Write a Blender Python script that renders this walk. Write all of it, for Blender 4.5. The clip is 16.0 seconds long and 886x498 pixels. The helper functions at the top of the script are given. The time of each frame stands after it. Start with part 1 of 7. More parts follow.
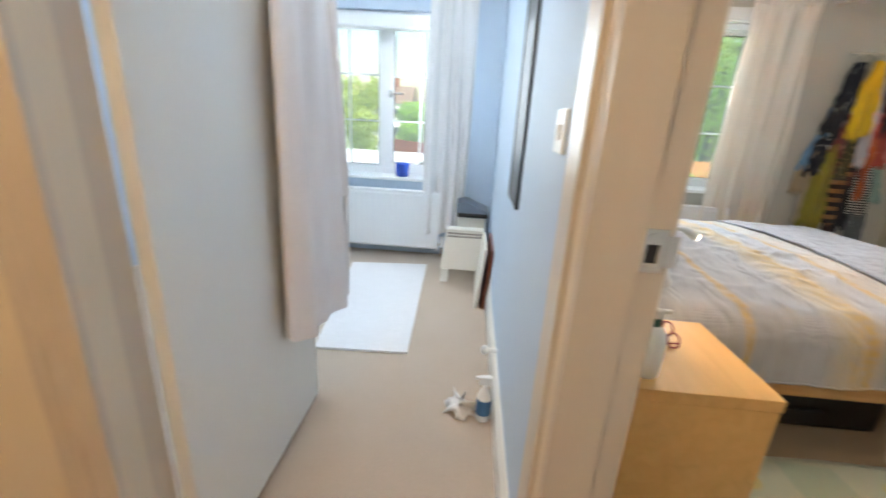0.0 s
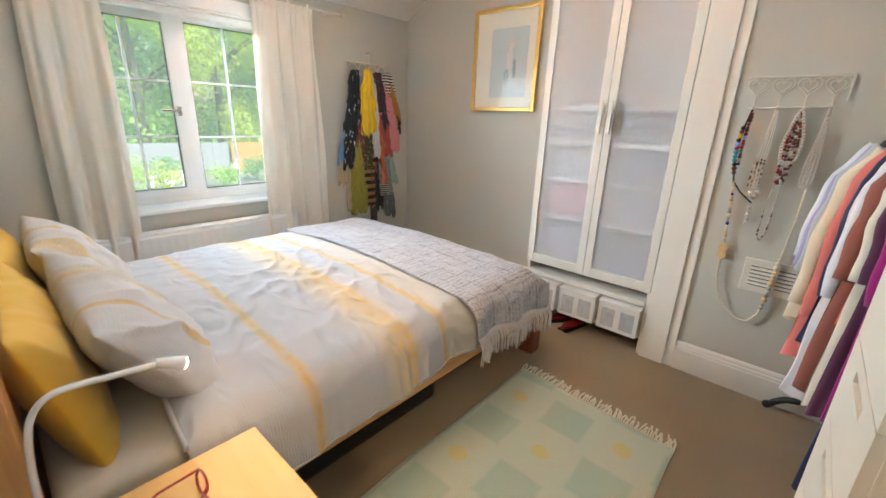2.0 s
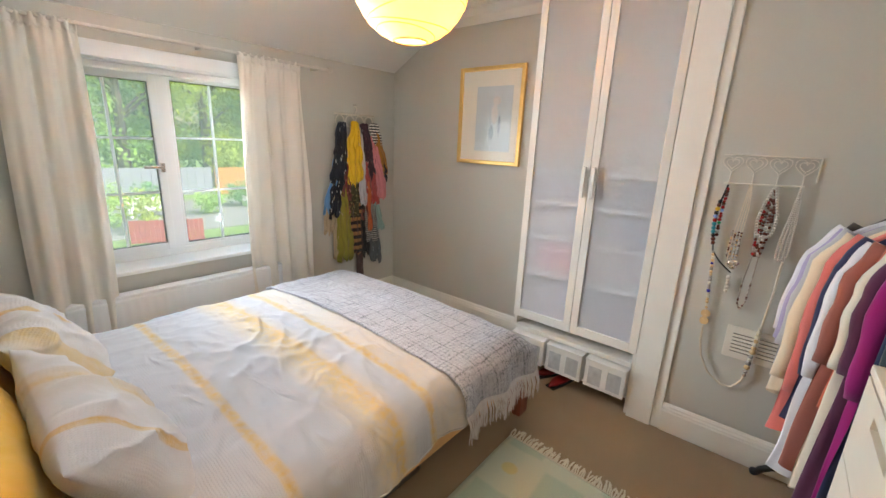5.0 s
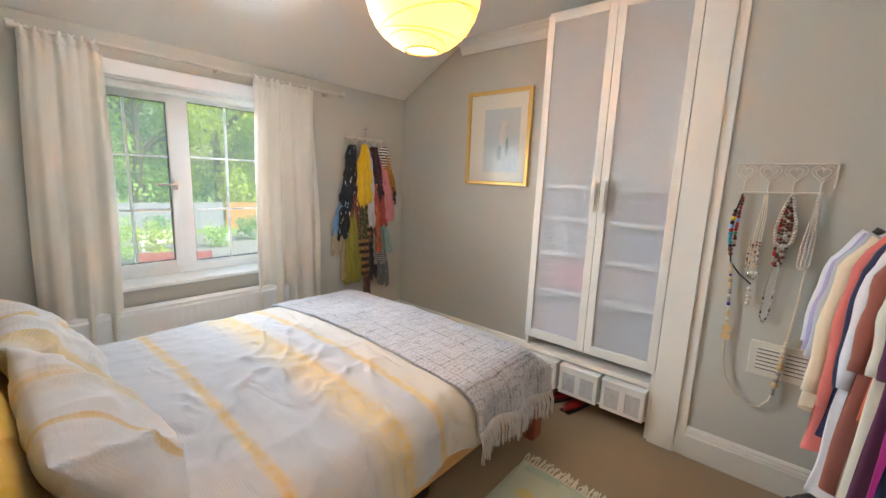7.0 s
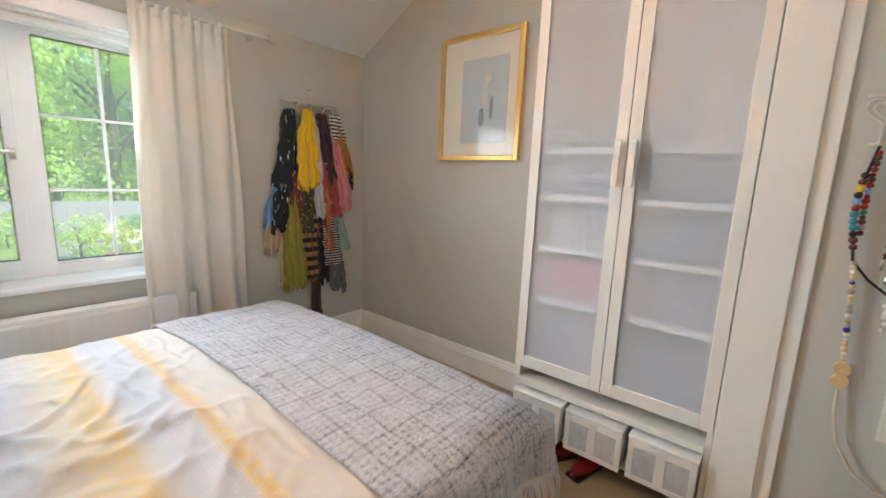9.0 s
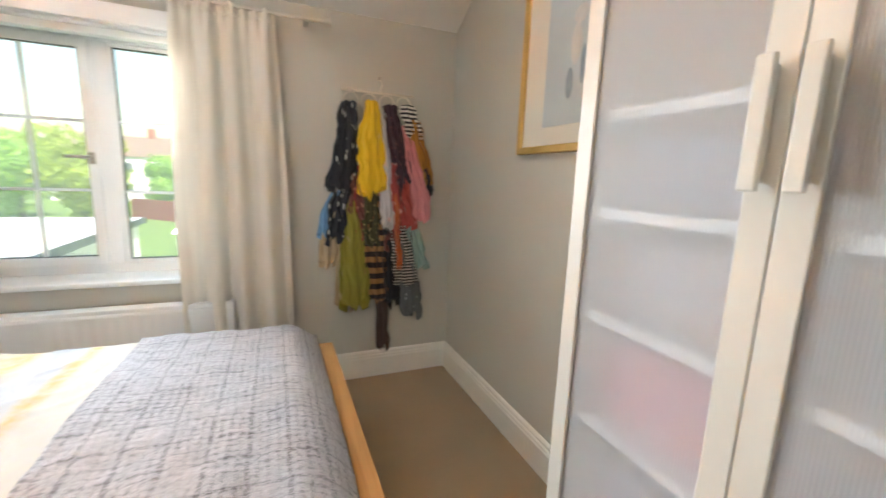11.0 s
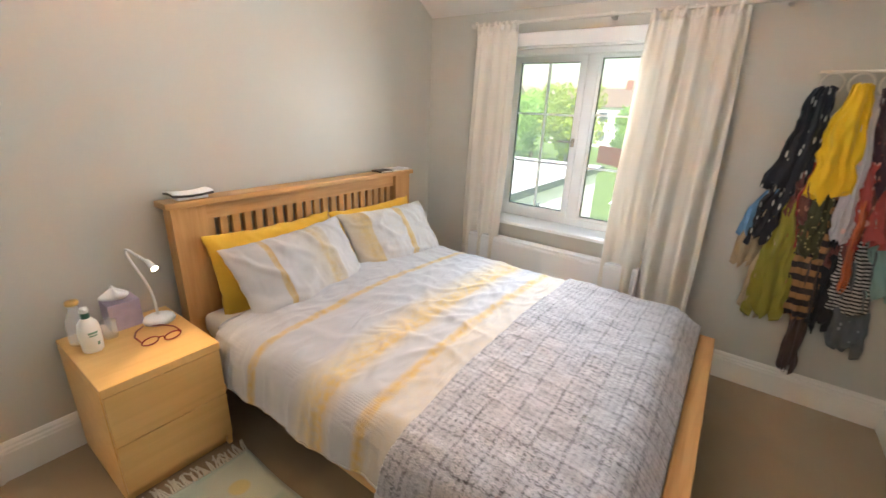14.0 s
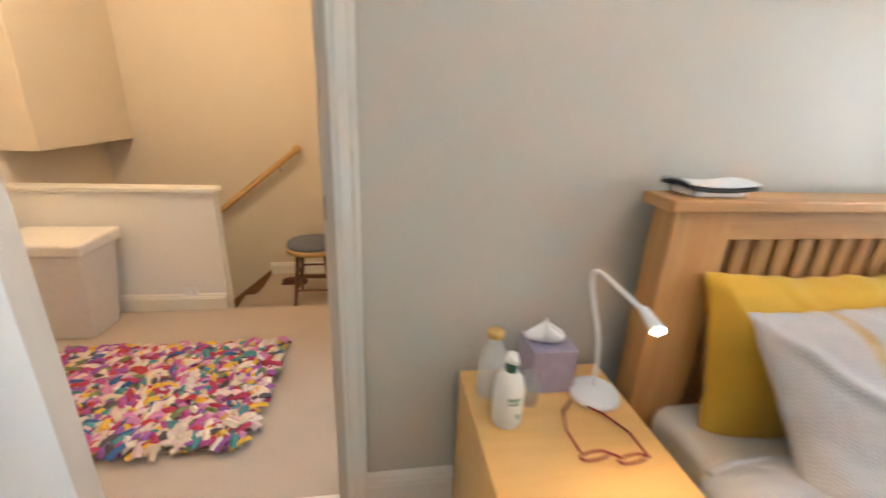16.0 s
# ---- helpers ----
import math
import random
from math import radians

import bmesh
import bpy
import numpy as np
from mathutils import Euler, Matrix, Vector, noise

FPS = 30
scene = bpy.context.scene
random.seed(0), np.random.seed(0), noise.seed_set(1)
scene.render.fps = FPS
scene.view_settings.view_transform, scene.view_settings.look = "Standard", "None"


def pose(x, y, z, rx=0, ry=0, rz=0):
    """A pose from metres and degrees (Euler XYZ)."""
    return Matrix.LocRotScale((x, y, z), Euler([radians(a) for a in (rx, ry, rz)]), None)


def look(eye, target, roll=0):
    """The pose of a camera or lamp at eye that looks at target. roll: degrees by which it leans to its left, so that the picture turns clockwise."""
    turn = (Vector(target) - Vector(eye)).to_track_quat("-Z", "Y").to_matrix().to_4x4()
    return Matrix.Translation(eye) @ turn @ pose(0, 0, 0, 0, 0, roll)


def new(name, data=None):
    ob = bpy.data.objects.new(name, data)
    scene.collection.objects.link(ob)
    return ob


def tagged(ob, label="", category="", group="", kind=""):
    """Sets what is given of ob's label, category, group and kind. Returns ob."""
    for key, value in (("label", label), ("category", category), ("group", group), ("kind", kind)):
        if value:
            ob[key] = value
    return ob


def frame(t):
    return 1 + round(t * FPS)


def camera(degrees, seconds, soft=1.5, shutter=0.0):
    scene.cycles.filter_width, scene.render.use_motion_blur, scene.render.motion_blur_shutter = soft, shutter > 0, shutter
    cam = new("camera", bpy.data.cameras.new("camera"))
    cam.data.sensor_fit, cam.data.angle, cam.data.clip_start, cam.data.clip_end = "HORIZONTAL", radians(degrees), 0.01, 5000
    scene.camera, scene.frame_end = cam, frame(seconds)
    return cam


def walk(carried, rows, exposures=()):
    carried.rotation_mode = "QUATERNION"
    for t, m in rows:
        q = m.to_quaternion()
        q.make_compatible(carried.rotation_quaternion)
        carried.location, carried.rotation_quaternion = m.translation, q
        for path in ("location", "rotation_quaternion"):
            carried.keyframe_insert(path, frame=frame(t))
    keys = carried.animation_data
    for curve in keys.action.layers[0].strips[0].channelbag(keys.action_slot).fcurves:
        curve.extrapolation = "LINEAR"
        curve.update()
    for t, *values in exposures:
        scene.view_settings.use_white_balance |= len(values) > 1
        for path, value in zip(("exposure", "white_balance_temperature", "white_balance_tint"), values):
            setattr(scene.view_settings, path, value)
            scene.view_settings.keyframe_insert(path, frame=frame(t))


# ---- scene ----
cam = camera(95.1, 16.0, shutter=0.35)
EXPOSURES = [(0.0, 1.12, 6150.0, 6.5), (1.0, 1.16, 6400.0, 8.0), (1.5, 1.45, 6250.0, 7.5), (2.0, 1.46, 6150.0, 7.0), (3.5, 1.28, 6200.0, 8.0), (7.0, 1.26, 6200.0, 8.5), (8.5, 1.18, 6200.0, 9.0), (11.0, 1.42, 6400.0, 7.5), (11.5, 1.26, 6350.0, 7.5), (12.5, 1.38, 6250.0, 8.0), (14.0, 1.34, 6400.0, 10.0), (15.0, 1.20, 6300.0, 9.0), (15.5, 1.28, 6400.0, 9.0), (16.0, 1.48, 6050.0, 7.5)]
PATH = [
    (0, (-0.276, 0.102, 1.173), (-0.387, 2.0, 0.552), 3.3),
    (0.2, (-0.23, 0.133, 1.186), (-0.071, 2.029, 0.57), 3.4),
    (0.4, (-0.176, 0.166, 1.202), (0.248, 2.019, 0.578), 3.7),
    (0.5, (-0.126, 0.172, 1.195), (0.397, 2.011, 0.606), 2.2),
    (1, (-0.018, 0.236, 1.246), (0.972, 1.865, 0.641), 2.1),
    (1.5, (0.114, 0.365, 1.264), (1.393, 1.777, 0.652), 2.0),
    (2, (0.208, 0.468, 1.35), (1.635, 1.726, 0.732), 2.0),
    (2.5, (0.235, 0.51, 1.46), (1.729, 1.697, 0.86), 2.4),
    (3, (0.25, 0.511, 1.525), (1.751, 1.691, 0.93), 2.4),
    (3.5, (0.255, 0.51, 1.57), (1.75, 1.699, 0.977), 2.4),
    (4, (0.25, 0.523, 1.589), (1.742, 1.721, 1.006), 2.5),
    (6.5, (0.248, 0.531, 1.492), (1.748, 1.802, 1.126), 2.3),
    (7, (0.247, 0.541, 1.446), (1.745, 1.82, 1.104), 2.3),
    (7.5, (0.274, 0.588, 1.399), (1.774, 1.867, 1.061), 2.3),
    (8, (0.466, 0.678, 1.362), (1.973, 1.947, 1.015), 2.2),
    (8.5, (0.71, 0.77, 1.338), (2.217, 2.039, 0.992), 2.2),
    (8.7, (0.801, 0.835, 1.304), (2.324, 2.086, 0.963), 2.3),
    (10.8, (1.987, 1.078, 1.272), (2.952, 2.796, 0.927), 2.1),
    (11, (2.023, 1.073, 1.29), (2.781, 2.892, 0.949), 2.1),
    (11.4, (2.103, 0.987, 1.29), (2.363, 2.941, 0.954), 2.5),
    (11.5, (2.12, 0.954, 1.288), (2.247, 2.922, 0.957), 2.1),
    (12, (2.175, 0.843, 1.367), (1.765, 2.764, 0.993), 2.4),
    (12.5, (2.184, 0.773, 1.508), (1.477, 2.584, 1.04), 2.4),
    (13, (2.169, 0.723, 1.545), (1.324, 2.447, 0.985), 2.6),
    (13.5, (2.177, 0.706, 1.558), (1.228, 2.349, 0.927), 2.5),
    (14, (2.161, 0.732, 1.527), (1.077, 2.279, 0.871), 2.5),
    (14.5, (1.953, 0.808, 1.452), (0.698, 2.215, 0.786), 2.5),
    (15, (1.636, 0.827, 1.341), (0.151, 2.001, 0.696), 2.1),
    (15.2, (1.465, 0.843, 1.289), (-0.116, 1.881, 0.638), 2.7),
    (15.4, (1.372, 0.878, 1.279), (-0.321, 1.73, 0.642), 2.7),
    (15.5, (1.289, 0.873, 1.275), (-0.437, 1.644, 0.622), 2.0),
    (15.7, (1.165, 0.858, 1.28), (-0.631, 1.445, 0.625), 2.9),
    (16, (0.97, 0.788, 1.254), (-0.893, 1.082, 0.587), 2.5),
]
walk(cam, [(t, look(eye, target, roll)) for t, eye, target, roll in PATH], EXPOSURES)

# ---- world, sun, large lights ----
world = bpy.data.worlds.new("sky")
scene.world = world
world.use_nodes = True
wn = world.node_tree.nodes
sky = wn.new("ShaderNodeTexSky")
sky.sky_type = "NISHITA"
sky.sun_disc = False
sky.sun_elevation, sky.sun_rotation = radians(48), radians(150)
sky.air_density, sky.dust_density, sky.ozone_density = 1.5, 2.2, 0.2
wn["Background"].inputs[1].default_value = 0.15
world.node_tree.links.new(sky.outputs[0], wn["Background"].inputs[0])

sun = new("sun", bpy.data.lights.new("sun", "SUN"))
sun.data.energy, sun.data.angle, sun.data.color = 5.0, radians(3), (1.0, 0.95, 0.87)
sun.matrix_world = look((6, -10, 14), (0, 0, 0))


def lamp(name, kind, m, energy, color, size=0.05, size_y=None, spot=None):
    data = bpy.data.lights.new(name, kind)
    data.energy, data.color = energy, color
    if kind == "AREA":
        data.shape, data.size, data.size_y = "RECTANGLE", size, size_y or size
    else:
        data.shadow_soft_size = size
    if kind == "SPOT":
        data.spot_size, data.spot_blend = radians(spot), 0.7
    ob = new(name, data)
    ob.matrix_world = m
    return ob


# area lamps added in the two window openings, standing in for the sky's daylight
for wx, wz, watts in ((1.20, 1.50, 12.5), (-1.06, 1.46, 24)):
    up = lamp("window_uplight", "AREA", look((wx, 3.53, wz), (wx + 0.05, 3.53 - math.cos(radians(33)), wz + math.sin(radians(33)))), watts, (0.90, 0.95, 1.0), 0.76, 0.40)
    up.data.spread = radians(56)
# the second is a narrower fill added to brighten the low south-east corner
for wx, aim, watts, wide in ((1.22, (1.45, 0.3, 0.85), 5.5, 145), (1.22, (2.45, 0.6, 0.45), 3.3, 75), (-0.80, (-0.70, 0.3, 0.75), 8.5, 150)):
    sky_light = lamp("window_fill", "AREA", look((wx, 3.53, 1.38), aim), watts, (0.88, 0.94, 1.0), 0.78, 0.95)
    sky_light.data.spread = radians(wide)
# bulbs
lamp("lantern_bulb", "POINT", pose(1.52, 1.785, 2.19), 10.5, (1.0, 0.56, 0.22), 0.04)
lamp("landing_bulb", "POINT", pose(-0.95, -0.35, 2.42), 14, (1.0, 0.70, 0.42), 0.08)


# ---- materials ----
def material(name, color, rough=0.6, metal=0.0, vary=0.12, scale=3.0, grain=0.0, grain_scale=300.0, spec=0.5, stretch=None,
             emit=None, sheen=0.0, trans=0.0, alpha=1.0, wear=0.0):
    """A node material: colour varied by broad and fine noise, fine relief, roughness variation."""
    m = bpy.data.materials.new(name)
    m.use_nodes = True
    nt = m.node_tree
    n, l = nt.nodes, nt.links
    b = n["Principled BSDF"]
    b.inputs["Base Color"].default_value = (*color, 1)
    b.inputs["Roughness"].default_value = rough
    b.inputs["Metallic"].default_value = metal
    b.inputs["Specular IOR Level"].default_value = spec
    b.inputs["Sheen Weight"].default_value = sheen
    b.inputs["Transmission Weight"].default_value = trans
    b.inputs["Alpha"].default_value = alpha
    co = n.new("ShaderNodeTexCoord")
    mp = n.new("ShaderNodeMapping")
    mp.inputs["Scale"].default_value = stretch or (1, 1, 1)
    l.new(co.outputs["Object"], mp.inputs["Vector"])
    src = None
    if vary > 0:
        a = n.new("ShaderNodeTexNoise")
        a.inputs["Scale"].default_value, a.inputs["Detail"].default_value = scale, 6
        l.new(mp.outputs[0], a.inputs["Vector"])
        mix = n.new("ShaderNodeMix")
        mix.data_type = "RGBA"
        mix.inputs["A"].default_value = (*[c * (1 - vary) for c in color], 1)
        mix.inputs["B"].default_value = (*[min(1, c * (1 + vary)) for c in color], 1)
        l.new(a.outputs["Fac"], mix.inputs["Factor"])
        src = mix.outputs["Result"]
        l.new(src, b.inputs["Base Color"])
        rr = n.new("ShaderNodeMapRange")
        rr.inputs["To Min"].default_value, rr.inputs["To Max"].default_value = max(0.02, rough - 0.08), min(1, rough + 0.08)
        l.new(a.outputs["Fac"], rr.inputs["Value"])
        l.new(rr.outputs[0], b.inputs["Roughness"])
    if grain > 0:
        g = n.new("ShaderNodeTexNoise")
        g.inputs["Scale"].default_value, g.inputs["Detail"].default_value = grain_scale, 3
        l.new(mp.outputs[0], g.inputs["Vector"])
        bump = n.new("ShaderNodeBump")
        bump.inputs["Strength"].default_value, bump.inputs["Distance"].default_value = grain, 0.004
        l.new(g.outputs["Fac"], bump.inputs["Height"])
        l.new(bump.outputs[0], b.inputs["Normal"])
        if src:
            mu = n.new("ShaderNodeMix")
            mu.data_type, mu.blend_type = "RGBA", "MULTIPLY"
            mu.inputs["Factor"].default_value = min(1.0, grain)
            ra = n.new("ShaderNodeMapRange")
            ra.inputs["To Min"].default_value, ra.inputs["To Max"].default_value = 0.55, 1.25
            l.new(g.outputs["Fac"], ra.inputs["Value"])
            l.new(src, mu.inputs["A"])
            l.new(ra.outputs[0], mu.inputs["B"])
            l.new(mu.outputs["Result"], b.inputs["Base Color"])
    if emit:
        b.inputs["Emission Color"].default_value = (*emit[0], 1)
        b.inputs["Emission Strength"].default_value = emit[1]
    return m


def ramp_material(name, stops, axis, lo, hi, rough=0.85, wobble=0.02, wob_scale=4.0, grain=0.35, grain_scale=260.0, fade=0.25, sheen=0.2, crumple_h=0.0):
    """Stripes across one axis from lo to hi (metres), with wandering edges and a weave."""
    m = material(name, (0.8, 0.8, 0.8), rough, vary=0, sheen=sheen)
    n, l = m.node_tree.nodes, m.node_tree.links
    b = n["Principled BSDF"]
    co = n["Texture Coordinate"]
    sep = n.new("ShaderNodeSeparateXYZ")
    l.new(co.outputs["Object"], sep.inputs[0])
    no = n.new("ShaderNodeTexNoise")
    no.inputs["Scale"].default_value, no.inputs["Detail"].default_value = wob_scale, 5
    l.new(co.outputs["Object"], no.inputs["Vector"])
    ad = n.new("ShaderNodeMath")
    ad.operation = "MULTIPLY_ADD"
    ad.inputs[1].default_value, ad.inputs[2].default_value = wobble * 2, -wobble
    l.new(no.outputs["Fac"], ad.inputs[0])
    ad2 = n.new("ShaderNodeMath")
    l.new(ad.outputs[0], ad2.inputs[0])
    l.new(sep.outputs["XYZ".index(axis)], ad2.inputs[1])
    rg = n.new("ShaderNodeMapRange")
    rg.inputs["From Min"].default_value, rg.inputs["From Max"].default_value = lo, hi
    l.new(ad2.outputs[0], rg.inputs["Value"])
    cr = n.new("ShaderNodeValToRGB")
    e = cr.color_ramp.elements
    while len(e) > 1:
        e.remove(e[-1])
    e[0].position, e[0].color = stops[0][0], (*stops[0][1], 1)
    for p, c in stops[1:]:
        k = e.new(p)
        k.color = (*c, 1)
    l.new(rg.outputs[0], cr.inputs[0])
    g = n.new("ShaderNodeTexNoise")
    g.inputs["Scale"].default_value, g.inputs["Detail"].default_value = grain_scale, 2
    l.new(co.outputs["Object"], g.inputs["Vector"])
    f = n.new("ShaderNodeTexNoise")
    f.inputs["Scale"].default_value, f.inputs["Detail"].default_value = 38, 4
    l.new(co.outputs["Object"], f.inputs["Vector"])
    fm = n.new("ShaderNodeMapRange")
    fm.inputs["From Min"].default_value, fm.inputs["From Max"].default_value = 0.35, 0.7
    fm.inputs["To Max"].default_value = fade
    l.new(f.outputs["Fac"], fm.inputs["Value"])
    mix = n.new("ShaderNodeMix")
    mix.data_type = "RGBA"
    mix.inputs["B"].default_value = (*stops[0][1], 1)
    l.new(fm.outputs[0], mix.inputs["Factor"])
    l.new(cr.outputs[0], mix.inputs["A"])
    l.new(mix.outputs["Result"], b.inputs["Base Color"])
    bump = n.new("ShaderNodeBump")
    bump.inputs["Strength"].default_value, bump.inputs["Distance"].default_value = grain, 0.003
    l.new(g.outputs["Fac"], bump.inputs["Height"])
    l.new(bump.outputs[0], b.inputs["Normal"])
    if crumple_h > 0:
        c = n.new("ShaderNodeTexNoise")
        c.inputs["Scale"].default_value, c.inputs["Detail"].default_value, c.inputs["Distortion"].default_value = 5.5, 4, 1.6
        c.noise_type = "RIDGED_MULTIFRACTAL"
        c.inputs["Lacunarity"].default_value = 2.1
        mp = n["Mapping"]
        mp.inputs["Scale"].default_value = (1.5, 0.7, 1)
        l.new(mp.outputs[0], c.inputs["Vector"])
        b2 = n.new("ShaderNodeBump")
        b2.inputs["Strength"].default_value, b2.inputs["Distance"].default_value = 0.55, crumple_h
        l.new(c.outputs["Fac"], b2.inputs["Height"])
        l.new(bump.outputs[0], b2.inputs["Normal"])
        l.new(b2.outputs[0], b.inputs["Normal"])
    return m


def wood(name, light, dark, axis, scale=1.0, rough=0.42):
    """Grain that runs along one axis."""
    m = material(name, light, rough, vary=0)
    n, l = m.node_tree.nodes, m.node_tree.links
    b, co, mp = n["Principled BSDF"], n["Texture Coordinate"], n["Mapping"]
    mp.inputs["Scale"].default_value = [2.5 * scale if a == axis else 38 * scale for a in "XYZ"]
    a = n.new("ShaderNodeTexNoise")
    a.inputs["Scale"].default_value, a.inputs["Detail"].default_value, a.inputs["Distortion"].default_value = 1.0, 7, 0.6
    l.new(mp.outputs[0], a.inputs["Vector"])
    cr = n.new("ShaderNodeValToRGB")
    cr.color_ramp.elements[0].position, cr.color_ramp.elements[0].color = 0.30, (*dark, 1)
    cr.color_ramp.elements[1].position, cr.color_ramp.elements[1].color = 0.66, (*light, 1)
    l.new(a.outputs["Fac"], cr.inputs[0])
    l.new(cr.outputs[0], b.inputs["Base Color"])
    bump = n.new("ShaderNodeBump")
    bump.inputs["Strength"].default_value, bump.inputs["Distance"].default_value = 0.08, 0.002
    l.new(a.outputs["Fac"], bump.inputs["Height"])
    l.new(bump.outputs[0], b.inputs["Normal"])
    return m


M_WALL = material("warm_grey_wall_paint", (0.55, 0.53, 0.475), 0.38, vary=0.025, scale=2.0, grain=0.05, grain_scale=90)
wall_shine = M_WALL.node_tree.nodes["Principled BSDF"].inputs["Roughness"]
M_WALL.node_tree.links.remove(wall_shine.links[0])
wall_shine.default_value = 0.37
M_LANDING = material("cream_wall_paint", (0.74, 0.66, 0.54), 0.75, vary=0.03, scale=2.0, grain=0.05, grain_scale=90)
M_BLUE = material("pale_blue_wall_paint", (0.55, 0.65, 0.77), 0.60, vary=0.03, scale=2.0, grain=0.05, grain_scale=90, spec=0.2)
M_CEIL = material("white_ceiling_paint", (0.84, 0.83, 0.80), 0.9, vary=0.02, scale=2.0, grain=0.05, grain_scale=120)
M_TRIM = material("white_gloss_paint", (0.80, 0.775, 0.72), 0.32, vary=0.04, scale=5.0, grain=0.04, grain_scale=60)
M_PVC = material("white_plastic_window", (0.86, 0.87, 0.88), 0.42, vary=0.02, scale=6)
M_WHITE = material("white_laminate", (0.78, 0.75, 0.69), 0.38, vary=0.03, scale=4.0)
M_CARPET = material("taupe_carpet", (0.36, 0.255, 0.145), 0.95, vary=0.16, scale=3.5, grain=0.7, grain_scale=420, spec=0.1, sheen=0.3)
M_CARPET2 = material("beige_carpet", (0.52, 0.42, 0.33), 0.95, vary=0.10, scale=3.5, grain=0.6, grain_scale=420, spec=0.1, sheen=0.3)
M_OAK_Y = wood("oak_along_y", (0.62, 0.35, 0.135), (0.50, 0.26, 0.085), "Y")
M_OAK_X = wood("oak_along_x", (0.62, 0.35, 0.135), (0.50, 0.26, 0.085), "X")
M_OAK_Z = wood("oak_along_z", (0.62, 0.35, 0.135), (0.50, 0.26, 0.085), "Z")
M_BIRCH = wood("birch_veneer", (0.79, 0.49, 0.18), (0.72, 0.43, 0.145), "Y", 0.6, 0.36)
M_REDWOOD = wood("red_brown_wood", (0.26, 0.075, 0.035), (0.18, 0.05, 0.025), "Z")
M_CREAM = material("cream_curtain_linen", (0.88, 0.84, 0.765), 0.9, vary=0.05, scale=6, grain=0.25, grain_scale=500, sheen=0.3)
M_GLASS = material("window_glass", (1, 1, 1), 0.02, vary=0, trans=1.0)
M_GLASS.node_tree.nodes["Principled BSDF"].inputs["IOR"].default_value = 1.02
def see_through(m, amount, color):
    """Lets part of the light shine through a cloth."""
    n, l = m.node_tree.nodes, m.node_tree.links
    t, mx = n.new("ShaderNodeBsdfTranslucent"), n.new("ShaderNodeMixShader")
    t.inputs[0].default_value, mx.inputs[0].default_value = (*color, 1), amount
    l.new(n["Principled BSDF"].outputs[0], mx.inputs[1])
    l.new(t.outputs[0], mx.inputs[2])
    l.new(mx.outputs[0], n["Material Output"].inputs[0])


see_through(M_CREAM, 0.20, (0.86, 0.82, 0.75))
# A translucent share puts the washed-out window glare into the panes.
gn, gk = M_GLASS.node_tree.nodes, M_GLASS.node_tree.links
glare_veil, gmix = gn.new("ShaderNodeBsdfTranslucent"), gn.new("ShaderNodeMixShader")
gmix.inputs[0].default_value = 0.22
gk.new(gn["Principled BSDF"].outputs[0], gmix.inputs[1])
gk.new(glare_veil.outputs[0], gmix.inputs[2])
gk.new(gmix.outputs[0], gn["Material Output"].inputs[0])
M_GOLD = material("gilt_frame", (0.74, 0.49, 0.17), 0.32, 0.85, vary=0.15, scale=30)
M_CHROME = material("brushed_steel", (0.62, 0.59, 0.55), 0.25, 1.0, vary=0.08, scale=40)
M_BLACK = material("black_satin", (0.018, 0.017, 0.018), 0.4, vary=0.1, scale=20)
M_OCHRE = material("ochre_cotton", (0.72, 0.43, 0.035), 0.85, vary=0.08, scale=8, grain=0.3, grain_scale=400, sheen=0.2)


# ---- building helpers ----
def bm_box(x0, y0, z0, x1, y1, z1, bevel=0.0, bm=None, seg=2):
    out = bm or bmesh.new()
    r = bmesh.ops.create_cube(out, size=1)
    vs = r["verts"]
    bmesh.ops.scale(out, vec=(abs(x1 - x0), abs(y1 - y0), abs(z1 - z0)), verts=vs)
    bmesh.ops.translate(out, vec=((x0 + x1) / 2, (y0 + y1) / 2, (z0 + z1) / 2), verts=vs)
    if bevel > 0:
        es = list({e for v in vs for e in v.link_edges})
        bmesh.ops.bevel(out, geom=es, offset=bevel, segments=seg, affect="EDGES", profile=0.6)
    return out


def bm_cyl(p0, p1, r0, r1=None, n=20, bm=None, caps=True):
    out = bm or bmesh.new()
    p0, p1 = Vector(p0), Vector(p1)
    d = p1 - p0
    m = Matrix.Translation((p0 + p1) / 2) @ d.to_track_quat("Z", "Y").to_matrix().to_4x4()
    bmesh.ops.create_cone(out, cap_ends=caps, segments=n, radius1=r0, radius2=r0 if r1 is None else r1, depth=d.length, matrix=m)
    return out


def bm_ball(c, r, sx=1, sy=1, sz=1, n=16, bm=None):
    out = bm or bmesh.new()
    bmesh.ops.create_uvsphere(out, u_segments=n, v_segments=max(6, n // 2), radius=r, matrix=Matrix.Translation(c) @ Matrix.Diagonal((sx, sy, sz, 1)))
    return out


def bm_grid(fn, nu, nv, closed_u=False, bm=None):
    """Quads over u, v in 0..1."""
    out = bm or bmesh.new()
    cols = nu if closed_u else nu + 1
    vs = [[out.verts.new(fn(i / nu, j / nv)) for j in range(nv + 1)] for i in range(cols)]
    for i in range(nu):
        for j in range(nv):
            a, b = vs[i], vs[(i + 1) % cols]
            out.faces.new((a[j], b[j], b[j + 1], a[j + 1]))
    return out


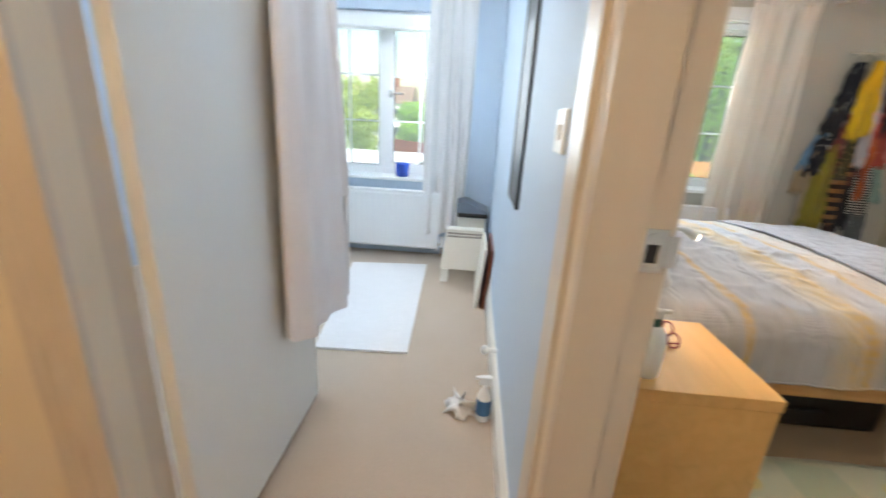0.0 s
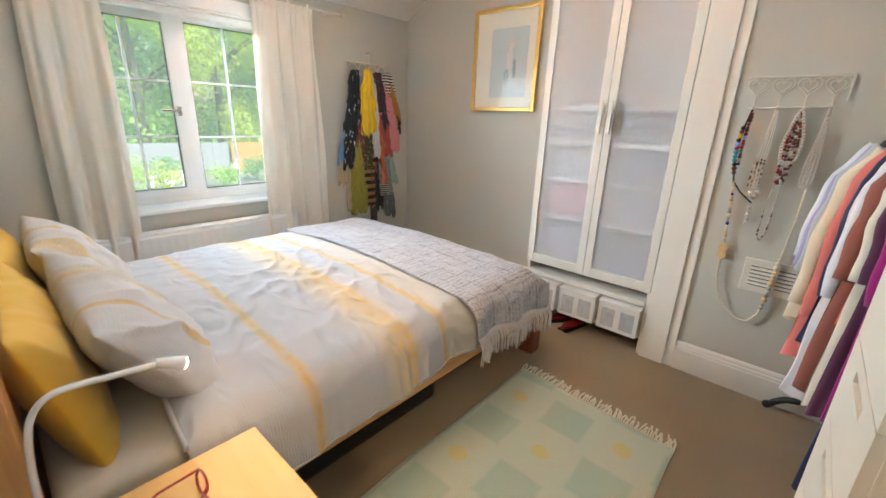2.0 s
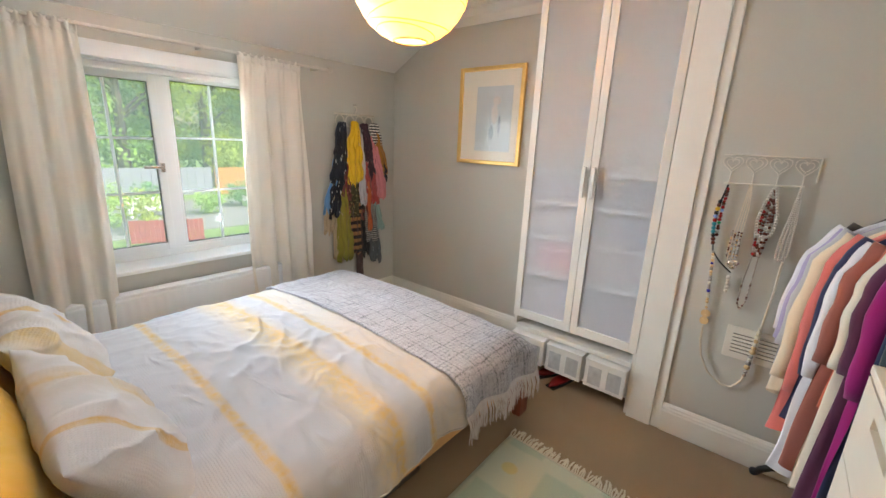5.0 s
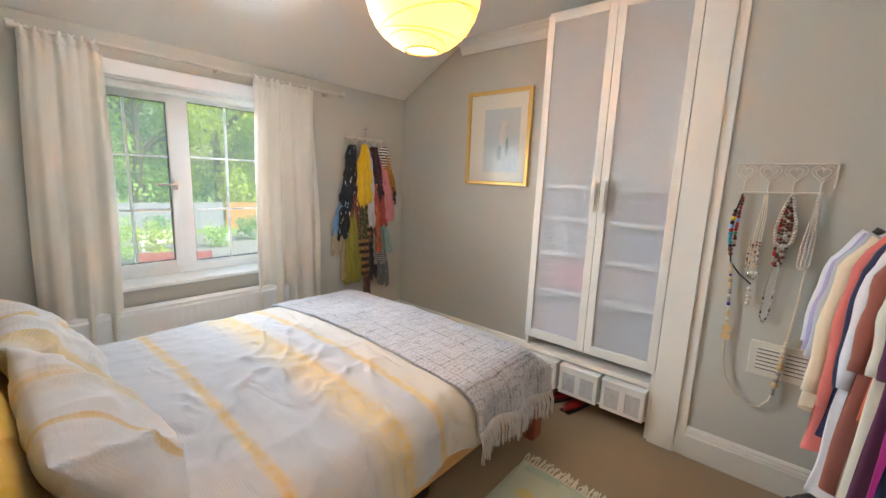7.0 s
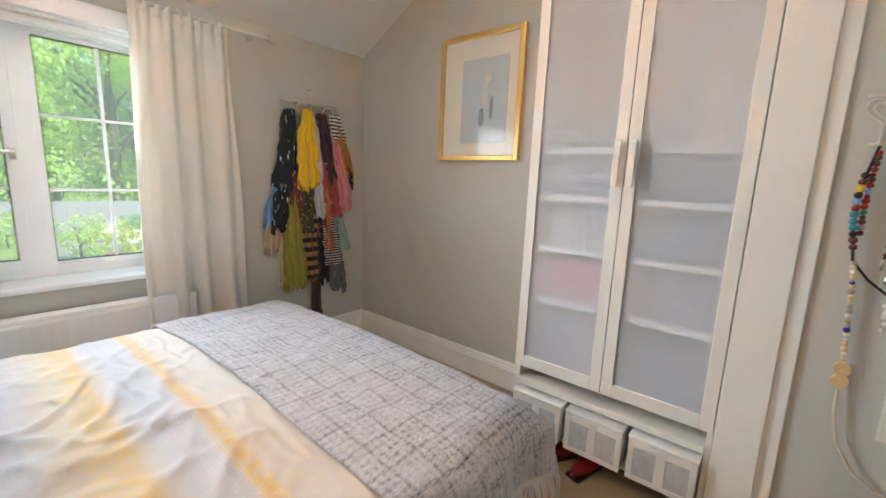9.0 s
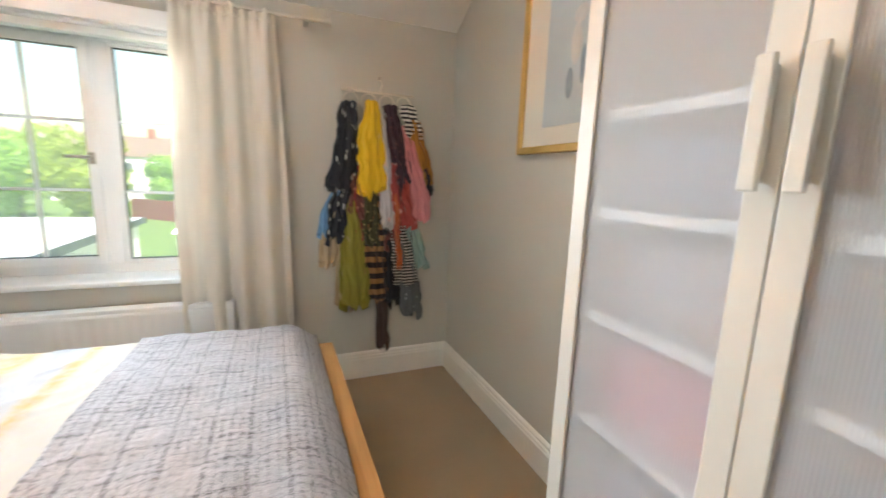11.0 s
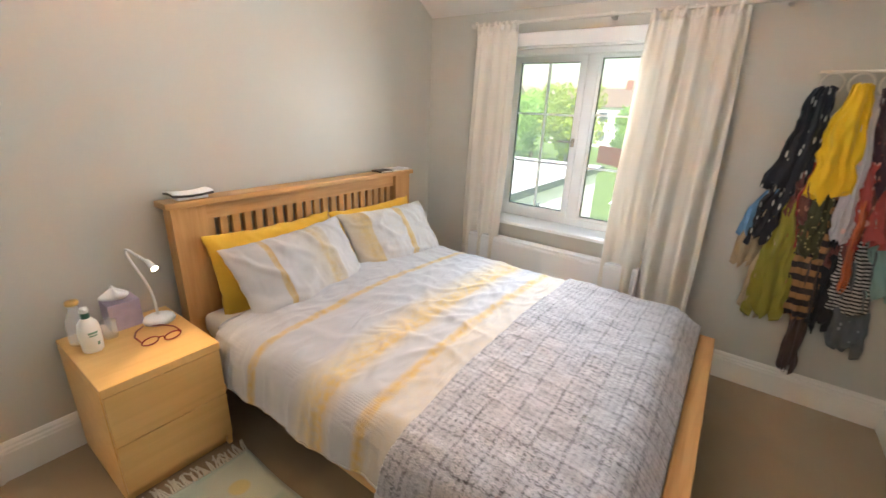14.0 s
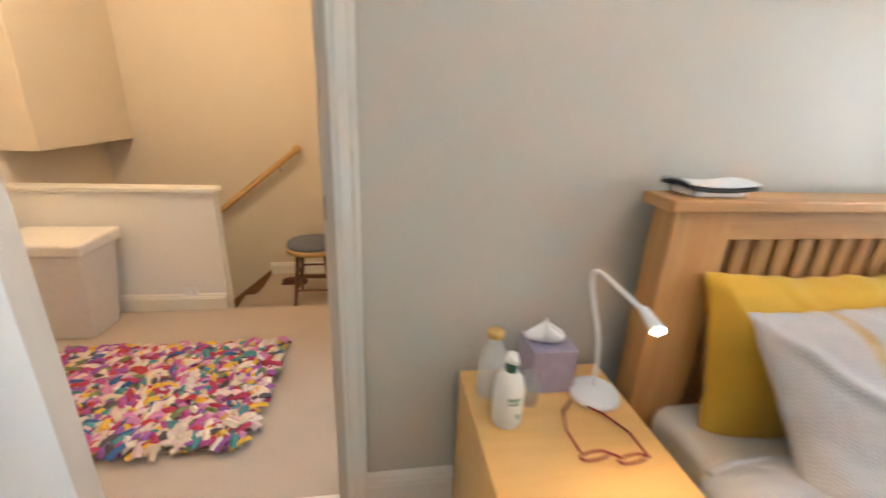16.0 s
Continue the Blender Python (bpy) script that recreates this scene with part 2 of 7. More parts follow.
def bm_lathe(profile, c, n=24, bm=None):
    """profile: (radius, height) from the base up."""
    k = len(profile) - 1
    out = bm_grid(lambda u, v: (c[0] + profile[round(v * k)][0] * math.cos(-u * math.tau), c[1] + profile[round(v * k)][0] * math.sin(-u * math.tau),
                                c[2] + profile[round(v * k)][1]), n, k, True, bm)
    bmesh.ops.remove_doubles(out, verts=out.verts, dist=1e-6)
    return out


def bm_tube(points, radius, n=8, bm=None, closed=False):
    """A round tube along points; radius is a number or a function of 0..1."""
    out = bm or bmesh.new()
    pts = [Vector(p) for p in points]
    k = len(pts)
    rings = []
    up = Vector((0.13, 0.31, 0.94))
    for i, p in enumerate(pts):
        d = (pts[(i + 1) % k] - pts[i - 1]) if closed else (pts[min(i + 1, k - 1)] - pts[max(i - 1, 0)])
        d.normalize()
        s = d.cross(up)
        if s.length < 0.05:
            s = d.cross(Vector((1, 0, 0)))
        s.normalize()
        w = s.cross(d)
        r = radius(i / (k - 1)) if callable(radius) else radius
        rings.append([out.verts.new(p + (s * math.cos(a) + w * math.sin(a)) * r) for a in [math.tau * j / n for j in range(n)]])
    for i in range(k if closed else k - 1):
        a, b = rings[i], rings[(i + 1) % k]
        for j in range(n):
            out.faces.new((a[j], a[(j + 1) % n], b[(j + 1) % n], b[j]))
    if not closed:
        out.faces.new(rings[0][::-1])
        out.faces.new(rings[-1])
    return out


def bm_prism(poly, axis, lo, hi, bm=None):
    """A polygon in the plane across axis, drawn out from lo to hi."""
    out = bm or bmesh.new()

    def at(p, w):
        return {"x": (w, p[0], p[1]), "y": (p[0], w, p[1]), "z": (p[0], p[1], w)}[axis]
    a = [out.verts.new(at(p, lo)) for p in poly]
    b = [out.verts.new(at(p, hi)) for p in poly]
    out.faces.new(a)
    out.faces.new(b[::-1])
    for i in range(len(poly)):
        j = (i + 1) % len(poly)
        out.faces.new((a[j], a[i], b[i], b[j]))
    bmesh.ops.recalc_face_normals(out, faces=out.faces)
    return out


def finish(name, bm, mat, smooth=False, origin=(0, 0, 0)):
    bmesh.ops.recalc_face_normals(bm, faces=bm.faces)
    if any(origin):
        bmesh.ops.translate(bm, vec=[-c for c in origin], verts=bm.verts)
    me = bpy.data.meshes.new(name)
    bm.to_mesh(me)
    bm.free()
    me.materials.append(mat)
    if smooth:
        me.polygons.foreach_set("use_smooth", [True] * len(me.polygons))
    return new(name, me)


def thing(name, base, label, category, group="", kind=""):
    """An Empty at a thing's base; its parts are built in world metres."""
    ob = new(name)
    ob.location = base
    ob.empty_display_size = 0.05
    return tagged(ob, label, category, group, kind)


def root_of(ob):
    while ob.parent:
        ob = ob.parent
    return ob


def part(name, bm, mat, parent, label="", smooth=False, local=False):
    """One mesh under a thing or part; built in world metres unless local."""
    ob = finish(name, bm, mat, smooth, (0, 0, 0) if local else tuple(root_of(parent).location))
    ob.parent = parent
    if label:
        ob["label"] = label
    return ob


def solo(name, bm, mat, label, category, smooth=False, kind="", group=""):
    return tagged(finish(name, bm, mat, smooth), label, category, group, kind)


def setting(name, bm, mat, label, smooth=False, category=""):
    return tagged(finish(name, bm, mat, smooth), label, category or name.split("_")[0], "", "structure")


def thicken(ob, t):
    s = ob.modifiers.new("thickness", "SOLIDIFY")
    s.thickness, s.offset = t, 0
    return ob


def wob(x, y, z, s=1.0):
    return noise.noise(Vector((x * s, y * s, z * s)))


# ---- structure ----
NORTH, EAST, SOUTH, CEIL = 3.54, 3.09, -0.20, 2.57
SLOPE_Y, SLOPE_Z = 2.835, 2.165

floor = setting("floor_bedroom", bm_box(-0.05, SOUTH, -0.12, EAST, NORTH, 0), M_CARPET, "taupe brown fitted carpet of the bedroom", category="floor")
setting("floor_landing", bm_box(-1.47, -2.0, -0.12, -0.05, 0.72, -0.001), M_CARPET2, "beige fitted carpet of the landing", category="floor")
setting("floor_blue_room", bm_box(-2.7, 0.72, -0.12, -0.05, NORTH, -0.001), M_CARPET2, "beige fitted carpet of the blue room", category="floor")
setting("floor_lower_landing", bm_box(-2.47, -0.17, -0.30, -1.47, 0.66, -0.19), M_CARPET2, "beige carpet of the lower half landing", category="floor")
setting("threshold_strip", bm_box(-0.075, -0.08, 0.0, -0.04, 0.64, 0.006, 0.003), M_TRIM, "pale metal carpet threshold strip in the doorway", category="trim")


def wall_with_hole(name, axis, lo, hi, a0, a1, z0, z1, hole, mat, label):
    """A wall lo..hi thick across axis, a0..a1 long, with a hole (b0, b1, h0, h1)."""
    b0, b1, h0, h1 = hole
    bm = bmesh.new()
    for p0, p1, q0, q1 in ((a0, b0, z0, z1), (b1, a1, z0, z1), (b0, b1, z0, h0), (b0, b1, h1, z1)):
        if p1 - p0 > 0.001 and q1 - q0 > 0.001:
            if axis == "x":
                bm_box(lo, p0, q0, hi, p1, q1, bm=bm)
            else:
                bm_box(p0, lo, q0, p1, hi, q1, bm=bm)
    return setting(name, bm, mat, label, category="wall")


DOOR_H = 2.02
# party wall: bedroom leaf and blue leaf, with the bedroom doorway
wall_with_hole("wall_west", "x", -0.05, 0.0, SOUTH - 0.1, NORTH, 0, CEIL, (-0.10, 0.66, 0, DOOR_H), M_WALL, "warm grey painted bedroom wall with the doorway")
setting("wall_blue", bm_box(-0.10, 0.72, 0, -0.05, NORTH, CEIL), M_BLUE, "pale blue painted wall of the next room", category="wall")
wall_with_hole("wall_landing_east", "x", -0.10, -0.05, -2.0, 0.66, 0, CEIL, (-0.10, 0.66, 0, DOOR_H), M_LANDING, "cream painted landing wall")
WIN = (0.60, 1.84, 0.72, 1.96)
wall_with_hole("wall_north", "y", NORTH, NORTH + 0.28, -0.05, EAST + 0.1, -0.1, 2.3, WIN, M_WALL, "warm grey painted window wall")
WIN2 = (-1.70, -0.42, 0.66, 1.92)
wall_with_hole("wall_north_blue", "y", NORTH, NORTH + 0.28, -2.8, -0.05, -0.1, CEIL, WIN2, M_BLUE, "pale blue painted window wall")
setting("wall_east", bm_box(EAST, SOUTH - 0.1, 0, EAST + 0.1, NORTH, CEIL), M_WALL, "warm grey painted wall behind the wardrobe", category="wall")
setting("wall_south", bm_box(0.0, SOUTH - 0.1, 0, EAST, SOUTH, CEIL), M_WALL, "warm grey painted wall behind the clothes rail", category="wall")
setting("chimney_breast", bm_box(2.675, SOUTH, 0, EAST, 0.82, CEIL), M_WALL, "warm grey painted chimney breast", category="wall")
pillar = bm_box(2.650, 0.862, 0, EAST, 0.9965, CEIL - 0.001, 0.004)
bm_box(2.662, 0.815, 0, EAST, 0.862, CEIL - 0.001, 0.003, pillar)
setting("boxed_pillar", pillar, M_TRIM, "white painted boxed pillar beside the wardrobe", category="wall")

# ceilings
setting("ceiling", bm_box(-0.02, SOUTH, CEIL, EAST, SLOPE_Y, CEIL + 0.1), M_CEIL, "white flat ceiling of the bedroom", category="ceiling")
setting("ceiling_slope", bm_prism([(SLOPE_Y, CEIL), (NORTH + 0.02, SLOPE_Z), (NORTH + 0.02, SLOPE_Z + 0.12), (SLOPE_Y, CEIL + 0.12)], "x", 0.0, EAST), M_CEIL,
        "white sloping ceiling above the window", category="ceiling")
setting("ceiling_landing", bm_box(-2.6, -2.1, CEIL, -0.02, 0.72, CEIL + 0.1), M_CEIL, "white ceiling of the landing", category="ceiling")
setting("ceiling_blue_room", bm_box(-2.8, 0.72, CEIL, -0.02, NORTH, CEIL + 0.1), M_CEIL, "white ceiling of the blue room", category="ceiling")

COVE = [(0, 0), (0, -0.10), (0.012, -0.10), (0.018, -0.085), (0.04, -0.045), (0.085, -0.018), (0.10, -0.012), (0.10, 0)]
setting("cornice_east", bm_prism([(EAST - a, CEIL + b) for a, b in COVE], "y", 0.0, SLOPE_Y), M_CEIL, "white coved cornice", category="trim")
setting("cornice_west", bm_prism([(a, CEIL + b) for a, b in COVE], "y", SOUTH, SLOPE_Y), M_CEIL, "white coved cornice", category="trim")

SKIRT = [(0, 0), (0.018, 0), (0.018, 0.125), (0.015, 0.132), (0.015, 0.142), (0.010, 0.150), (0.010, 0.160), (0.004, 0.172), (0, 0.174)]
setting("baseboard_north", bm_prism([(NORTH - a, b) for a, b in SKIRT], "x", 0.0, EAST), M_TRIM, "white moulded baseboard", category="baseboard")
setting("baseboard_east", bm_prism([(EAST - a, b) for a, b in SKIRT], "y", 1.83, NORTH), M_TRIM, "white moulded baseboard", category="baseboard")
setting("baseboard_chimney", bm_prism([(2.675 - a, b) for a, b in SKIRT], "y", SOUTH, 0.815), M_TRIM, "white moulded baseboard", category="baseboard")
setting("baseboard_west", bm_prism([(a, b) for a, b in SKIRT], "y", 0.735, NORTH), M_TRIM, "white moulded baseboard", category="baseboard")
setting("baseboard_south", bm_prism([(SOUTH + a, b) for a, b in SKIRT], "x", 0.0, 2.675), M_TRIM, "white moulded baseboard", category="baseboard")
setting("baseboard_blue", bm_prism([(-0.10 - a, b * 0.9) for a, b in SKIRT], "y", 0.78, NORTH), M_TRIM, "white moulded baseboard", category="baseboard")

# bedroom door lining, stop and architraves
M_LINING = material("cream_gloss_lining", (0.62, 0.55, 0.47), 0.34, vary=0.05, scale=3.0, stretch=(6, 6, 0.6), grain=0.05, grain_scale=30)
lin = bm_box(-0.116, 0.655, 0, 0.006, 0.690, DOOR_H, 0.002)
bm_box(-0.121, -0.135, 0, 0.006, -0.095, DOOR_H, 0.002, lin)
bm_box(-0.121, -0.135, DOOR_H - 0.03, 0.006, 0.690, DOOR_H, 0.002, lin)
frame_bed = setting("door_frame_bedroom", lin, M_LINING, "cream painted door lining of the bedroom", category="door frame")
setting("door_stop_bedroom", bm_box(-0.1155, 0.643, 0, -0.036, 0.6545, DOOR_H - 0.03, 0.002), M_LINING, "cream painted door stop", category="trim")
ARCH = [(0, 0), (0.022, 0), (0.022, 0.010), (0.018, 0.018), (0.018, 0.040), (0.012, 0.050), (0.012, 0.058), (0, 0.060)]
setting("architrave_bedroom", bm_prism([(0.006 + a, 0.735 - b) for a, b in [(p, q) for p, q in ARCH]], "z", 0, DOOR_H + 0.06), M_TRIM, "white moulded architrave", category="trim")
setting("architrave_bedroom_head", bm_prism([(0.006 + a, DOOR_H + 0.06 - b) for a, b in ARCH], "y", -0.18, 0.675), M_TRIM, "white moulded architrave", category="trim")

# landing walls
wall_with_hole("wall_landing_north", "y", 0.66, 0.72, -2.47, -0.05, -0.19, CEIL, (-0.90, -0.117, -0.19, DOOR_H), M_LANDING, "cream painted landing wall with the blue room doorway")
setting("wall_landing_far", bm_box(-2.57, -2.0, -3.0, -2.47, 0.72, CEIL), M_LANDING, "cream painted stair wall", category="wall")
setting("wall_landing_south", bm_box(-2.57, -2.1, -3.0, -0.05, -1.25, CEIL), M_LANDING, "cream painted wall beside the stairs", category="wall")
half = bm_box(-1.56, -1.25, -3.0, -1.47, -0.17, 0.73)
setting("stair_half_wall", half, M_CEIL, "white painted low wall beside the stairs", category="wall")
setting("stair_half_wall_cap", bm_box(-1.575, -1.25, 0.73, -1.455, -0.155, 0.757, 0.006), M_TRIM, "white painted capping board", category="trim")
setting("baseboard_landing", bm_prism([(-1.47 + a, b * 0.6) for a, b in SKIRT], "y", -1.25, -0.17), M_TRIM, "white baseboard", category="baseboard")
setting("baseboard_stair", bm_prism([(-2.47 + a, -0.19 + b * 0.6) for a, b in SKIRT], "y", -0.17, 0.66), M_TRIM, "white baseboard", category="baseboard")
setting("wall_blue_west", bm_box(-2.8, 0.72, 0, -2.7, NORTH, CEIL), M_BLUE, "pale blue wall", category="wall")
setting("wall_blue_south", bm_box(-2.7, 0.725, 0, -0.98, 0.765, CEIL), M_BLUE, "pale blue wall", category="wall")

# blue room door frame
lin = bm_box(-0.935, 0.645, 0, -0.90, 0.775, DOOR_H, 0.002)
bm_box(-0.90, 0.645, DOOR_H - 0.03, -0.127, 0.775, DOOR_H, 0.002, lin)
bm_box(-0.127, 0.6915, 0, -0.1005, 0.772, DOOR_H, 0.002, lin)
setting("door_frame_blue_room", lin, M_LINING, "cream painted door lining of the blue room", category="door frame")
setting("architrave_landing", bm_prism([(-0.995 + b, 0.66 - a) for a, b in ARCH], "z", 0, DOOR_H + 0.06), M_LINING, "cream moulded architrave", category="trim")

# ---- windows ----
def window(name, x0, x1, z0, z1, y, sash, label, bars):
    """Plastic casement window in its opening: outer frame, mullion, an opening sash and a fixed light, each with its pane."""
    w = thing(name, ((x0 + x1) / 2, y, z0), label, "window", kind="structure")
    mid = (x0 + x1) / 2
    f = bm_box(x0, y - 0.035, z0, x0 + 0.05, y + 0.035, z1, 0.004)
    bm_box(x1 - 0.05, y - 0.035, z0, x1, y + 0.035, z1, 0.004, f)
    bm_box(x0 + 0.05, y - 0.035, z1 - 0.05, x1 - 0.05, y + 0.035, z1, 0.004, f)
    bm_box(x0 + 0.05, y - 0.035, z0, x1 - 0.05, y + 0.035, z0 + 0.05, 0.004, f)
    bm_box(mid - 0.035, y - 0.035, z0 + 0.05, mid + 0.035, y + 0.035, z1 - 0.05, 0.004, f)
    part("window_frame", f, M_PVC, w)
    for k, (a, b) in enumerate(((x0 + 0.05, mid - 0.035), (mid + 0.035, x1 - 0.05))):
        lo, hi = z0 + 0.05, z1 - 0.05
        s = 0.045 if k == sash else 0.02
        yy = y - (0.03 if k == sash else 0.0)
        fr = bm_box(a, yy - 0.025, lo, a + s, yy + 0.025, hi, 0.004)
        bm_box(b - s, yy - 0.025, lo, b, yy + 0.025, hi, 0.004, fr)
        bm_box(a + s, yy - 0.025, hi - s, b - s, yy + 0.025, hi, 0.004, fr)
        bm_box(a + s, yy - 0.025, lo, b - s, yy + 0.025, lo + s, 0.004, fr)
        so = part("sash", fr, M_PVC, w)
        gk = bm_box(a + s - 0.004, yy - 0.012, lo + s - 0.004, a + s + 0.004, yy + 0.012, hi - s + 0.004)
        for q in ((b - s - 0.004, lo + s - 0.004, b - s + 0.004, hi - s + 0.004), (a + s, hi - s - 0.004, b - s, hi - s + 0.004), (a + s, lo + s - 0.004, b - s, lo + s + 0.004)):
            bm_box(q[0], yy - 0.012, q[1], q[2], yy + 0.012, q[3], bm=gk)
        part("seal", gk, M_BLACK, so, "black rubber glazing seal")
        pane = part("pane", bm_box(a + s, yy - 0.006, lo + s, b - s, yy + 0.006, hi - s), M_GLASS, so, "double glazing with glare haze mixed in")
        pane.visible_shadow = False
        br = bm_box((a + b) / 2 - 0.007, yy - 0.010, lo + s, (a + b) / 2 + 0.007, yy + 0.010, hi - s)
        for q in range(1, bars):
            h = lo + s + (hi - lo - 2 * s) * q / bars
            bm_box(a + s, yy - 0.009, h - 0.007, b - s, yy + 0.009, h + 0.007, bm=br)
        part("glazing_bar", br, M_PVC, so)
        if k == sash:
            hx = b - 0.022 if k == 0 else a + 0.022
            hd = bm_box(hx - 0.012, yy - 0.045, 1.30, hx + 0.012, yy - 0.025, 1.36, 0.004)
            bm_box(hx - 0.11 if k == 0 else hx, yy - 0.058, 1.325, hx + 0.008 if k == 0 else hx + 0.11, yy - 0.043, 1.342, 0.005, hd)
            part("handle", hd, M_CHROME, so, "steel casement handle")
    return w


window("window_1", WIN[0], WIN[1], WIN[2], WIN[3], 3.785, 0, "white plastic casement window with glazing bars above the radiator", 3)
window("window_2", WIN2[0], WIN2[1], WIN2[2], WIN2[3], 3.785, 1, "white plastic casement window of the blue room", 3)
sill = bm_box(WIN[0] - 0.03, NORTH - 0.03, 0.695, WIN[1] + 0.03, 3.75, 0.722, 0.008)
setting("window_sill_1", sill, M_PVC, "white window sill board", category="sill")
setting("window_sill_2", bm_box(WIN2[0] - 0.02, NORTH - 0.03, 0.635, WIN2[1] + 0.02, 3.75, 0.662, 0.008), M_PVC, "white window sill board", category="sill")
hb = bm_box(WIN[0], NORTH + 0.01, 1.935, WIN[1], 3.75, 1.96, 0.004)
bm_box(WIN[0] - 0.06, NORTH - 0.014, 1.945, WIN[1] + 0.06, NORTH + 0.012, 2.03, 0.005, hb)
bm_box(WIN[0], 3.60, 1.90, WIN[1], 3.66, 1.936, 0.006, hb)
setting("window_head_1", hb, M_PVC, "white stepped head lining above the window", category="trim")
rb = bm_box(WIN2[0], 3.58, 1.80, WIN2[1], 3.70, 1.92, 0.02)
setting("blind_cassette", rb, M_PVC, "white roller blind cassette of the blue room", category="blind")


def curtain(name, x0t, x1t, x0b, x1b, z0, z1, y, pleats, mat, label, seed, depth=0.035):
    """A pencil-pleated curtain: tight folds under the heading that open out downwards."""
    def fn(u, v):
        s = v  # 0 at the hem, 1 at the heading
        a, b = x0b + (x0t - x0b) * s, x1b + (x1t - x1b) * s
        bulge = math.sin(math.pi * min(1, s * 1.05)) * 0.015
        uu = u + 0.018 * wob(u * 5, s * 2, seed)
        x = a + (b - a) * uu + (bulge if u > 0.5 else -bulge) * abs(u - 0.5) * 2
        big = math.sin(uu * math.tau * pleats + seed + 2.4 * wob(uu * 2.2, s * 1.1, seed + 7))
        fine = math.sin(uu * math.tau * pleats * 2.6 + seed * 2)
        top = max(0.0, (s - 0.93) / 0.07)
        d = depth * (0.45 + 0.6 * (1 - s)) * (1 + 0.6 * wob(uu * 4, s, seed + 11)) * big * (1 - 0.75 * top) + 0.008 * fine * (0.4 + top) + 0.02 * wob(uu * 2, s * 3, seed + 3)
        return (x, y + d, z0 + (z1 - z0) * s + (0.012 * wob(uu * 8, 0, seed) if s < 0.01 else 0))
    c = thing(name, ((x0t + x1t) / 2, y, z0), label, "curtain")
    body = part("fabric", bm_grid(fn, 110, 46), mat, c, smooth=True)
    thicken(body, 0.004)
    hd = part("heading", bm_grid(lambda u, v: Vector(fn(u, 0.972 + 0.028 * v)) + Vector((0, -0.003, 0.014 + 0.006 * math.sin(u * 70))), 110, 3), mat, c, "gathered heading tape", smooth=True)
    thicken(hd, 0.004)
    return c


curtain("curtain", 0.47, 0.79, 0.42, 0.75, 0.10, 2.075, 3.45, 2.8, M_CREAM, "cream linen curtain drawn to one side of the window", 1.3)
curtain("curtain", 1.59, 2.05, 1.57, 2.10, 0.10, 2.075, 3.45, 3.6, M_CREAM, "cream linen curtain drawn to one side of the window", 4.1, 0.045)
M_RAIL = material("stone_painted_rail", (0.64, 0.60, 0.54), 0.5, vary=0.04, scale=8)
pole = thing("curtain_rail", (1.38, 3.45, 2.085), "slim cream curtain rail above the window", "curtain rail")
part("rail", bm_box(0.46, 3.438, 2.072, 2.30, 3.462, 2.090, 0.006), M_RAIL, pole)
for bx in (0.62, 1.38, 2.20):
    part("bracket", bm_box(bx - 0.012, 3.45, 2.066, bx + 0.012, 3.54, 2.098, 0.004), M_RAIL, pole)
part("end_stop", bm_cyl((2.29, 3.45, 2.083), (2.325, 3.45, 2.083), 0.022, n=16), M_RAIL, pole)
part("end_stop", bm_cyl((0.435, 3.45, 2.083), (0.465, 3.45, 2.083), 0.022, n=16), M_RAIL, pole)


def radiator(x0, x1, z0, z1, y, label):
    r = thing("radiator", ((x0 + x1) / 2, y, z0), label, "radiator")

    def fn(u, v):
        x = x0 + 0.02 + (x1 - x0 - 0.04) * u
        flute = 0.0015 * abs(math.sin(u * (x1 - x0) / 0.05 * math.pi)) if 0.05 < v < 0.95 else 0
        return (x, y - 0.05 + flute, z0 + 0.02 + (z1 - z0 - 0.04) * v)
    part("front_panel", thickened(bm_grid(fn, 160, 24), 0.004), M_PVC, r, smooth=True)
    part("side_panel", bm_box(x0, y - 0.052, z0, x0 + 0.022, y + 0.03, z1, 0.006), M_PVC, r)
    part("side_panel", bm_box(x1 - 0.022, y - 0.052, z0, x1, y + 0.03, z1, 0.006), M_PVC, r)
    part("top_grille", bm_box(x0 + 0.022, y - 0.05, z1 - 0.022, x1 - 0.022, y + 0.03, z1, 0.005), M_PVC, r)
    part("back_panel", bm_box(x0 + 0.03, y, z0 + 0.02, x1 - 0.03, y + 0.02, z1 - 0.03), M_PVC, r)
    for bx in (x0 + 0.2, x1 - 0.2):
        part("bracket", bm_box(bx - 0.02, y + 0.02, z0 + 0.1, bx + 0.02, NORTH, z0 + 0.4), M_PVC, r)
    v = part("valve", bm_cyl((x1 + 0.03, y, z0 + 0.03), (x1 + 0.03, y, z0 + 0.12), 0.018, n=12), M_PVC, r)
    part("pipe", bm_cyl((x1 + 0.03, y, 0.0), (x1 + 0.03, y, z0 + 0.03), 0.008, n=10), M_CHROME, r)
    part("union", bm_cyl((x1 - 0.005, y, z0 + 0.05), (x1 + 0.03, y, z0 + 0.05), 0.010, n=10), M_CHROME, r)
    return r


def thickened(bm, t):
    bmesh.ops.recalc_face_normals(bm, faces=bm.faces)
    bmesh.ops.solidify(bm, geom=bm.faces[:], thickness=t)
    return bm


radiator(0.50, 1.80, 0.12, 0.60, 3.48, "white panel radiator under the bedroom window")
radiator(-1.62, -0.52, 0.06, 0.57, 3.47, "white panel radiator under the blue room window")

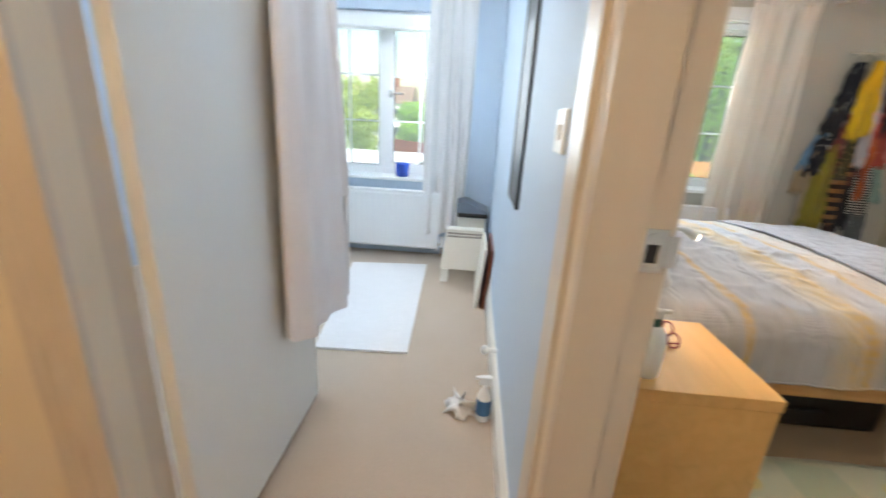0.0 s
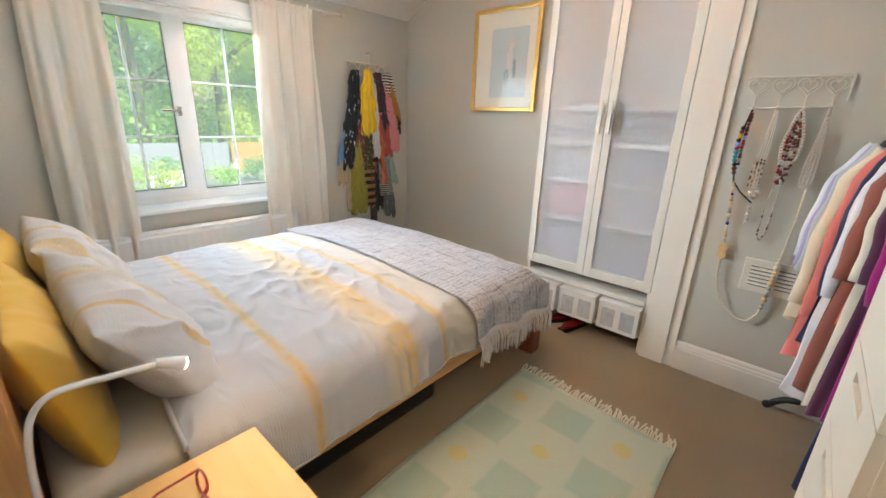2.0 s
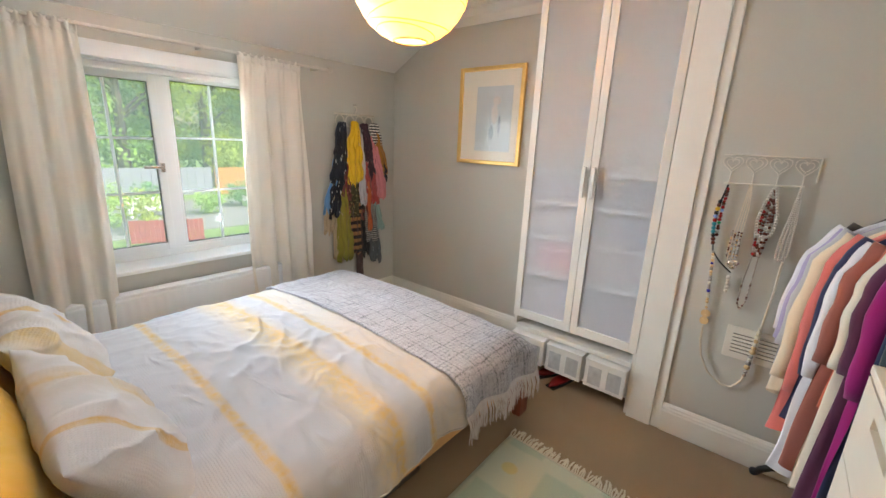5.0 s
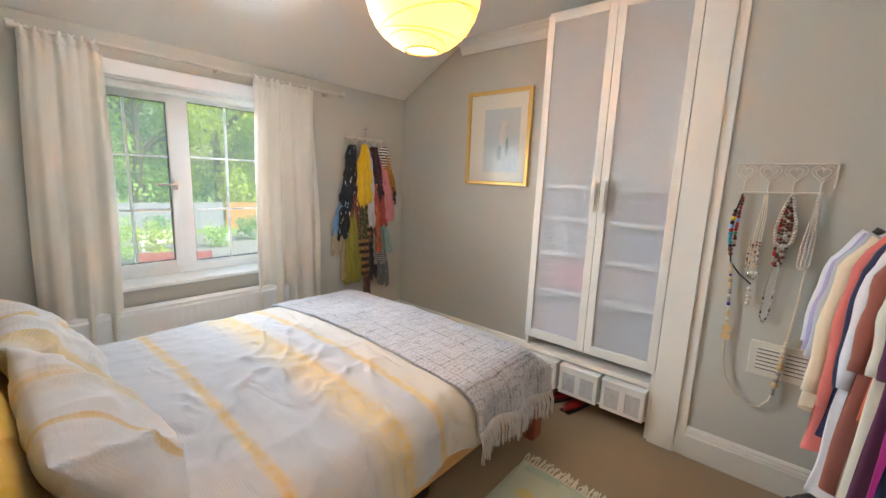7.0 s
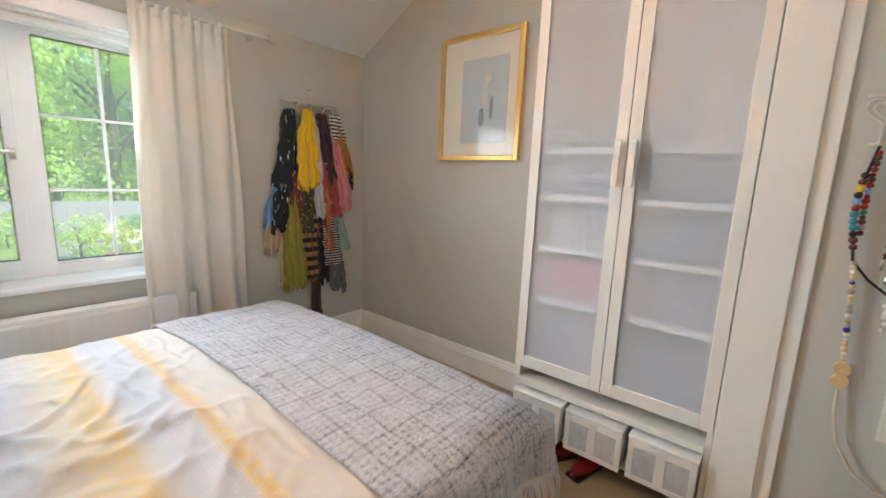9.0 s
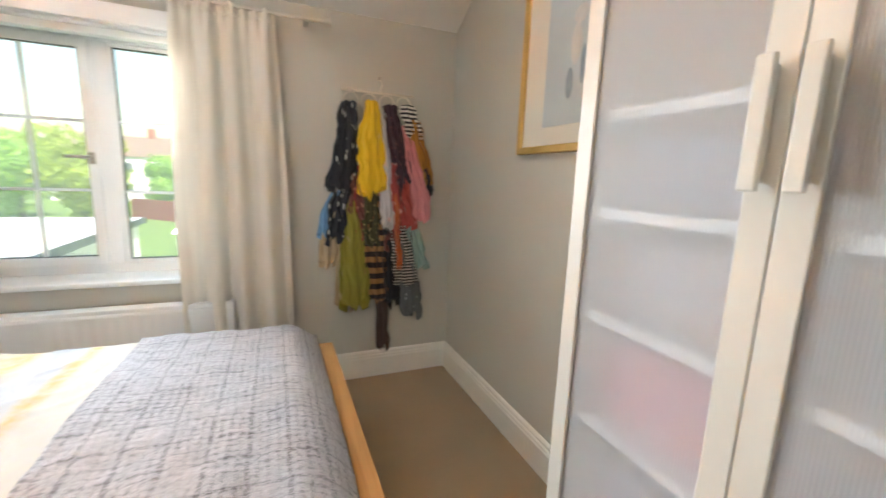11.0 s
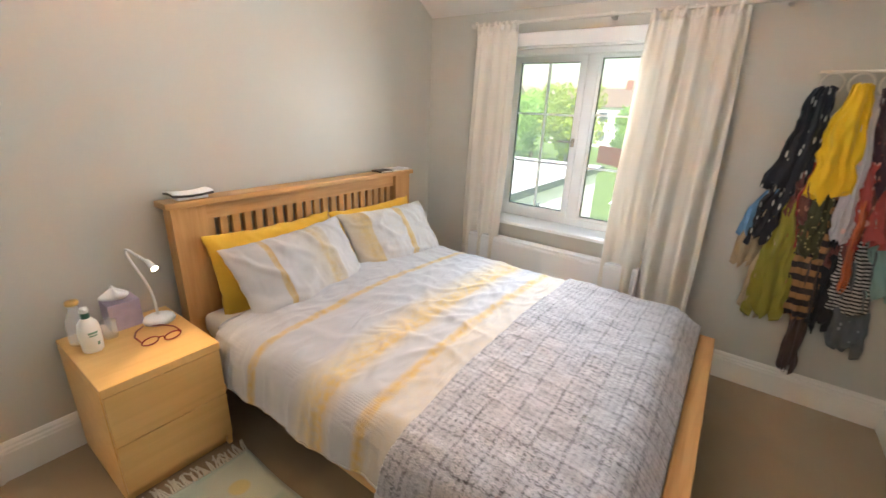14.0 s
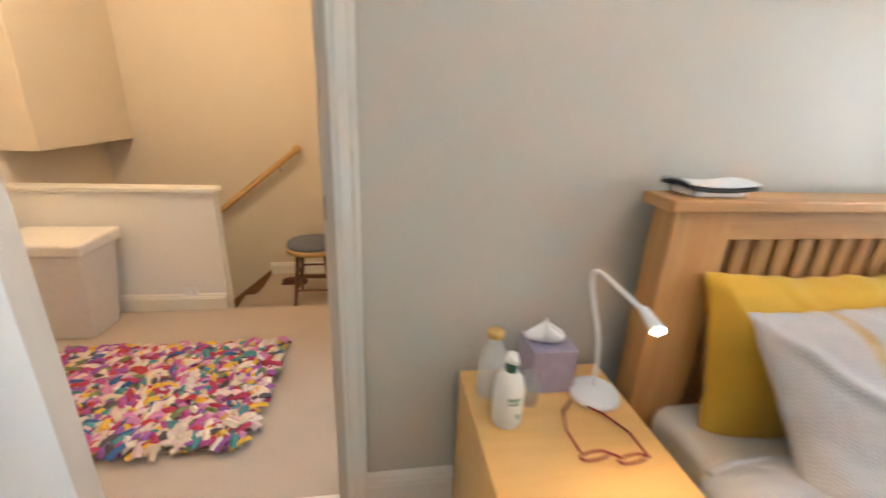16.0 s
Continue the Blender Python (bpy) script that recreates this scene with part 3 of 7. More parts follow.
# ---- bed ----
bed = thing("bed", (1.2, 2.3, 0), "oak king size bed with a slatted headboard", "bed")
HY0, HY1 = 1.465, 3.125
part("headboard_cap", bm_box(0.040, HY0 - 0.025, 1.045, 0.158, HY1 + 0.025, 1.075, 0.006), M_OAK_Y, bed)
for py in (HY0, HY1 - 0.155):
    part("headboard_post", bm_box(0.055, py, 0.0, 0.140, py + 0.155, 1.045, 0.004), M_OAK_Z, bed)
part("top_rail", bm_box(0.050, HY0 + 0.155, 0.965, 0.115, HY1 - 0.155, 1.045, 0.003), M_OAK_Y, bed)
part("bottom_rail", bm_box(0.050, HY0 + 0.155, 0.36, 0.115, HY1 - 0.155, 0.46, 0.003), M_OAK_Y, bed)
ns = 21
for i in range(ns):
    cy = HY0 + 0.155 + (HY1 - HY0 - 0.31) * (i + 0.5) / ns
    part("slat", bm_box(0.070, cy - 0.019, 0.46, 0.095, cy + 0.019, 0.965, 0.002), M_OAK_Z, bed)
for py in (1.475, 3.075):
    part("side_rail", bm_box(0.13, py, 0.25, 2.20, py + 0.028, 0.385, 0.004), M_OAK_X, bed)
part("footboard", bm_box(2.20, 1.475, 0.24, 2.272, 3.10, 0.445, 0.005), M_OAK_Y, bed)
for py in (1.470, 3.02):
    part("leg", bm_box(2.185, py, 0.0, 2.275, py + 0.09, 0.24, 0.004), M_REDWOOD, bed, "red-brown wooden leg")
for i in range(9):
    part("base_slat", bm_box(0.2 + i * 0.235, 1.50, 0.36, 0.27 + i * 0.235, 3.08, 0.378), M_OAK_Y, bed)

M_MATT = material("white_cotton", (0.80, 0.77, 0.72), 0.9, vary=0.04, scale=8, grain=0.2, grain_scale=400, sheen=0.2)
M_SHEET = material("cream_sheet_cotton", (0.72, 0.66, 0.56), 0.9, vary=0.05, scale=8, grain=0.2, grain_scale=400, sheen=0.2)
mattress = thing("mattress", (1.17, 2.29, 0.38), "thick mattress with a cream fitted sheet on the bed", "mattress")
part("body", bm_box(0.16, 1.525, 0.38, 2.18, 3.055, 0.47, 0.03, seg=3), M_MATT, mattress, smooth=True)
part("fitted_sheet", bm_box(0.15, 1.515, 0.395, 2.19, 3.065, 0.510, 0.05, seg=4), M_SHEET, mattress, "cream fitted sheet", True)
ub = thing("storage_bag", (1.15, 1.85, 0), "black fabric storage bag under the bed", "storage bag")
part("body", bm_box(0.75, 1.62, 0.0, 1.50, 2.25, 0.21, 0.03, seg=3), M_BLACK, ub, smooth=True)
part("strap", bm_box(1.05, 1.605, 0.08, 1.25, 1.62, 0.10, 0.004), M_BLACK, ub)

# W's blue tint carries the window's sky light on the white cotton.
W, Y1, Y2, P1 = (0.43, 0.435, 0.465), (0.54, 0.40, 0.19), (0.53, 0.33, 0.09), (0.50, 0.45, 0.38)
# The broad band is an ochre stripe, deepened for the desk lamp's warm light.
DUVET = [(0.0, W), (0.120, W), (0.126, Y1), (0.135, Y2), (0.143, Y1), (0.149, W), (0.275, W), (0.30, P1), (0.335, (0.58, 0.46, 0.27)), (0.362, (0.58, 0.41, 0.16)), (0.372, (0.58, 0.39, 0.13)), (0.385, P1), (0.41, W), (0.455, W),
         (0.464, Y1), (0.472, Y2), (0.482, Y1), (0.49, P1), (0.56, P1), (0.60, (0.57, 0.49, 0.40)), (0.72, P1)]
M_DUVET = ramp_material("striped_duvet_cotton", DUVET, "X", 0.50 - 1.2, 2.3 - 1.2, wobble=0.007, wob_scale=9.0, fade=0.55, crumple_h=0.030)


def drape(x, t, top, south, north, hem_s, hem_n):
    """A cloth over the bed: t runs 0..1 from the south hem over the top to the north hem."""
    ls, lt, ln = top - hem_s, north - south, top - hem_n
    d = t * (ls + lt + ln)
    if d < ls:
        k = (ls - d)
        y, z = south - 0.02 - 0.03 * (k / ls), top - k
    elif d < ls + lt:
        y, z = south + (d - ls), top
    else:
        k = d - ls - lt
        y, z = north + 0.02 + 0.02 * (k / ln), top - k
    return y, z


def soft_drape(x, t, top, south, north, hem_s, hem_n):
    ys, zs = 0.0, 0.0
    for o in (-0.03, -0.015, 0.0, 0.015, 0.03):
        y, z = drape(x, min(1, max(0, t + o)), top, south, north, hem_s, hem_n)
        ys, zs = ys + y / 5, zs + z / 5
    return ys, zs


def duvet_point(u, v):
    x = 0.41 + 1.68 * u
    south = 1.475 + 0.02 * wob(x * 3, 0, 2)
    hem = 0.305 + 0.025 * wob(x * 4, 1, 5) + 0.045 * u
    y, z = soft_drape(x, v, 0.562, south, 3.06, hem, 0.33)
    on_top = max(0.0, min(1.0, (z - 0.47) / 0.09))
    across = min(1, max(0, (y - 1.45) / 1.65))
    puff = 0.062 * math.sin(math.pi * across) ** 0.8 * (1 - 0.30 * u)
    free = min(1.0, max(0.0, (1.52 - x) / 0.10))
    broad = 0.016 * wob(x * 3.0, y * 2.4, 0.4)
    # long soft folds that run from the head towards the foot, sharper near the middle of the bed
    warp = 0.35 * wob(x * 1.4, y * 1.4, 2.0)
    fold = max(0.0, 1 - 5.5 * abs(wob((x + warp) * 1.5 + 3.0, (y + warp) * 3.4, 3.0))) ** 1.5
    pinch = math.exp(-((x - 1.08) / 0.30) ** 2) * math.exp(-((y - 2.30) / 0.50) ** 2)
    tuck = max(0.0, 1 - 4.0 * abs(wob((x - 0.6 * y) * 5.2, (y + 0.4 * x) * 2.6 + 5, 6.0))) ** 1.4
    fine = max(0.0, 1 - 4.5 * abs(wob(x * 8.0 + y * 3.0, y * 5.0 - x * 4.0, 9.0)))
    z += on_top * (puff + free * (broad + 0.007 * fold + (0.003 + 0.010 * pinch) * tuck + (0.003 + 0.006 * pinch) * fine + 0.005 * wob(x * 11, y * 6 + x * 5, 1.7)))
    drop = 1 - on_top
    y += drop * (0.016 * math.sin(x * 13 + 4 * wob(x * 2, 0, 1)) + 0.014 * wob(x * 6, z * 6, 3) + 0.008 * fine) * (1 if y > 2.3 else -1)
    if u > 0.84:
        z -= on_top * 0.075 * ((u - 0.84) / 0.16) ** 2
    if u < 0.06:
        z -= on_top * 0.03 * (1 - u / 0.06) ** 2
    return (x + 0.015 * wob(y * 3, z * 2, 9), y, z)


def waffle(m, size, depth):
    """A puckered seersucker weave: small raised cells in a grid, fading in and out in broad bands."""
    n, l = m.node_tree.nodes, m.node_tree.links
    b, co = n["Principled BSDF"], n["Texture Coordinate"]
    old = b.inputs["Normal"].links[0].from_socket
    cells = None
    for axis in "XY":
        w = n.new("ShaderNodeTexWave")
        w.bands_direction = axis
        w.inputs["Scale"].default_value, w.inputs["Distortion"].default_value = 0.314 / size, 1.5
        w.inputs["Detail"].default_value = 1
        l.new(co.outputs["Object"], w.inputs["Vector"])
        if cells is None:
            cells = w.outputs["Fac"]
        else:
            mu = n.new("ShaderNodeMath")
            mu.operation = "MULTIPLY"
            l.new(cells, mu.inputs[0])
            l.new(w.outputs["Fac"], mu.inputs[1])
            cells = mu.outputs[0]
    band = n.new("ShaderNodeTexWave")
    band.inputs["Scale"].default_value, band.inputs["Phase Offset"].default_value = 0.9, 1.1
    l.new(co.outputs["Object"], band.inputs["Vector"])
    amount = n.new("ShaderNodeMath")
    amount.operation = "MULTIPLY"
    l.new(cells, amount.inputs[0])
    l.new(band.outputs["Fac"], amount.inputs[1])
    bump = n.new("ShaderNodeBump")
    bump.inputs["Strength"].default_value, bump.inputs["Distance"].default_value = 0.40, depth
    l.new(amount.outputs[0], bump.inputs["Height"])
    l.new(old, bump.inputs["Normal"])
    l.new(bump.outputs[0], b.inputs["Normal"])


waffle(M_DUVET, 0.009, 0.0026)
duvet = thing("duvet", (1.2, 2.26, 0.3), "rumpled white duvet with ochre stripes spread over the bed", "duvet")
duvet.location = (1.2, 0, 0)
part("cover", thickened(bm_grid(duvet_point, 190, 170), 0.020), M_DUVET, duvet, smooth=True)
part("hem", bm_tube([Vector(duvet_point(q / 80, 0.0)) for q in range(81)], 0.004, 8), M_DUVET, duvet, "stitched cotton hem", True)
part("hem", bm_tube([Vector(duvet_point(0.0, 0.12 + 0.76 * q / 80)) for q in range(81)], 0.007, 8), M_DUVET, duvet, "stitched cotton hem", True)

# grey checked throw with a fringe
M_THROW = material("grey_mohair_check", (0.45, 0.44, 0.475), 0.95, vary=0.16, scale=60, grain=0.8, grain_scale=150, sheen=0.35, stretch=(1.0, 2.4, 1.5))
M_TASSEL = material("pale_wool_tassel", (0.55, 0.52, 0.52), 0.95, vary=0.2, scale=40, sheen=0.3)


def check_throw():
    """Thin dark lines both ways, a broken woven hatch between them and cloudy darker patches."""
    n, l = M_THROW.node_tree.nodes, M_THROW.node_tree.links
    b, co = n["Principled BSDF"], n["Texture Coordinate"]

    def calc(op, a, c, d=None):
        m = n.new("ShaderNodeMath")
        m.operation = op
        for k, v in enumerate((a, c, d)):
            if v is None:
                continue
            if isinstance(v, (int, float)):
                m.inputs[k].default_value = v
            else:
                l.new(v, m.inputs[k])
        return m.outputs[0]

    def spread(value, f0, f1, t0, t1):
        r = n.new("ShaderNodeMapRange")
        for k, v in zip(("From Min", "From Max", "To Min", "To Max"), (f0, f1, t0, t1)):
            r.inputs[k].default_value = v
        l.new(value, r.inputs["Value"])
        return r.outputs[0]

    def cloud(scale, detail, stretched=False):
        t = n.new("ShaderNodeTexNoise")
        t.inputs["Scale"].default_value, t.inputs["Detail"].default_value = scale, detail
        l.new((n["Mapping"].outputs[0] if stretched else co.outputs["Object"]), t.inputs["Vector"])
        return t.outputs["Fac"]

    sep = n.new("ShaderNodeSeparateXYZ")
    l.new(co.outputs["Object"], sep.inputs[0])
    wander = calc("MULTIPLY", cloud(11, 2), 0.016)
    patchy = spread(cloud(5.5, 2), 0.38, 0.62, 0.0, 1.0)
    dash = spread(cloud(85, 2, True), 0.42, 0.60, 0.0, 1.0)
    last = None
    for ax, step, width, deep in ((0, 0.092, 0.0085, 0.21), (1, 0.098, 0.0085, 0.21), (0, 0.023, 0.0075, 0.0), (1, 0.0245, 0.0065, 0.0)):
        at = calc("ADD", sep.outputs[ax], wander)
        near = spread(calc("PINGPONG", at, step / 2), width * 0.4, width, 1.0, 0.0)
        if deep:
            dark = calc("MULTIPLY", near, calc("MULTIPLY_ADD", dash, 0.25, deep - 0.12))
        else:
            dark = calc("MULTIPLY", calc("MULTIPLY", near, dash), calc("MULTIPLY_ADD", patchy, 0.30, 0.18))
        keep = calc("SUBTRACT", 1.0, dark)
        last = keep if last is None else calc("MULTIPLY", last, keep)
    last = calc("MULTIPLY", last, spread(cloud(26, 3, True), 0.3, 0.7, 0.86, 1.10))
    mx = n.new("ShaderNodeMix")
    mx.data_type, mx.blend_type = "RGBA", "MULTIPLY"
    mx.inputs["Factor"].default_value = 1
    l.new(b.inputs["Base Color"].links[0].from_socket, mx.inputs["A"])
    l.new(last, mx.inputs["B"])
    l.new(mx.outputs["Result"], b.inputs["Base Color"])


check_throw()


def throw_point(u, v):
    x = 1.50 + 0.685 * u + 0.02 * wob(0, v * 4, 3) * (1 - u)
    y, z = soft_drape(x, v, 0.580, 1.440, 3.085, 0.395 - 0.05 * u + 0.02 * wob(x * 5, 0, 1), 0.34)
    on_top = max(0.0, min(1.0, (z - 0.49) / 0.09))
    puff = 0.052 * math.sin(math.pi * min(1, max(0, (y - 1.45) / 1.65)))
    z += on_top * (puff * (1 - 0.5 * u) + 0.012 * wob(x * 4, y * 4, 2) + 0.006 * wob(x * 14, y * 14, 5) + 0.003 * wob(x * 40, y * 40, 7))
    over = max(0.0, (u - 0.80) / 0.20)
    z -= on_top * 0.11 * over ** 2
    x += 0.012 * over
    y += (1 - on_top) * 0.018 * math.sin(x * 21 + 1.3) * (1 if y > 2.3 else -1)
    return (x, y, z)


throw = thing("throw_blanket", (1.86, 2.26, 0.6), "grey checked mohair throw with fringe across the bed foot", "blanket")
part("blanket", thickened(bm_grid(throw_point, 90, 220), 0.008), M_THROW, throw, smooth=True)
fr = bmesh.new()
rng = random.Random(5)
for i in range(64):
    lean = rng.uniform(-0.015, 0.015)
    k = 0.10 + 0.035 * rng.random()
    for o in (-0.35, 0.0, 0.35):
        p = Vector(throw_point(min(1, max(0, (i + 0.5 + o) / 64)), 0.0))
        q = p + Vector((lean - o * 0.006, rng.uniform(-0.03, -0.01), -k + rng.uniform(-0.006, 0.006)))
        bm_tube([p + Vector((0, 0, 0.01)), p.lerp(q, 0.4) + Vector((rng.uniform(-0.004, 0.004), -0.012, 0)), q], lambda w: 0.0023 - 0.0012 * w, 5, fr)
tagged(part("fringe", fr, M_TASSEL, throw, "twisted pale wool fringe"), kind="stuff")


# ---- pillows ----
def pillow(name, w, h, t, m, mat, label, seed, category="pillow", crease=1.0):
    """A stuffed pillow, w wide along its x, h high along its y, t thick, with pointed corners and puckered seams."""
    def side(sgn):
        def fn(u, v):
            a, b = 2 * u - 1, 2 * v - 1
            a, b = math.sin(a * math.pi / 2), math.sin(b * math.pi / 2)
            e = max(0.0, 1 - abs(a) ** 3.2) ** 0.62 * max(0.0, 1 - abs(b) ** 3.2) ** 0.62
            x = a * w / 2 * (1.02 - 0.06 * (1 - b * b)) + 0.008 * wob(b * 5, seed, 1) * abs(a) ** 8
            y = b * h / 2 * (1.02 - 0.08 * (1 - a * a)) + 0.010 * wob(a * 5, seed + 4, 1) * abs(b) ** 8
            sag = 0.016 * wob(a * 2.0, b * 2.0, seed)
            fold = max(0.0, 1 - 4.5 * abs(wob(a * 1.8 + b * 0.9 + seed, b * 1.2 - a * 0.5, seed + 3))) ** 1.3
            pucker = max(0.0, 1 - 4.0 * abs(wob(a * 6.0 + 0.5 * b, b * 1.6, seed + 8))) * abs(b) ** 2 * max(0.0, 1 - abs(b) ** 12)
            cr = sag + crease * (0.020 * fold + 0.012 * pucker) - 0.005 * abs(wob(a * 7, b * 9, seed))
            return (x, y, sgn * t / 2 * e + cr * e ** 0.6 * (1 if sgn > 0 else 0.4))
        return fn
    bm = bm_grid(side(1), 84, 64)
    bm_grid(side(-1), 84, 64, bm=bm)
    bmesh.ops.remove_doubles(bm, verts=[q for q in bm.verts if q.is_boundary], dist=0.0008)
    ob = solo(name, bm, mat, label, category, True)
    ob.matrix_world = m
    return ob


# PW is W lightened to lift the pillows' dimmer, room-facing sides.
PW = (0.52, 0.51, 0.515)
PIL = [(0.0, PW), (0.23, PW), (0.24, Y1), (0.27, Y2), (0.28, PW), (0.44, PW), (0.60, P1), (0.63, Y1), (0.72, P1), (0.735, PW), (1.0, PW)]
PIL2 = [(0.0, P1), (0.10, Y1), (0.17, Y1), (0.19, PW), (0.52, PW), (0.54, Y2), (0.60, Y1), (0.615, PW), (0.93, PW), (0.95, P1), (1.0, P1)]
M_PIL = ramp_material("striped_pillow_cotton", PIL, "X", -0.36, 0.36, wobble=0.008, fade=0.4, crumple_h=0.018)
M_PIL2 = ramp_material("striped_pillow_cotton", PIL2, "X", -0.36, 0.36, wobble=0.008, fade=0.4, crumple_h=0.018)


waffle(M_PIL, 0.009, 0.004)
waffle(M_PIL2, 0.009, 0.004)


def leaning(cx, cy, cz, tilt, yaw=0, roll=0):
    """Pillow upright against the headboard: its width along y, leaning back by tilt degrees."""
    return pose(cx, cy, cz, 0, 0, 90 + yaw) @ pose(0, 0, 0, tilt, 0, 0) @ pose(0, 0, 0, 0, 0, roll)


pillow("pillow", 0.74, 0.46, 0.15, leaning(0.215, 1.945, 0.670, 76), M_OCHRE, "plain ochre yellow pillow against the headboard", 3.0, crease=0.4)
pillow("pillow", 0.74, 0.46, 0.13, leaning(0.205, 2.71, 0.655, 76), M_OCHRE, "plain ochre yellow pillow against the headboard", 4.0, crease=0.4)
pillow("pillow", 0.71, 0.46, 0.20, leaning(0.415, 1.945, 0.682, 55, 0, 3), M_PIL, "white pillow with ochre stripes leaning on the bed", 6.0)
pillow("pillow", 0.76, 0.45, 0.20, leaning(0.390, 2.69, 0.686, 55, 0, -2), M_PIL2, "white pillow with ochre stripes leaning on the bed", 8.0)

# ---- nightstand ----
stand = thing("nightstand", (0.29, 1.205, 0), "birch veneer nightstand with two drawers beside the bed", "nightstand")
NX, N0, N1, NZ = 0.545, 1.0, 1.412, 0.55
part("top", bm_box(0.025, N0, NZ - 0.035, NX, N1, NZ, 0.003), M_BIRCH, stand)
part("side_panel", bm_box(0.025, N0, 0, NX - 0.02, N0 + 0.02, NZ - 0.035, 0.002), M_BIRCH, stand)
part("side_panel", bm_box(0.025, N1 - 0.02, 0, NX - 0.02, N1, NZ - 0.035, 0.002), M_BIRCH, stand)
part("back_panel", bm_box(0.025, N0 + 0.02, 0.02, 0.035, N1 - 0.02, NZ - 0.035), M_BIRCH, stand)
part("plinth", bm_box(NX - 0.06, N0 + 0.02, 0, NX - 0.045, N1 - 0.02, 0.06), M_BIRCH, stand)
for z0, z1 in ((0.065, 0.286), (0.290, 0.511)):
    dr = part("drawer", bm_box(NX - 0.022, N0 + 0.003, z0, NX - 0.003, N1 - 0.003, z1, 0.002), M_BIRCH, stand)
    part("drawer_box", bm_box(0.08, N0 + 0.03, z0 + 0.01, NX - 0.022, N1 - 0.03, z1 - 0.04), M_BIRCH, dr)

# ---- wardrobe ----
def frosted():
    m = material("frosted_ribbed_glass", (0.86, 0.84, 0.83), 0.38, vary=0.02, scale=3, spec=0.5)
    n, l = m.node_tree.nodes, m.node_tree.links
    b = n["Principled BSDF"]
    tr = n.new("ShaderNodeBsdfTranslucent")
    tr.inputs[0].default_value = (0.72, 0.72, 0.76, 1)
    rf = n.new("ShaderNodeBsdfRefraction")
    rf.inputs["Roughness"].default_value, rf.inputs["IOR"].default_value = 0.47, 1.35
    rf.inputs["Color"].default_value = (0.98, 0.98, 1.0, 1)
    mx = n.new("ShaderNodeMixShader")
    mx.inputs[0].default_value = 0.31
    wv = n.new("ShaderNodeTexWave")
    wv.wave_type, wv.bands_direction = "BANDS", "Y"
    wv.inputs["Scale"].default_value = 52
    l.new(n["Texture Coordinate"].outputs["Object"], wv.inputs["Vector"])
    bu = n.new("ShaderNodeBump")
    bu.inputs["Strength"].default_value, bu.inputs["Distance"].default_value = 0.15, 0.002
    l.new(wv.outputs["Fac"], bu.inputs["Height"])
    l.new(bu.outputs[0], b.inputs["Normal"])
    l.new(bu.outputs[0], rf.inputs["Normal"])
    l.new(rf.outputs[0], mx.inputs[1])
    l.new(b.outputs[0], mx.inputs[2])
    l.new(mx.outputs[0], n["Material Output"].inputs[0])
    return m


M_FROST = frosted()
M_SHELF = material("bright_white_laminate", (0.74, 0.73, 0.71), 0.5, vary=0.01)
wr = thing("wardrobe", (2.86, 1.41, 0), "tall white wardrobe with two frosted glass doors", "wardrobe")
WY0, WY1, WX = 0.998, 1.825, 2.652
part("side_panel", bm_box(WX + 0.022, WY0, 0, 3.08, WY0 + 0.020, 2.46, 0.002), M_WHITE, wr)
part("side_panel", bm_box(WX + 0.022, WY1 - 0.020, 0, 3.08, WY1, 2.46, 0.002), M_WHITE, wr)
part("back_panel", bm_box(3.06, WY0 + 0.02, 0.30, 3.075, WY1 - 0.02, 2.44), M_WHITE, wr)
part("top_panel", bm_box(WX + 0.022, WY0 + 0.02, 2.44, 3.06, WY1 - 0.02, 2.46, 0.002), M_WHITE, wr)
part("bottom_panel", bm_box(WX + 0.03, WY0 + 0.02, 0.395, 3.06, WY1 - 0.02, 0.415, 0.002), M_WHITE, wr)
part("lower_shelf", bm_box(WX + 0.005, WY0 + 0.02, 0.315, 3.06, WY1 - 0.02, 0.345, 0.003), M_WHITE, wr)
for z in (0.755, 1.0, 1.23, 1.43):
    part("shelf", bm_box(WX + 0.0225, WY0 + 0.0205, z - 0.012, 3.058, WY1 - 0.0205, z + 0.012, 0.002), M_SHELF, wr)
part("low_rack", bm_box(WX + 0.02, WY0 + 0.02, 0.098, 3.06, WY1 - 0.02, 0.112), M_WHITE, wr)
mid = (WY0 + WY1) / 2
for y0, y1, hy in ((WY0 + 0.002, mid - 0.0015, mid - 0.028), (mid + 0.0015, WY1 - 0.002, mid + 0.028)):
    b = 0.045
    f = bm_box(WX, y0, 0.41, WX + 0.02, y0 + b, 2.44, 0.0025)
    bm_box(WX, y1 - b, 0.41, WX + 0.02, y1, 2.44, 0.0025, f)
    bm_box(WX, y0 + b, 0.41, WX + 0.02, y1 - b, 0.41 + b + 0.012, 0.0025, f)
    bm_box(WX, y0 + b, 2.44 - b, WX + 0.02, y1 - b, 2.44, 0.0025, f)
    door = part("door", f, M_WHITE, wr)
    gp = part("glass_panel", bm_box(WX + 0.007, y0 + b - 0.004, 0.455, WX + 0.013, y1 - b + 0.004, 2.40), M_FROST, door, "frosted ribbed glass")
    gp.visible_shadow = False
    h = bm_box(WX - 0.029, hy - 0.012, 1.288, WX - 0.018, hy + 0.012, 1.468, 0.003)
    bm_box(WX - 0.022, hy - 0.004, 1.30, WX, hy + 0.004, 1.456, 0.001, h)
    part("handle", h, M_WHITE, door, "white bar handle")

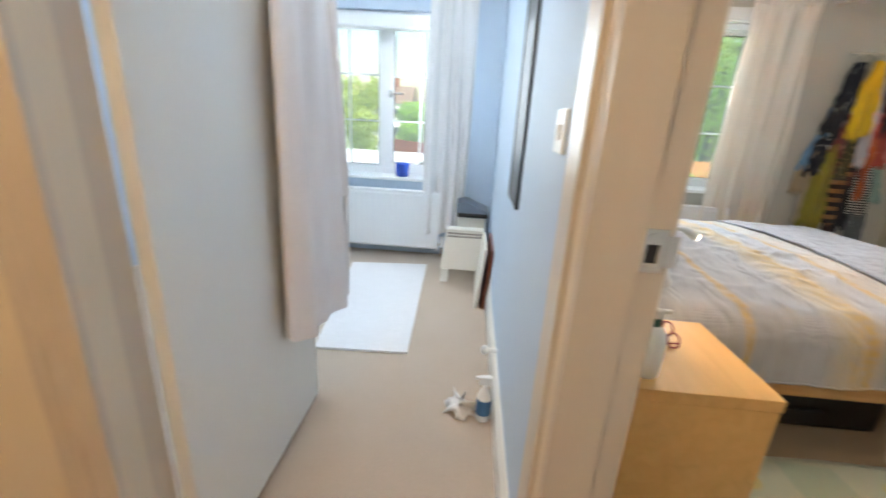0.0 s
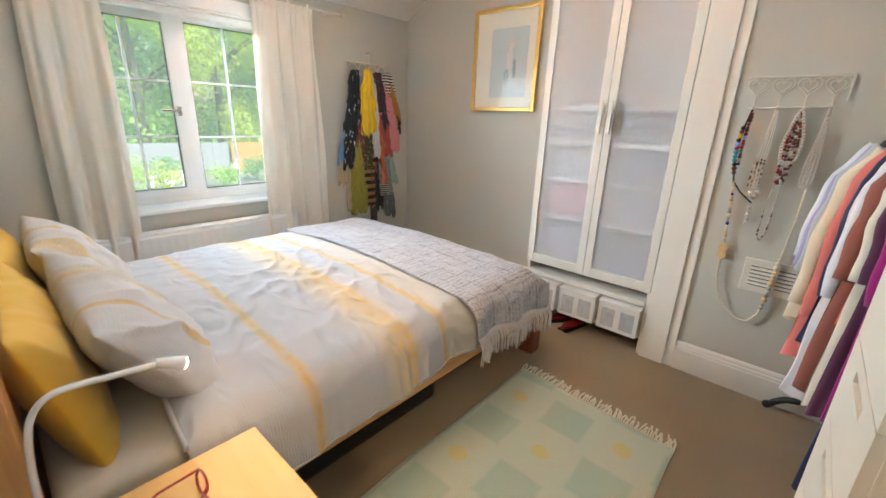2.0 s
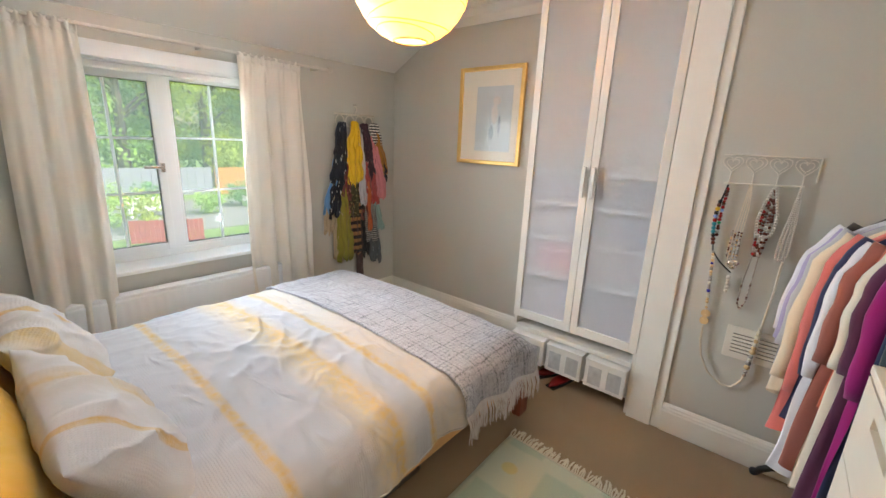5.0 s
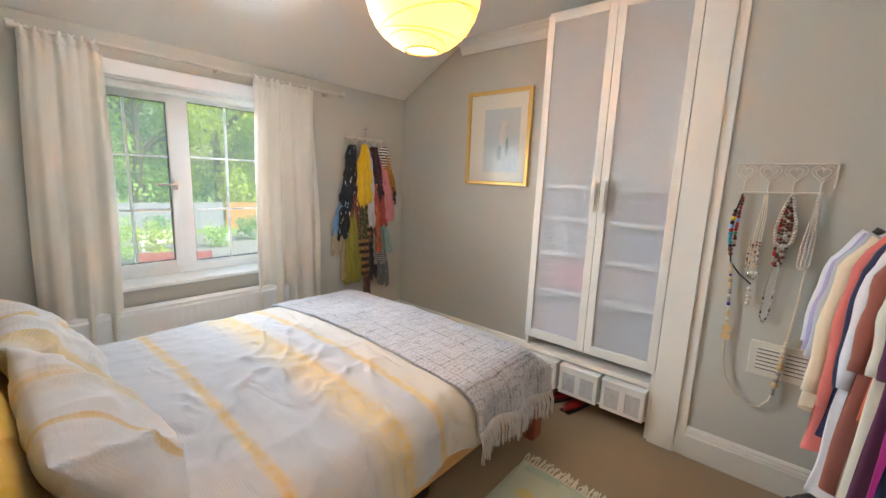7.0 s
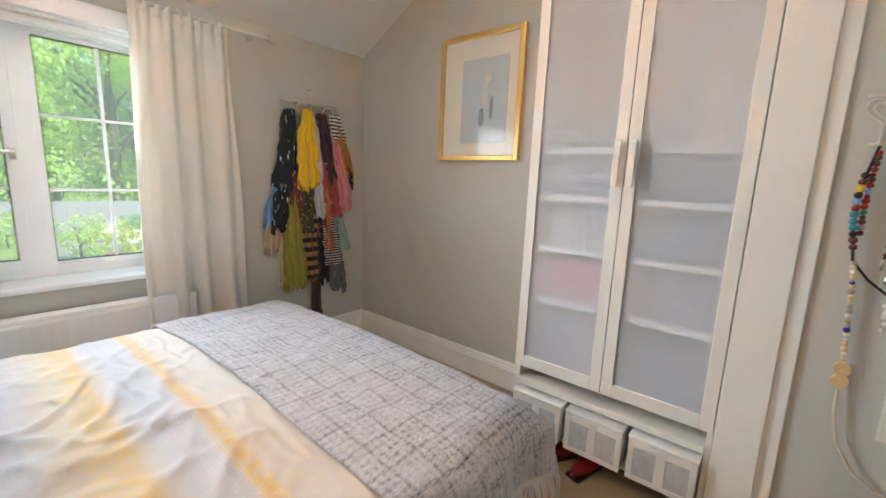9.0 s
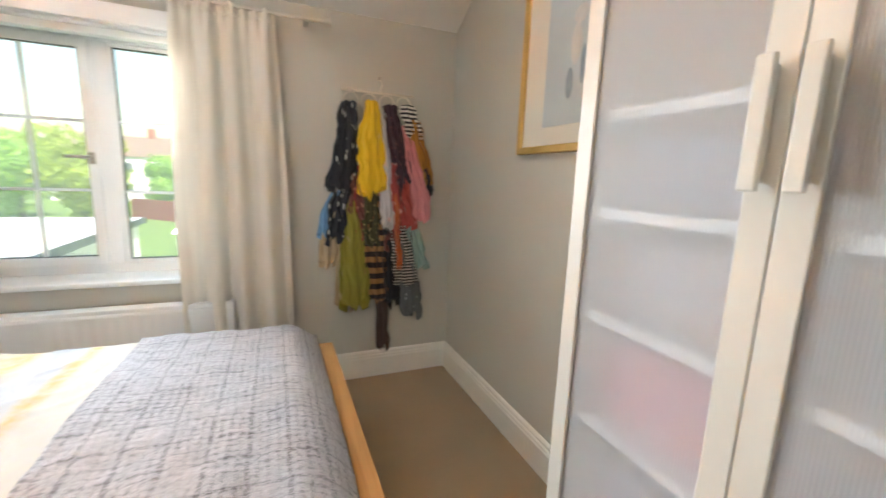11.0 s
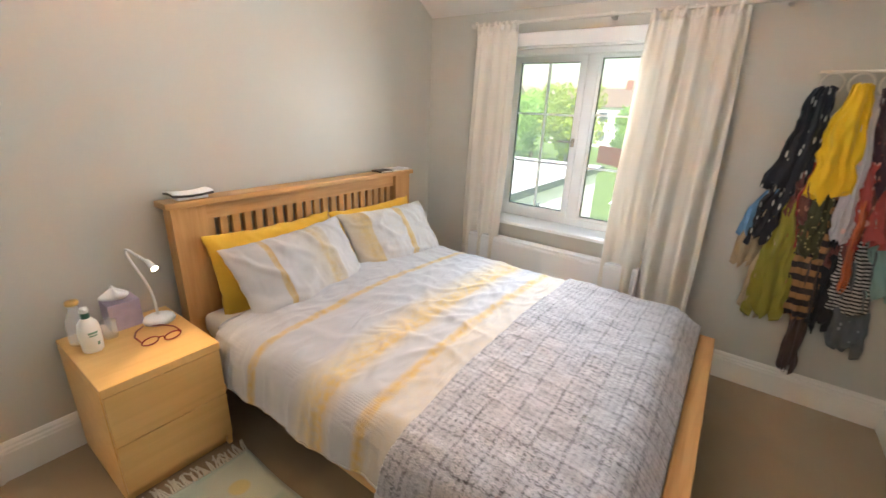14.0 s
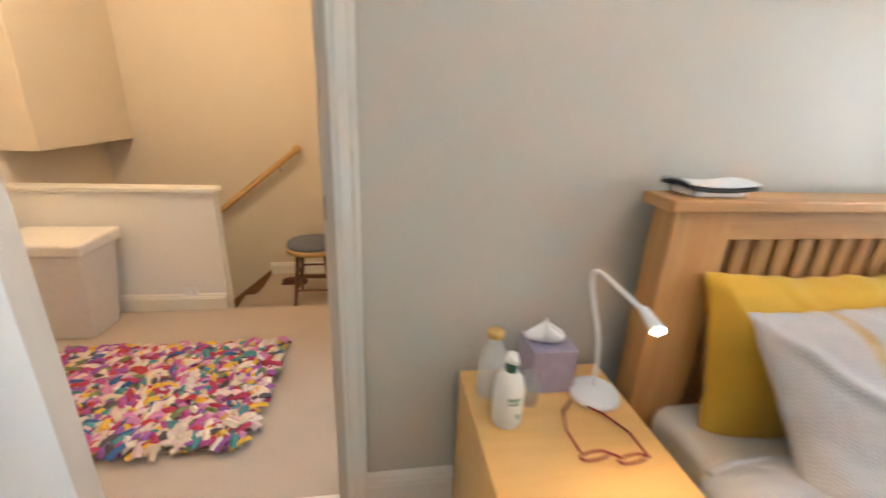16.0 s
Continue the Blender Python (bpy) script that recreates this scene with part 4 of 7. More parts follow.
# what shows blurred behind the frosted doors
rng = random.Random(11)
FOLD = [("slate grey", (0.17, 0.20, 0.28)), ("rose", (0.52, 0.17, 0.24)), ("pale grey", (0.38, 0.36, 0.39)), ("lilac grey", (0.29, 0.28, 0.36))]
M_FOLD = {k: material("folded_cotton", c, 0.95, vary=0.12, scale=7, grain=0.3) for k, c in FOLD}
for z, hs in ((0.417, ("slate grey", "lilac grey")), (0.769, ("lilac grey", "rose")), (1.014, ("slate grey", "pale grey")), (1.244, ("slate grey", "slate grey"))):
    for side, (ya, yb) in enumerate(((1.03, 1.40), (1.425, 1.79))):
        k = hs[side]
        pl = thing("folded_clothes", (2.9, (ya + yb) / 2, z), f"pile of folded {k} clothes on a wardrobe shelf", "clothes", "clothes in the wardrobe")
        hh = {0.417: 0.24, 0.769: 0.185, 1.014: 0.17, 1.244: 0.15}[z]
        for q in range(1):
            o = rng.uniform(-0.006, 0.006)
            part("garment", bm_box(2.715 + o, ya + 0.01 + o, z + 0.001, 3.04, yb - 0.01 + o, z + hh, 0.03, seg=3), M_FOLD[k], pl, smooth=True)

# window boxes under the wardrobe
M_BOX = material("white_woven_plastic", (0.82, 0.80, 0.77), 0.6, vary=0.04, scale=14, grain=0.3, grain_scale=500)
M_CLEAR = material("clear_film", (0.55, 0.55, 0.55), 0.22, vary=0.25, scale=28, spec=0.6)


def shoe_box(y0, y1):
    x0, z0, z1 = WX - 0.035, 0.112, 0.300
    b = thing("storage_box", (2.8, (y0 + y1) / 2, z0), "white fabric shoe box with two clear windows under the wardrobe", "storage box", "boxes under the wardrobe")
    part("body", bm_box(x0 + 0.006, y0, z0, 3.0, y1, z1 - 0.012, 0.006), M_BOX, b)
    part("lid", bm_box(x0 - 0.004, y0 - 0.004, z1 - 0.012, 3.0, y1 + 0.004, z1, 0.005), M_BOX, b)
    m = (y0 + y1) / 2
    f = bm_box(x0, y0, z0, x0 + 0.006, y0 + 0.022, z1 - 0.014, 0.002)
    bm_box(x0, y1 - 0.022, z0, x0 + 0.006, y1, z1 - 0.014, 0.002, f)
    bm_box(x0, m - 0.018, z0, x0 + 0.006, m + 0.018, z1 - 0.014, 0.002, f)
    bm_box(x0, y0 + 0.022, z0, x0 + 0.006, m - 0.018, z0 + 0.022, 0.001, f)
    bm_box(x0, m + 0.018, z0, x0 + 0.006, y1 - 0.022, z0 + 0.022, 0.001, f)
    bm_box(x0, y0 + 0.022, z1 - 0.045, x0 + 0.006, m - 0.018, z1 - 0.014, 0.001, f)
    bm_box(x0, m + 0.018, z1 - 0.045, x0 + 0.006, y1 - 0.022, z1 - 0.014, 0.001, f)
    part("front_frame", f, M_BOX, b)
    for a, c in ((y0 + 0.022, m - 0.018), (m + 0.018, y1 - 0.022)):
        part("clear_window", bm_box(x0 + 0.003, a, z0 + 0.022, x0 + 0.0062, c, z1 - 0.045), M_CLEAR, b, "clear plastic window")


for a in (1.024, 1.292, 1.560):
    shoe_box(a, a + 0.242)

M_RED = material("red_leather", (0.22, 0.008, 0.008), 0.45, vary=0.15, scale=12)


def shoe(cx, cy, rz):
    s = thing("shoe", (cx, cy, 0), "red leather shoe on the carpet under the wardrobe", "shoe", "pair of red shoes")
    s.rotation_euler = (0, 0, radians(rz))

    def fn(u, v):
        a = u * math.tau
        t = v
        wd = 0.036 * (0.75 + 0.35 * math.sin(math.pi * min(1, t * 1.15))) * (1 - 0.75 * max(0, t - 0.8) / 0.2)
        ht = 0.055 - 0.02 * t
        return (-0.11 + 0.23 * t, wd * math.cos(a), 0.008 + ht * (0.5 + 0.5 * math.sin(a)) * (0.35 if t > 0.98 or t < 0.02 else 1))
    part("upper", bm_grid(fn, 18, 14, True), M_RED, s, smooth=True, local=True)
    part("sole", bm_box(-0.11, -0.036, 0, 0.115, 0.036, 0.009, 0.003), M_BLACK, s, local=True)


shoe(2.70, 1.44, 165)
shoe(2.76, 1.54, 150)

# ---- rug ----
def rug_material():
    m = material("pale_green_woven_rug", (0.50, 0.53, 0.42), 0.95, vary=0.08, scale=5, grain=0.6, grain_scale=180, sheen=0.3)
    n, l = m.node_tree.nodes, m.node_tree.links
    b, co = n["Principled BSDF"], n["Texture Coordinate"]
    old = b.inputs["Base Color"].links[0].from_socket
    wp = n.new("ShaderNodeTexNoise")
    wp.inputs["Scale"].default_value = 6
    l.new(co.outputs["Object"], wp.inputs["Vector"])
    wm = n.new("ShaderNodeVectorMath")
    wm.operation = "MULTIPLY_ADD"
    wm.inputs[1].default_value = (0.03, 0.03, 0)
    l.new(wp.outputs["Color"], wm.inputs[0])
    l.new(co.outputs["Object"], wm.inputs[2])
    sc = n.new("ShaderNodeVectorMath")
    sc.operation = "MULTIPLY_ADD"
    sc.inputs[1].default_value, sc.inputs[2].default_value = (4.0, 4.0, 0), (21.44, 19.34, 0.5)
    l.new(wm.outputs[0], sc.inputs[0])
    ch = n.new("ShaderNodeTexChecker")
    ch.inputs["Scale"].default_value = 1.0
    l.new(sc.outputs[0], ch.inputs["Vector"])
    fr = n.new("ShaderNodeVectorMath")
    fr.operation = "FRACTION"
    l.new(sc.outputs[0], fr.inputs[0])
    ds = n.new("ShaderNodeVectorMath")
    ds.operation = "DISTANCE"
    ds.inputs[1].default_value = (0.5, 0.5, 0.5)
    l.new(fr.outputs[0], ds.inputs[0])
    lt = n.new("ShaderNodeMapRange")
    lt.inputs["From Min"].default_value, lt.inputs["From Max"].default_value = 0.19, 0.13
    l.new(ds.outputs["Value"], lt.inputs["Value"])
    yel = n.new("ShaderNodeMix")
    yel.data_type = "RGBA"
    yel.inputs["A"].default_value, yel.inputs["B"].default_value = (0.50, 0.52, 0.39, 1), (0.60, 0.47, 0.13, 1)
    l.new(lt.outputs[0], yel.inputs["Factor"])
    ab = n.new("ShaderNodeVectorMath")
    ab.operation = "SUBTRACT"
    ab.inputs[1].default_value = (0.5, 0.5, 0.5)
    l.new(fr.outputs[0], ab.inputs[0])
    aa = n.new("ShaderNodeVectorMath")
    aa.operation = "ABSOLUTE"
    l.new(ab.outputs[0], aa.inputs[0])
    sx = n.new("ShaderNodeSeparateXYZ")
    l.new(aa.outputs[0], sx.inputs[0])
    mxm = n.new("ShaderNodeMath")
    mxm.operation = "MAXIMUM"
    l.new(sx.outputs[0], mxm.inputs[0])
    l.new(sx.outputs[1], mxm.inputs[1])
    sq = n.new("ShaderNodeMapRange")
    sq.inputs["From Min"].default_value, sq.inputs["From Max"].default_value = 0.43, 0.36
    l.new(mxm.outputs[0], sq.inputs["Value"])
    grn = n.new("ShaderNodeMix")
    grn.data_type = "RGBA"
    grn.inputs["A"].default_value, grn.inputs["B"].default_value = (0.50, 0.52, 0.39, 1), (0.36, 0.44, 0.33, 1)
    l.new(sq.outputs[0], grn.inputs["Factor"])
    mx = n.new("ShaderNodeMix")
    mx.data_type = "RGBA"
    l.new(ch.outputs["Fac"], mx.inputs["Factor"])
    l.new(grn.outputs["Result"], mx.inputs["A"])
    l.new(yel.outputs["Result"], mx.inputs["B"])
    mu = n.new("ShaderNodeMix")
    mu.data_type = "RGBA"
    mu.inputs["Factor"].default_value = 0.72
    l.new(old, mu.inputs["A"])
    l.new(mx.outputs["Result"], mu.inputs["B"])
    l.new(mu.outputs["Result"], b.inputs["Base Color"])
    return m


M_RUG = rug_material()
M_FRINGE = material("cream_cotton_fringe", (0.70, 0.64, 0.50), 0.9, vary=0.1, scale=20)
RX0, RX1, RY0, RY1 = 0.60, 1.985, 0.625, 1.425


def rug_point(u, v):
    x, y = RX0 + (RX1 - RX0) * u, RY0 + (RY1 - RY0) * v
    return (x + 0.045 * (v - 0.5) + 0.008 * wob(0, y * 5, 1), y + 0.01 * wob(x * 3, 0, 2), 0.010 + 0.004 * wob(x * 3, y * 3, 4))


rug = thing("rug", (1.29, 1.025, 0), "pale green checked woven rug with a cream fringe on the carpet", "rug")
part("weave", thickened(bm_grid(rug_point, 60, 36), 0.008), M_RUG, rug, smooth=True)
fr = bmesh.new()
for u, sg in ((1.0, 1), (0.0, -1)):
    for i in range(80):
        p = Vector(rug_point(u, (i + 0.5) / 80))
        p.z = 0.010
        k = 0.05 + 0.03 * rng.random()
        q = p + Vector((sg * k, rng.uniform(-0.022, 0.022), -0.004))
        bm_tube([p - Vector((sg * 0.01, 0, 0)), p.lerp(q, 0.5) + Vector((0, rng.uniform(-0.006, 0.006), 0.004 * rng.random())), q], 0.0042, 5, fr)
tagged(part("fringe", fr, M_FRINGE, rug, "knotted cream cotton fringe"), kind="stuff")

# ---- chest of drawers ----
M_CHEST = material("ivory_lacquer", (0.80, 0.745, 0.645), 0.35, vary=0.02, scale=4)
# Darker tan puts the shade inside the finger slots into the backing.
M_SLOT = material("slot_shade_tan", (0.50, 0.42, 0.32), 0.6, vary=0.1, scale=10)
ch = thing("chest_of_drawers", (1.27, 0.07, 0), "tall ivory chest of drawers with slot handles", "chest of drawers")
CX0, CX1, CY, CZ = 1.065, 1.515, 0.295, 1.13
part("top", bm_box(CX0, SOUTH + 0.02, CZ - 0.022, CX1, CY, CZ, 0.004), M_CHEST, ch)
part("side_panel", bm_box(CX0, SOUTH + 0.02, 0, CX0 + 0.018, CY - 0.02, CZ - 0.022, 0.002), M_CHEST, ch)
part("side_panel", bm_box(CX1 - 0.018, SOUTH + 0.02, 0, CX1, CY - 0.02, CZ - 0.022, 0.002), M_CHEST, ch)
part("back_panel", bm_box(CX0 + 0.018, SOUTH + 0.02, 0.03, CX1 - 0.018, SOUTH + 0.03, CZ - 0.022), M_CHEST, ch)
part("plinth", bm_box(CX0 + 0.018, CY - 0.06, 0, CX1 - 0.018, CY - 0.045, 0.06), M_CHEST, ch)
nd = 5
for i in range(nd):
    z0 = 0.065 + i * (CZ - 0.09) / nd
    z1 = z0 + (CZ - 0.09) / nd - 0.004
    zs0, zs1, m0, m1 = z1 - 0.062, z1 - 0.034, (CX0 + CX1) / 2 - 0.085, (CX0 + CX1) / 2 + 0.085
    d = bm_box(CX0 + 0.002, CY - 0.02, z0, CX1 - 0.002, CY - 0.001, zs0)
    bm_box(CX0 + 0.002, CY - 0.02, zs1, CX1 - 0.002, CY - 0.001, z1, bm=d)
    bm_box(CX0 + 0.002, CY - 0.02, zs0, m0, CY - 0.001, zs1, bm=d)
    bm_box(m1, CY - 0.02, zs0, CX1 - 0.002, CY - 0.001, zs1, bm=d)
    dr = part("drawer", d, M_CHEST, ch)
    part("slot_backing", bm_box(m0 - 0.01, CY - 0.026, zs0 - 0.01, m1 + 0.01, CY - 0.0205, zs1 + 0.01), M_SLOT, dr, "backing in a shade colour behind the finger slot")

# ---- clothes rail and clothes ----
rail = thing("clothes_rail", (2.1, 0.10, 0), "black metal clothes rail beside the chest of drawers", "clothes rail")
RYC, RZ = 0.10, 1.42
part("top_bar", bm_cyl((1.58, RYC, RZ), (2.63, RYC, RZ), 0.014, n=14), M_BLACK, rail, smooth=True)
for px in (1.60, 2.62):
    part("upright", bm_cyl((px, RYC, 0.06), (px, RYC, RZ), 0.014, n=14), M_BLACK, rail, smooth=True)
    part("foot", bm_tube([(px, -0.12, 0.016), (px, -0.08, 0.07), (px, RYC, 0.095), (px, 0.25, 0.09), (px, 0.30, 0.075), (px, 0.335, 0.045), (px, 0.355, 0.016)], 0.016, 10), M_BLACK, rail, smooth=True)
    part("end_cap", bm_ball((px, 0.362, 0.017), 0.020, n=10), M_BLACK, rail, smooth=True)


def garment(x, color, z_top, z_hem, half, flare, seed, label, sleeve=None, kind="shirt"):
    """A garment on a hanger across the rail: shoulders, body with folds, and a near sleeve."""
    mat = material(kind + "_cloth", color, 0.9, vary=0.10, scale=9, grain=0.3, grain_scale=350, sheen=0.2)
    g = thing(kind, (x, RYC, z_hem), label, kind, "clothes on the rail")
    sh = min(0.3, 0.10 / (z_top - z_hem))  # the shoulders fall ten centimetres
    out = (half / 0.225) ** 2

    def fn(u, v):
        a = u * math.tau
        t = v
        w = half * (0.16 + 0.84 * min(1.0, t / sh) ** 0.7) + flare * max(0, t - sh)
        d = 0.017 + 0.010 * t
        fold = 1 + 0.30 * t * math.sin(3 * a + seed) + 0.24 * t * math.sin(8 * a + 2 * seed + 2 * t) + 0.5 * wob(math.cos(a) * 5, t * 4, seed)
        z = z_top - (z_top - z_hem) * t - 0.055 * abs(math.cos(a)) * min(1, t / sh) * (1 - t) + 0.015 * t * math.sin(2 * a + seed)
        return (x + d * fold * math.sin(a) + 0.012 * wob(t * 3, a, seed), RYC + w * math.cos(a) + 0.015 * t * wob(t * 4, 0, seed), z)
    bm = bm_grid(fn, 56, 34, True)
    part("body", bm, mat, g, smooth=True)
    if sleeve:
        y0, z0 = RYC + half * 0.86, z_top - 0.10
        pts = [(x + 0.004, y0 - 0.03, z0 + 0.02), (x + 0.006, y0 + 0.040 * out, z0 - 0.10), (x - 0.004, y0 + 0.068 * out, z0 - sleeve * 0.55), (x - 0.012, y0 + 0.078 * out + 0.008 * math.sin(seed), z0 - sleeve)]
        tube = bm_tube([Vector(pts[0]).lerp(Vector(pts[1]), k / 4) for k in range(4)] + [Vector(pts[1]).lerp(Vector(pts[2]), k / 4) for k in range(4)]
                       + [Vector(pts[2]).lerp(Vector(pts[3]), k / 4) for k in range(5)], lambda q: 0.040 - 0.012 * q + 0.004 * math.sin(q * 17 + seed), 12)
        bmesh.ops.scale(tube, vec=(0.6, 1, 1), verts=tube.verts, space=Matrix.Translation((-x, 0, 0)))
        part("sleeve", tube, mat, g, smooth=True)
    hk = bm_tube([(x, RYC + half * 0.7, z_top - 0.10), (x, RYC, z_top - 0.005), (x, RYC - half * 0.7, z_top - 0.10)], 0.005, 6)
    bm_tube([(x, RYC, z_top), (x, RYC + 0.002, RZ - 0.02), (x, RYC + 0.019, RZ - 0.004), (x, RYC + 0.012, RZ + 0.018), (x, RYC - 0.010, RZ + 0.0165)], 0.002, 6, hk)
    part("hanger", hk, M_BLACK, g, "thin dark hanger")


garment(2.605, (0.10, 0.09, 0.08), 1.385, 0.98, 0.200, 0.060, 0.2, "dark grey brown knitted jumper on a hanger", 0.30, "jumper")
garment(2.570, (0.80, 0.79, 0.83), 1.37, 0.80, 0.250, 0.090, 0.5, "white lilac blouse on a hanger", 0.46, "blouse")
garment(2.530, (0.42, 0.37, 0.58), 1.36, 0.75, 0.243, 0.090, 1.4, "grey violet cardigan on a hanger", 0.48, "cardigan")
garment(2.485, (0.50, 0.50, 0.52), 1.37, 0.66, 0.236, 0.090, 2.2, "mid grey jumper on a hanger", 0.50, "jumper")
garment(2.44, (0.86, 0.72, 0.52), 1.36, 0.56, 0.232, 0.090, 3.1, "cream peach blouse on a hanger", 0.62, "blouse")
garment(2.39, (0.74, 0.19, 0.16), 1.37, 0.42, 0.206, 0.085, 4.4, "coral red long top on a hanger", 0.66, "top")
garment(2.34, (0.03, 0.03, 0.08), 1.37, 0.52, 0.188, 0.070, 5.3, "dark navy jacket on a hanger", 0.55, "jacket")
garment(2.285, (0.82, 0.81, 0.85), 1.36, 0.30, 0.182, 0.080, 6.1, "white shirt on a hanger", 0.52, "shirt")
garment(2.235, (0.34, 0.11, 0.08), 1.37, 0.34, 0.166, 0.070, 7.7, "rust brown cardigan on a hanger", 0.44, "cardigan")
garment(2.185, (0.58, 0.13, 0.06), 1.36, 0.66, 0.136, 0.036, 8.2, "orange red knitted top on a hanger", 0.40, "top")
garment(2.135, (0.80, 0.75, 0.62), 1.36, 0.34, 0.146, 0.050, 9.9, "cream shirt on a hanger", 0.40, "shirt")
garment(2.08, (0.10, 0.02, 0.06), 1.37, 0.34, 0.134, 0.036, 10.4, "dark plum dress on a hanger", 0.40, "dress")
garment(2.01, (0.34, 0.008, 0.17), 1.38, 0.38, 0.118, 0.020, 11.8, "magenta cardigan on a hanger", 0.46, "cardigan")
garment(1.92, (0.02, 0.03, 0.09), 1.30, 0.12, 0.110, 0.050, 13.1, "dark navy trousers on a hanger", None, "trousers")
garment(1.83, (0.05, 0.07, 0.085), 1.37, 0.45, 0.120, 0.015, 12.3, "dark teal shirt on a hanger", None, "shirt")

# ---- picture ----
pic = thing("framed_picture", (3.08, 2.425, 1.41), "framed watercolour with a gilt frame and cream mount", "picture")
PY0, PY1, PZ0, PZ1 = 2.125, 2.725, 1.41, 2.155
f = bm_box(3.058, PY0, PZ0, 3.088, PY0 + 0.032, PZ1, 0.005)
bm_box(3.058, PY1 - 0.032, PZ0, 3.088, PY1, PZ1, 0.005, f)
bm_box(3.058, PY0 + 0.032, PZ0, 3.088, PY1 - 0.032, PZ0 + 0.032, 0.005, f)
bm_box(3.058, PY0 + 0.032, PZ1 - 0.032, 3.088, PY1 - 0.032, PZ1, 0.005, f)
part("frame", f, M_GOLD, pic, "gilt moulded frame")
M_MOUNT = material("cream_card", (0.80, 0.76, 0.67), 0.9, vary=0.02)
part("mount", bm_box(3.072, PY0 + 0.032, PZ0 + 0.032, 3.076, PY1 - 0.032, PZ1 - 0.032), M_MOUNT, pic)
M_ART = material("pale_blue_watercolour", (0.56, 0.62, 0.64), 0.8, vary=0.14, scale=6, grain=0.1, grain_scale=80)
M_ART2 = material("slate_wash", (0.30, 0.36, 0.42), 0.8, vary=0.35, scale=14)
M_ART3 = material("pale_wash", (0.64, 0.62, 0.60), 0.8, vary=0.3, scale=14)
part("artwork", bm_box(3.0695, 2.222, 1.515, 3.0725, 2.552, 2.008), M_ART, pic, "pale blue watercolour wash")
for cy, cz, sy, sz, mt in ((2.400, 1.665, 0.022, 0.058, M_ART2), (2.375, 1.80, 0.030, 0.075, M_ART3), (2.36, 1.90, 0.038, 0.032, M_ART3), (2.33, 1.72, 0.014, 0.07, M_ART2)):
    part("brush_mark", bm_ball((3.0693, cy, cz), 1.0, 0.0012, sy, sz, 14), mt, pic, smooth=True)
M_PICGLASS = material("picture_glass", (1, 1, 1), 0.03, vary=0)
pn, pk = M_PICGLASS.node_tree.nodes, M_PICGLASS.node_tree.links
pmix, pgloss = pn.new("ShaderNodeMixShader"), pn.new("ShaderNodeBsdfGlossy")
pmix.inputs[0].default_value, pgloss.inputs["Roughness"].default_value = 0.03, 0.10
pk.new(pn.new("ShaderNodeBsdfTransparent").outputs[0], pmix.inputs[1])
pk.new(pgloss.outputs[0], pmix.inputs[2])
pk.new(pmix.outputs[0], pn["Material Output"].inputs[0])
gl = part("glazing", bm_box(3.0640, PY0 + 0.03, PZ0 + 0.03, 3.0655, PY1 - 0.03, PZ1 - 0.03), M_PICGLASS, pic, "clear picture glass")
gl.visible_shadow = False

# ---- paper lantern ----
def paper():
    m = material("white_rice_paper", (0.90, 0.84, 0.72), 0.9, vary=0.05, scale=14)
    n, l = m.node_tree.nodes, m.node_tree.links
    tr = n.new("ShaderNodeBsdfTranslucent")
    # Orange tint puts the bulb's warm glow into the white paper.
    tr.inputs[0].default_value = (0.64, 0.40, 0.14, 1)
    mx = n.new("ShaderNodeMixShader")
    mx.inputs[0].default_value = 0.62
    l.new(n["Principled BSDF"].outputs[0], mx.inputs[1])
    l.new(tr.outputs[0], mx.inputs[2])
    l.new(mx.outputs[0], n["Material Output"].inputs[0])
    return m


LC, LR = Vector((1.52, 1.785, 2.170)), 0.228
lan = thing("paper_lantern", (LC.x, LC.y, LC.z), "round white paper lantern lit from inside below the ceiling", "ceiling lamp")


def lantern_point(u, v):
    a, e = u * math.tau, math.radians(-74 + 148 * v)
    r = LR * (1 + 0.012 * math.sin(v * 26 * math.pi * 0.5) ** 2 + 0.006 * wob(math.cos(a) * 3, math.sin(a) * 3, v * 9))
    return LC + Vector((r * math.cos(e) * math.cos(a), r * math.cos(e) * math.sin(a), r * 0.97 * math.sin(e)))


part("paper_shade", bm_grid(lantern_point, 56, 52, True), paper(), lan, smooth=True)
M_RIB = material("bamboo_rib", (0.55, 0.36, 0.14), 0.7, vary=0.1, scale=20)
for k in range(9):
    tilt = Matrix.Rotation(radians(9 * math.sin(k * 2.4)), 3, "X") @ Matrix.Rotation(radians(8 * math.cos(k * 1.7)), 3, "Y")
    e = radians(-60 + 15 * k)
    pts = [LC + tilt @ Vector((1.010 * LR * math.cos(e) * math.cos(math.tau * q / 48), 1.010 * LR * math.cos(e) * math.sin(math.tau * q / 48), LR * 0.98 * math.sin(e))) for q in range(48)]
    part("rib", bm_tube(pts, 0.0022, 5, closed=True), M_RIB, lan)
for zz in (-1, 1):
    part("ring", bm_tube([LC + Vector((0.068 * math.cos(math.tau * q / 32), 0.068 * math.sin(math.tau * q / 32), zz * LR * 0.935)) for q in range(32)], 0.004, 6, closed=True), M_RIB, lan)
part("cord", bm_cyl((LC.x, LC.y, LC.z + 0.05), (LC.x, LC.y, CEIL), 0.003, n=8), M_PVC, lan)
part("lamp_holder", bm_cyl((LC.x, LC.y, LC.z + 0.06), (LC.x, LC.y, LC.z + 0.13), 0.02, n=14), M_PVC, lan)
part("ceiling_rose", bm_cyl((LC.x, LC.y, CEIL - 0.025), (LC.x, LC.y, CEIL), 0.045, n=24), M_PVC, lan)

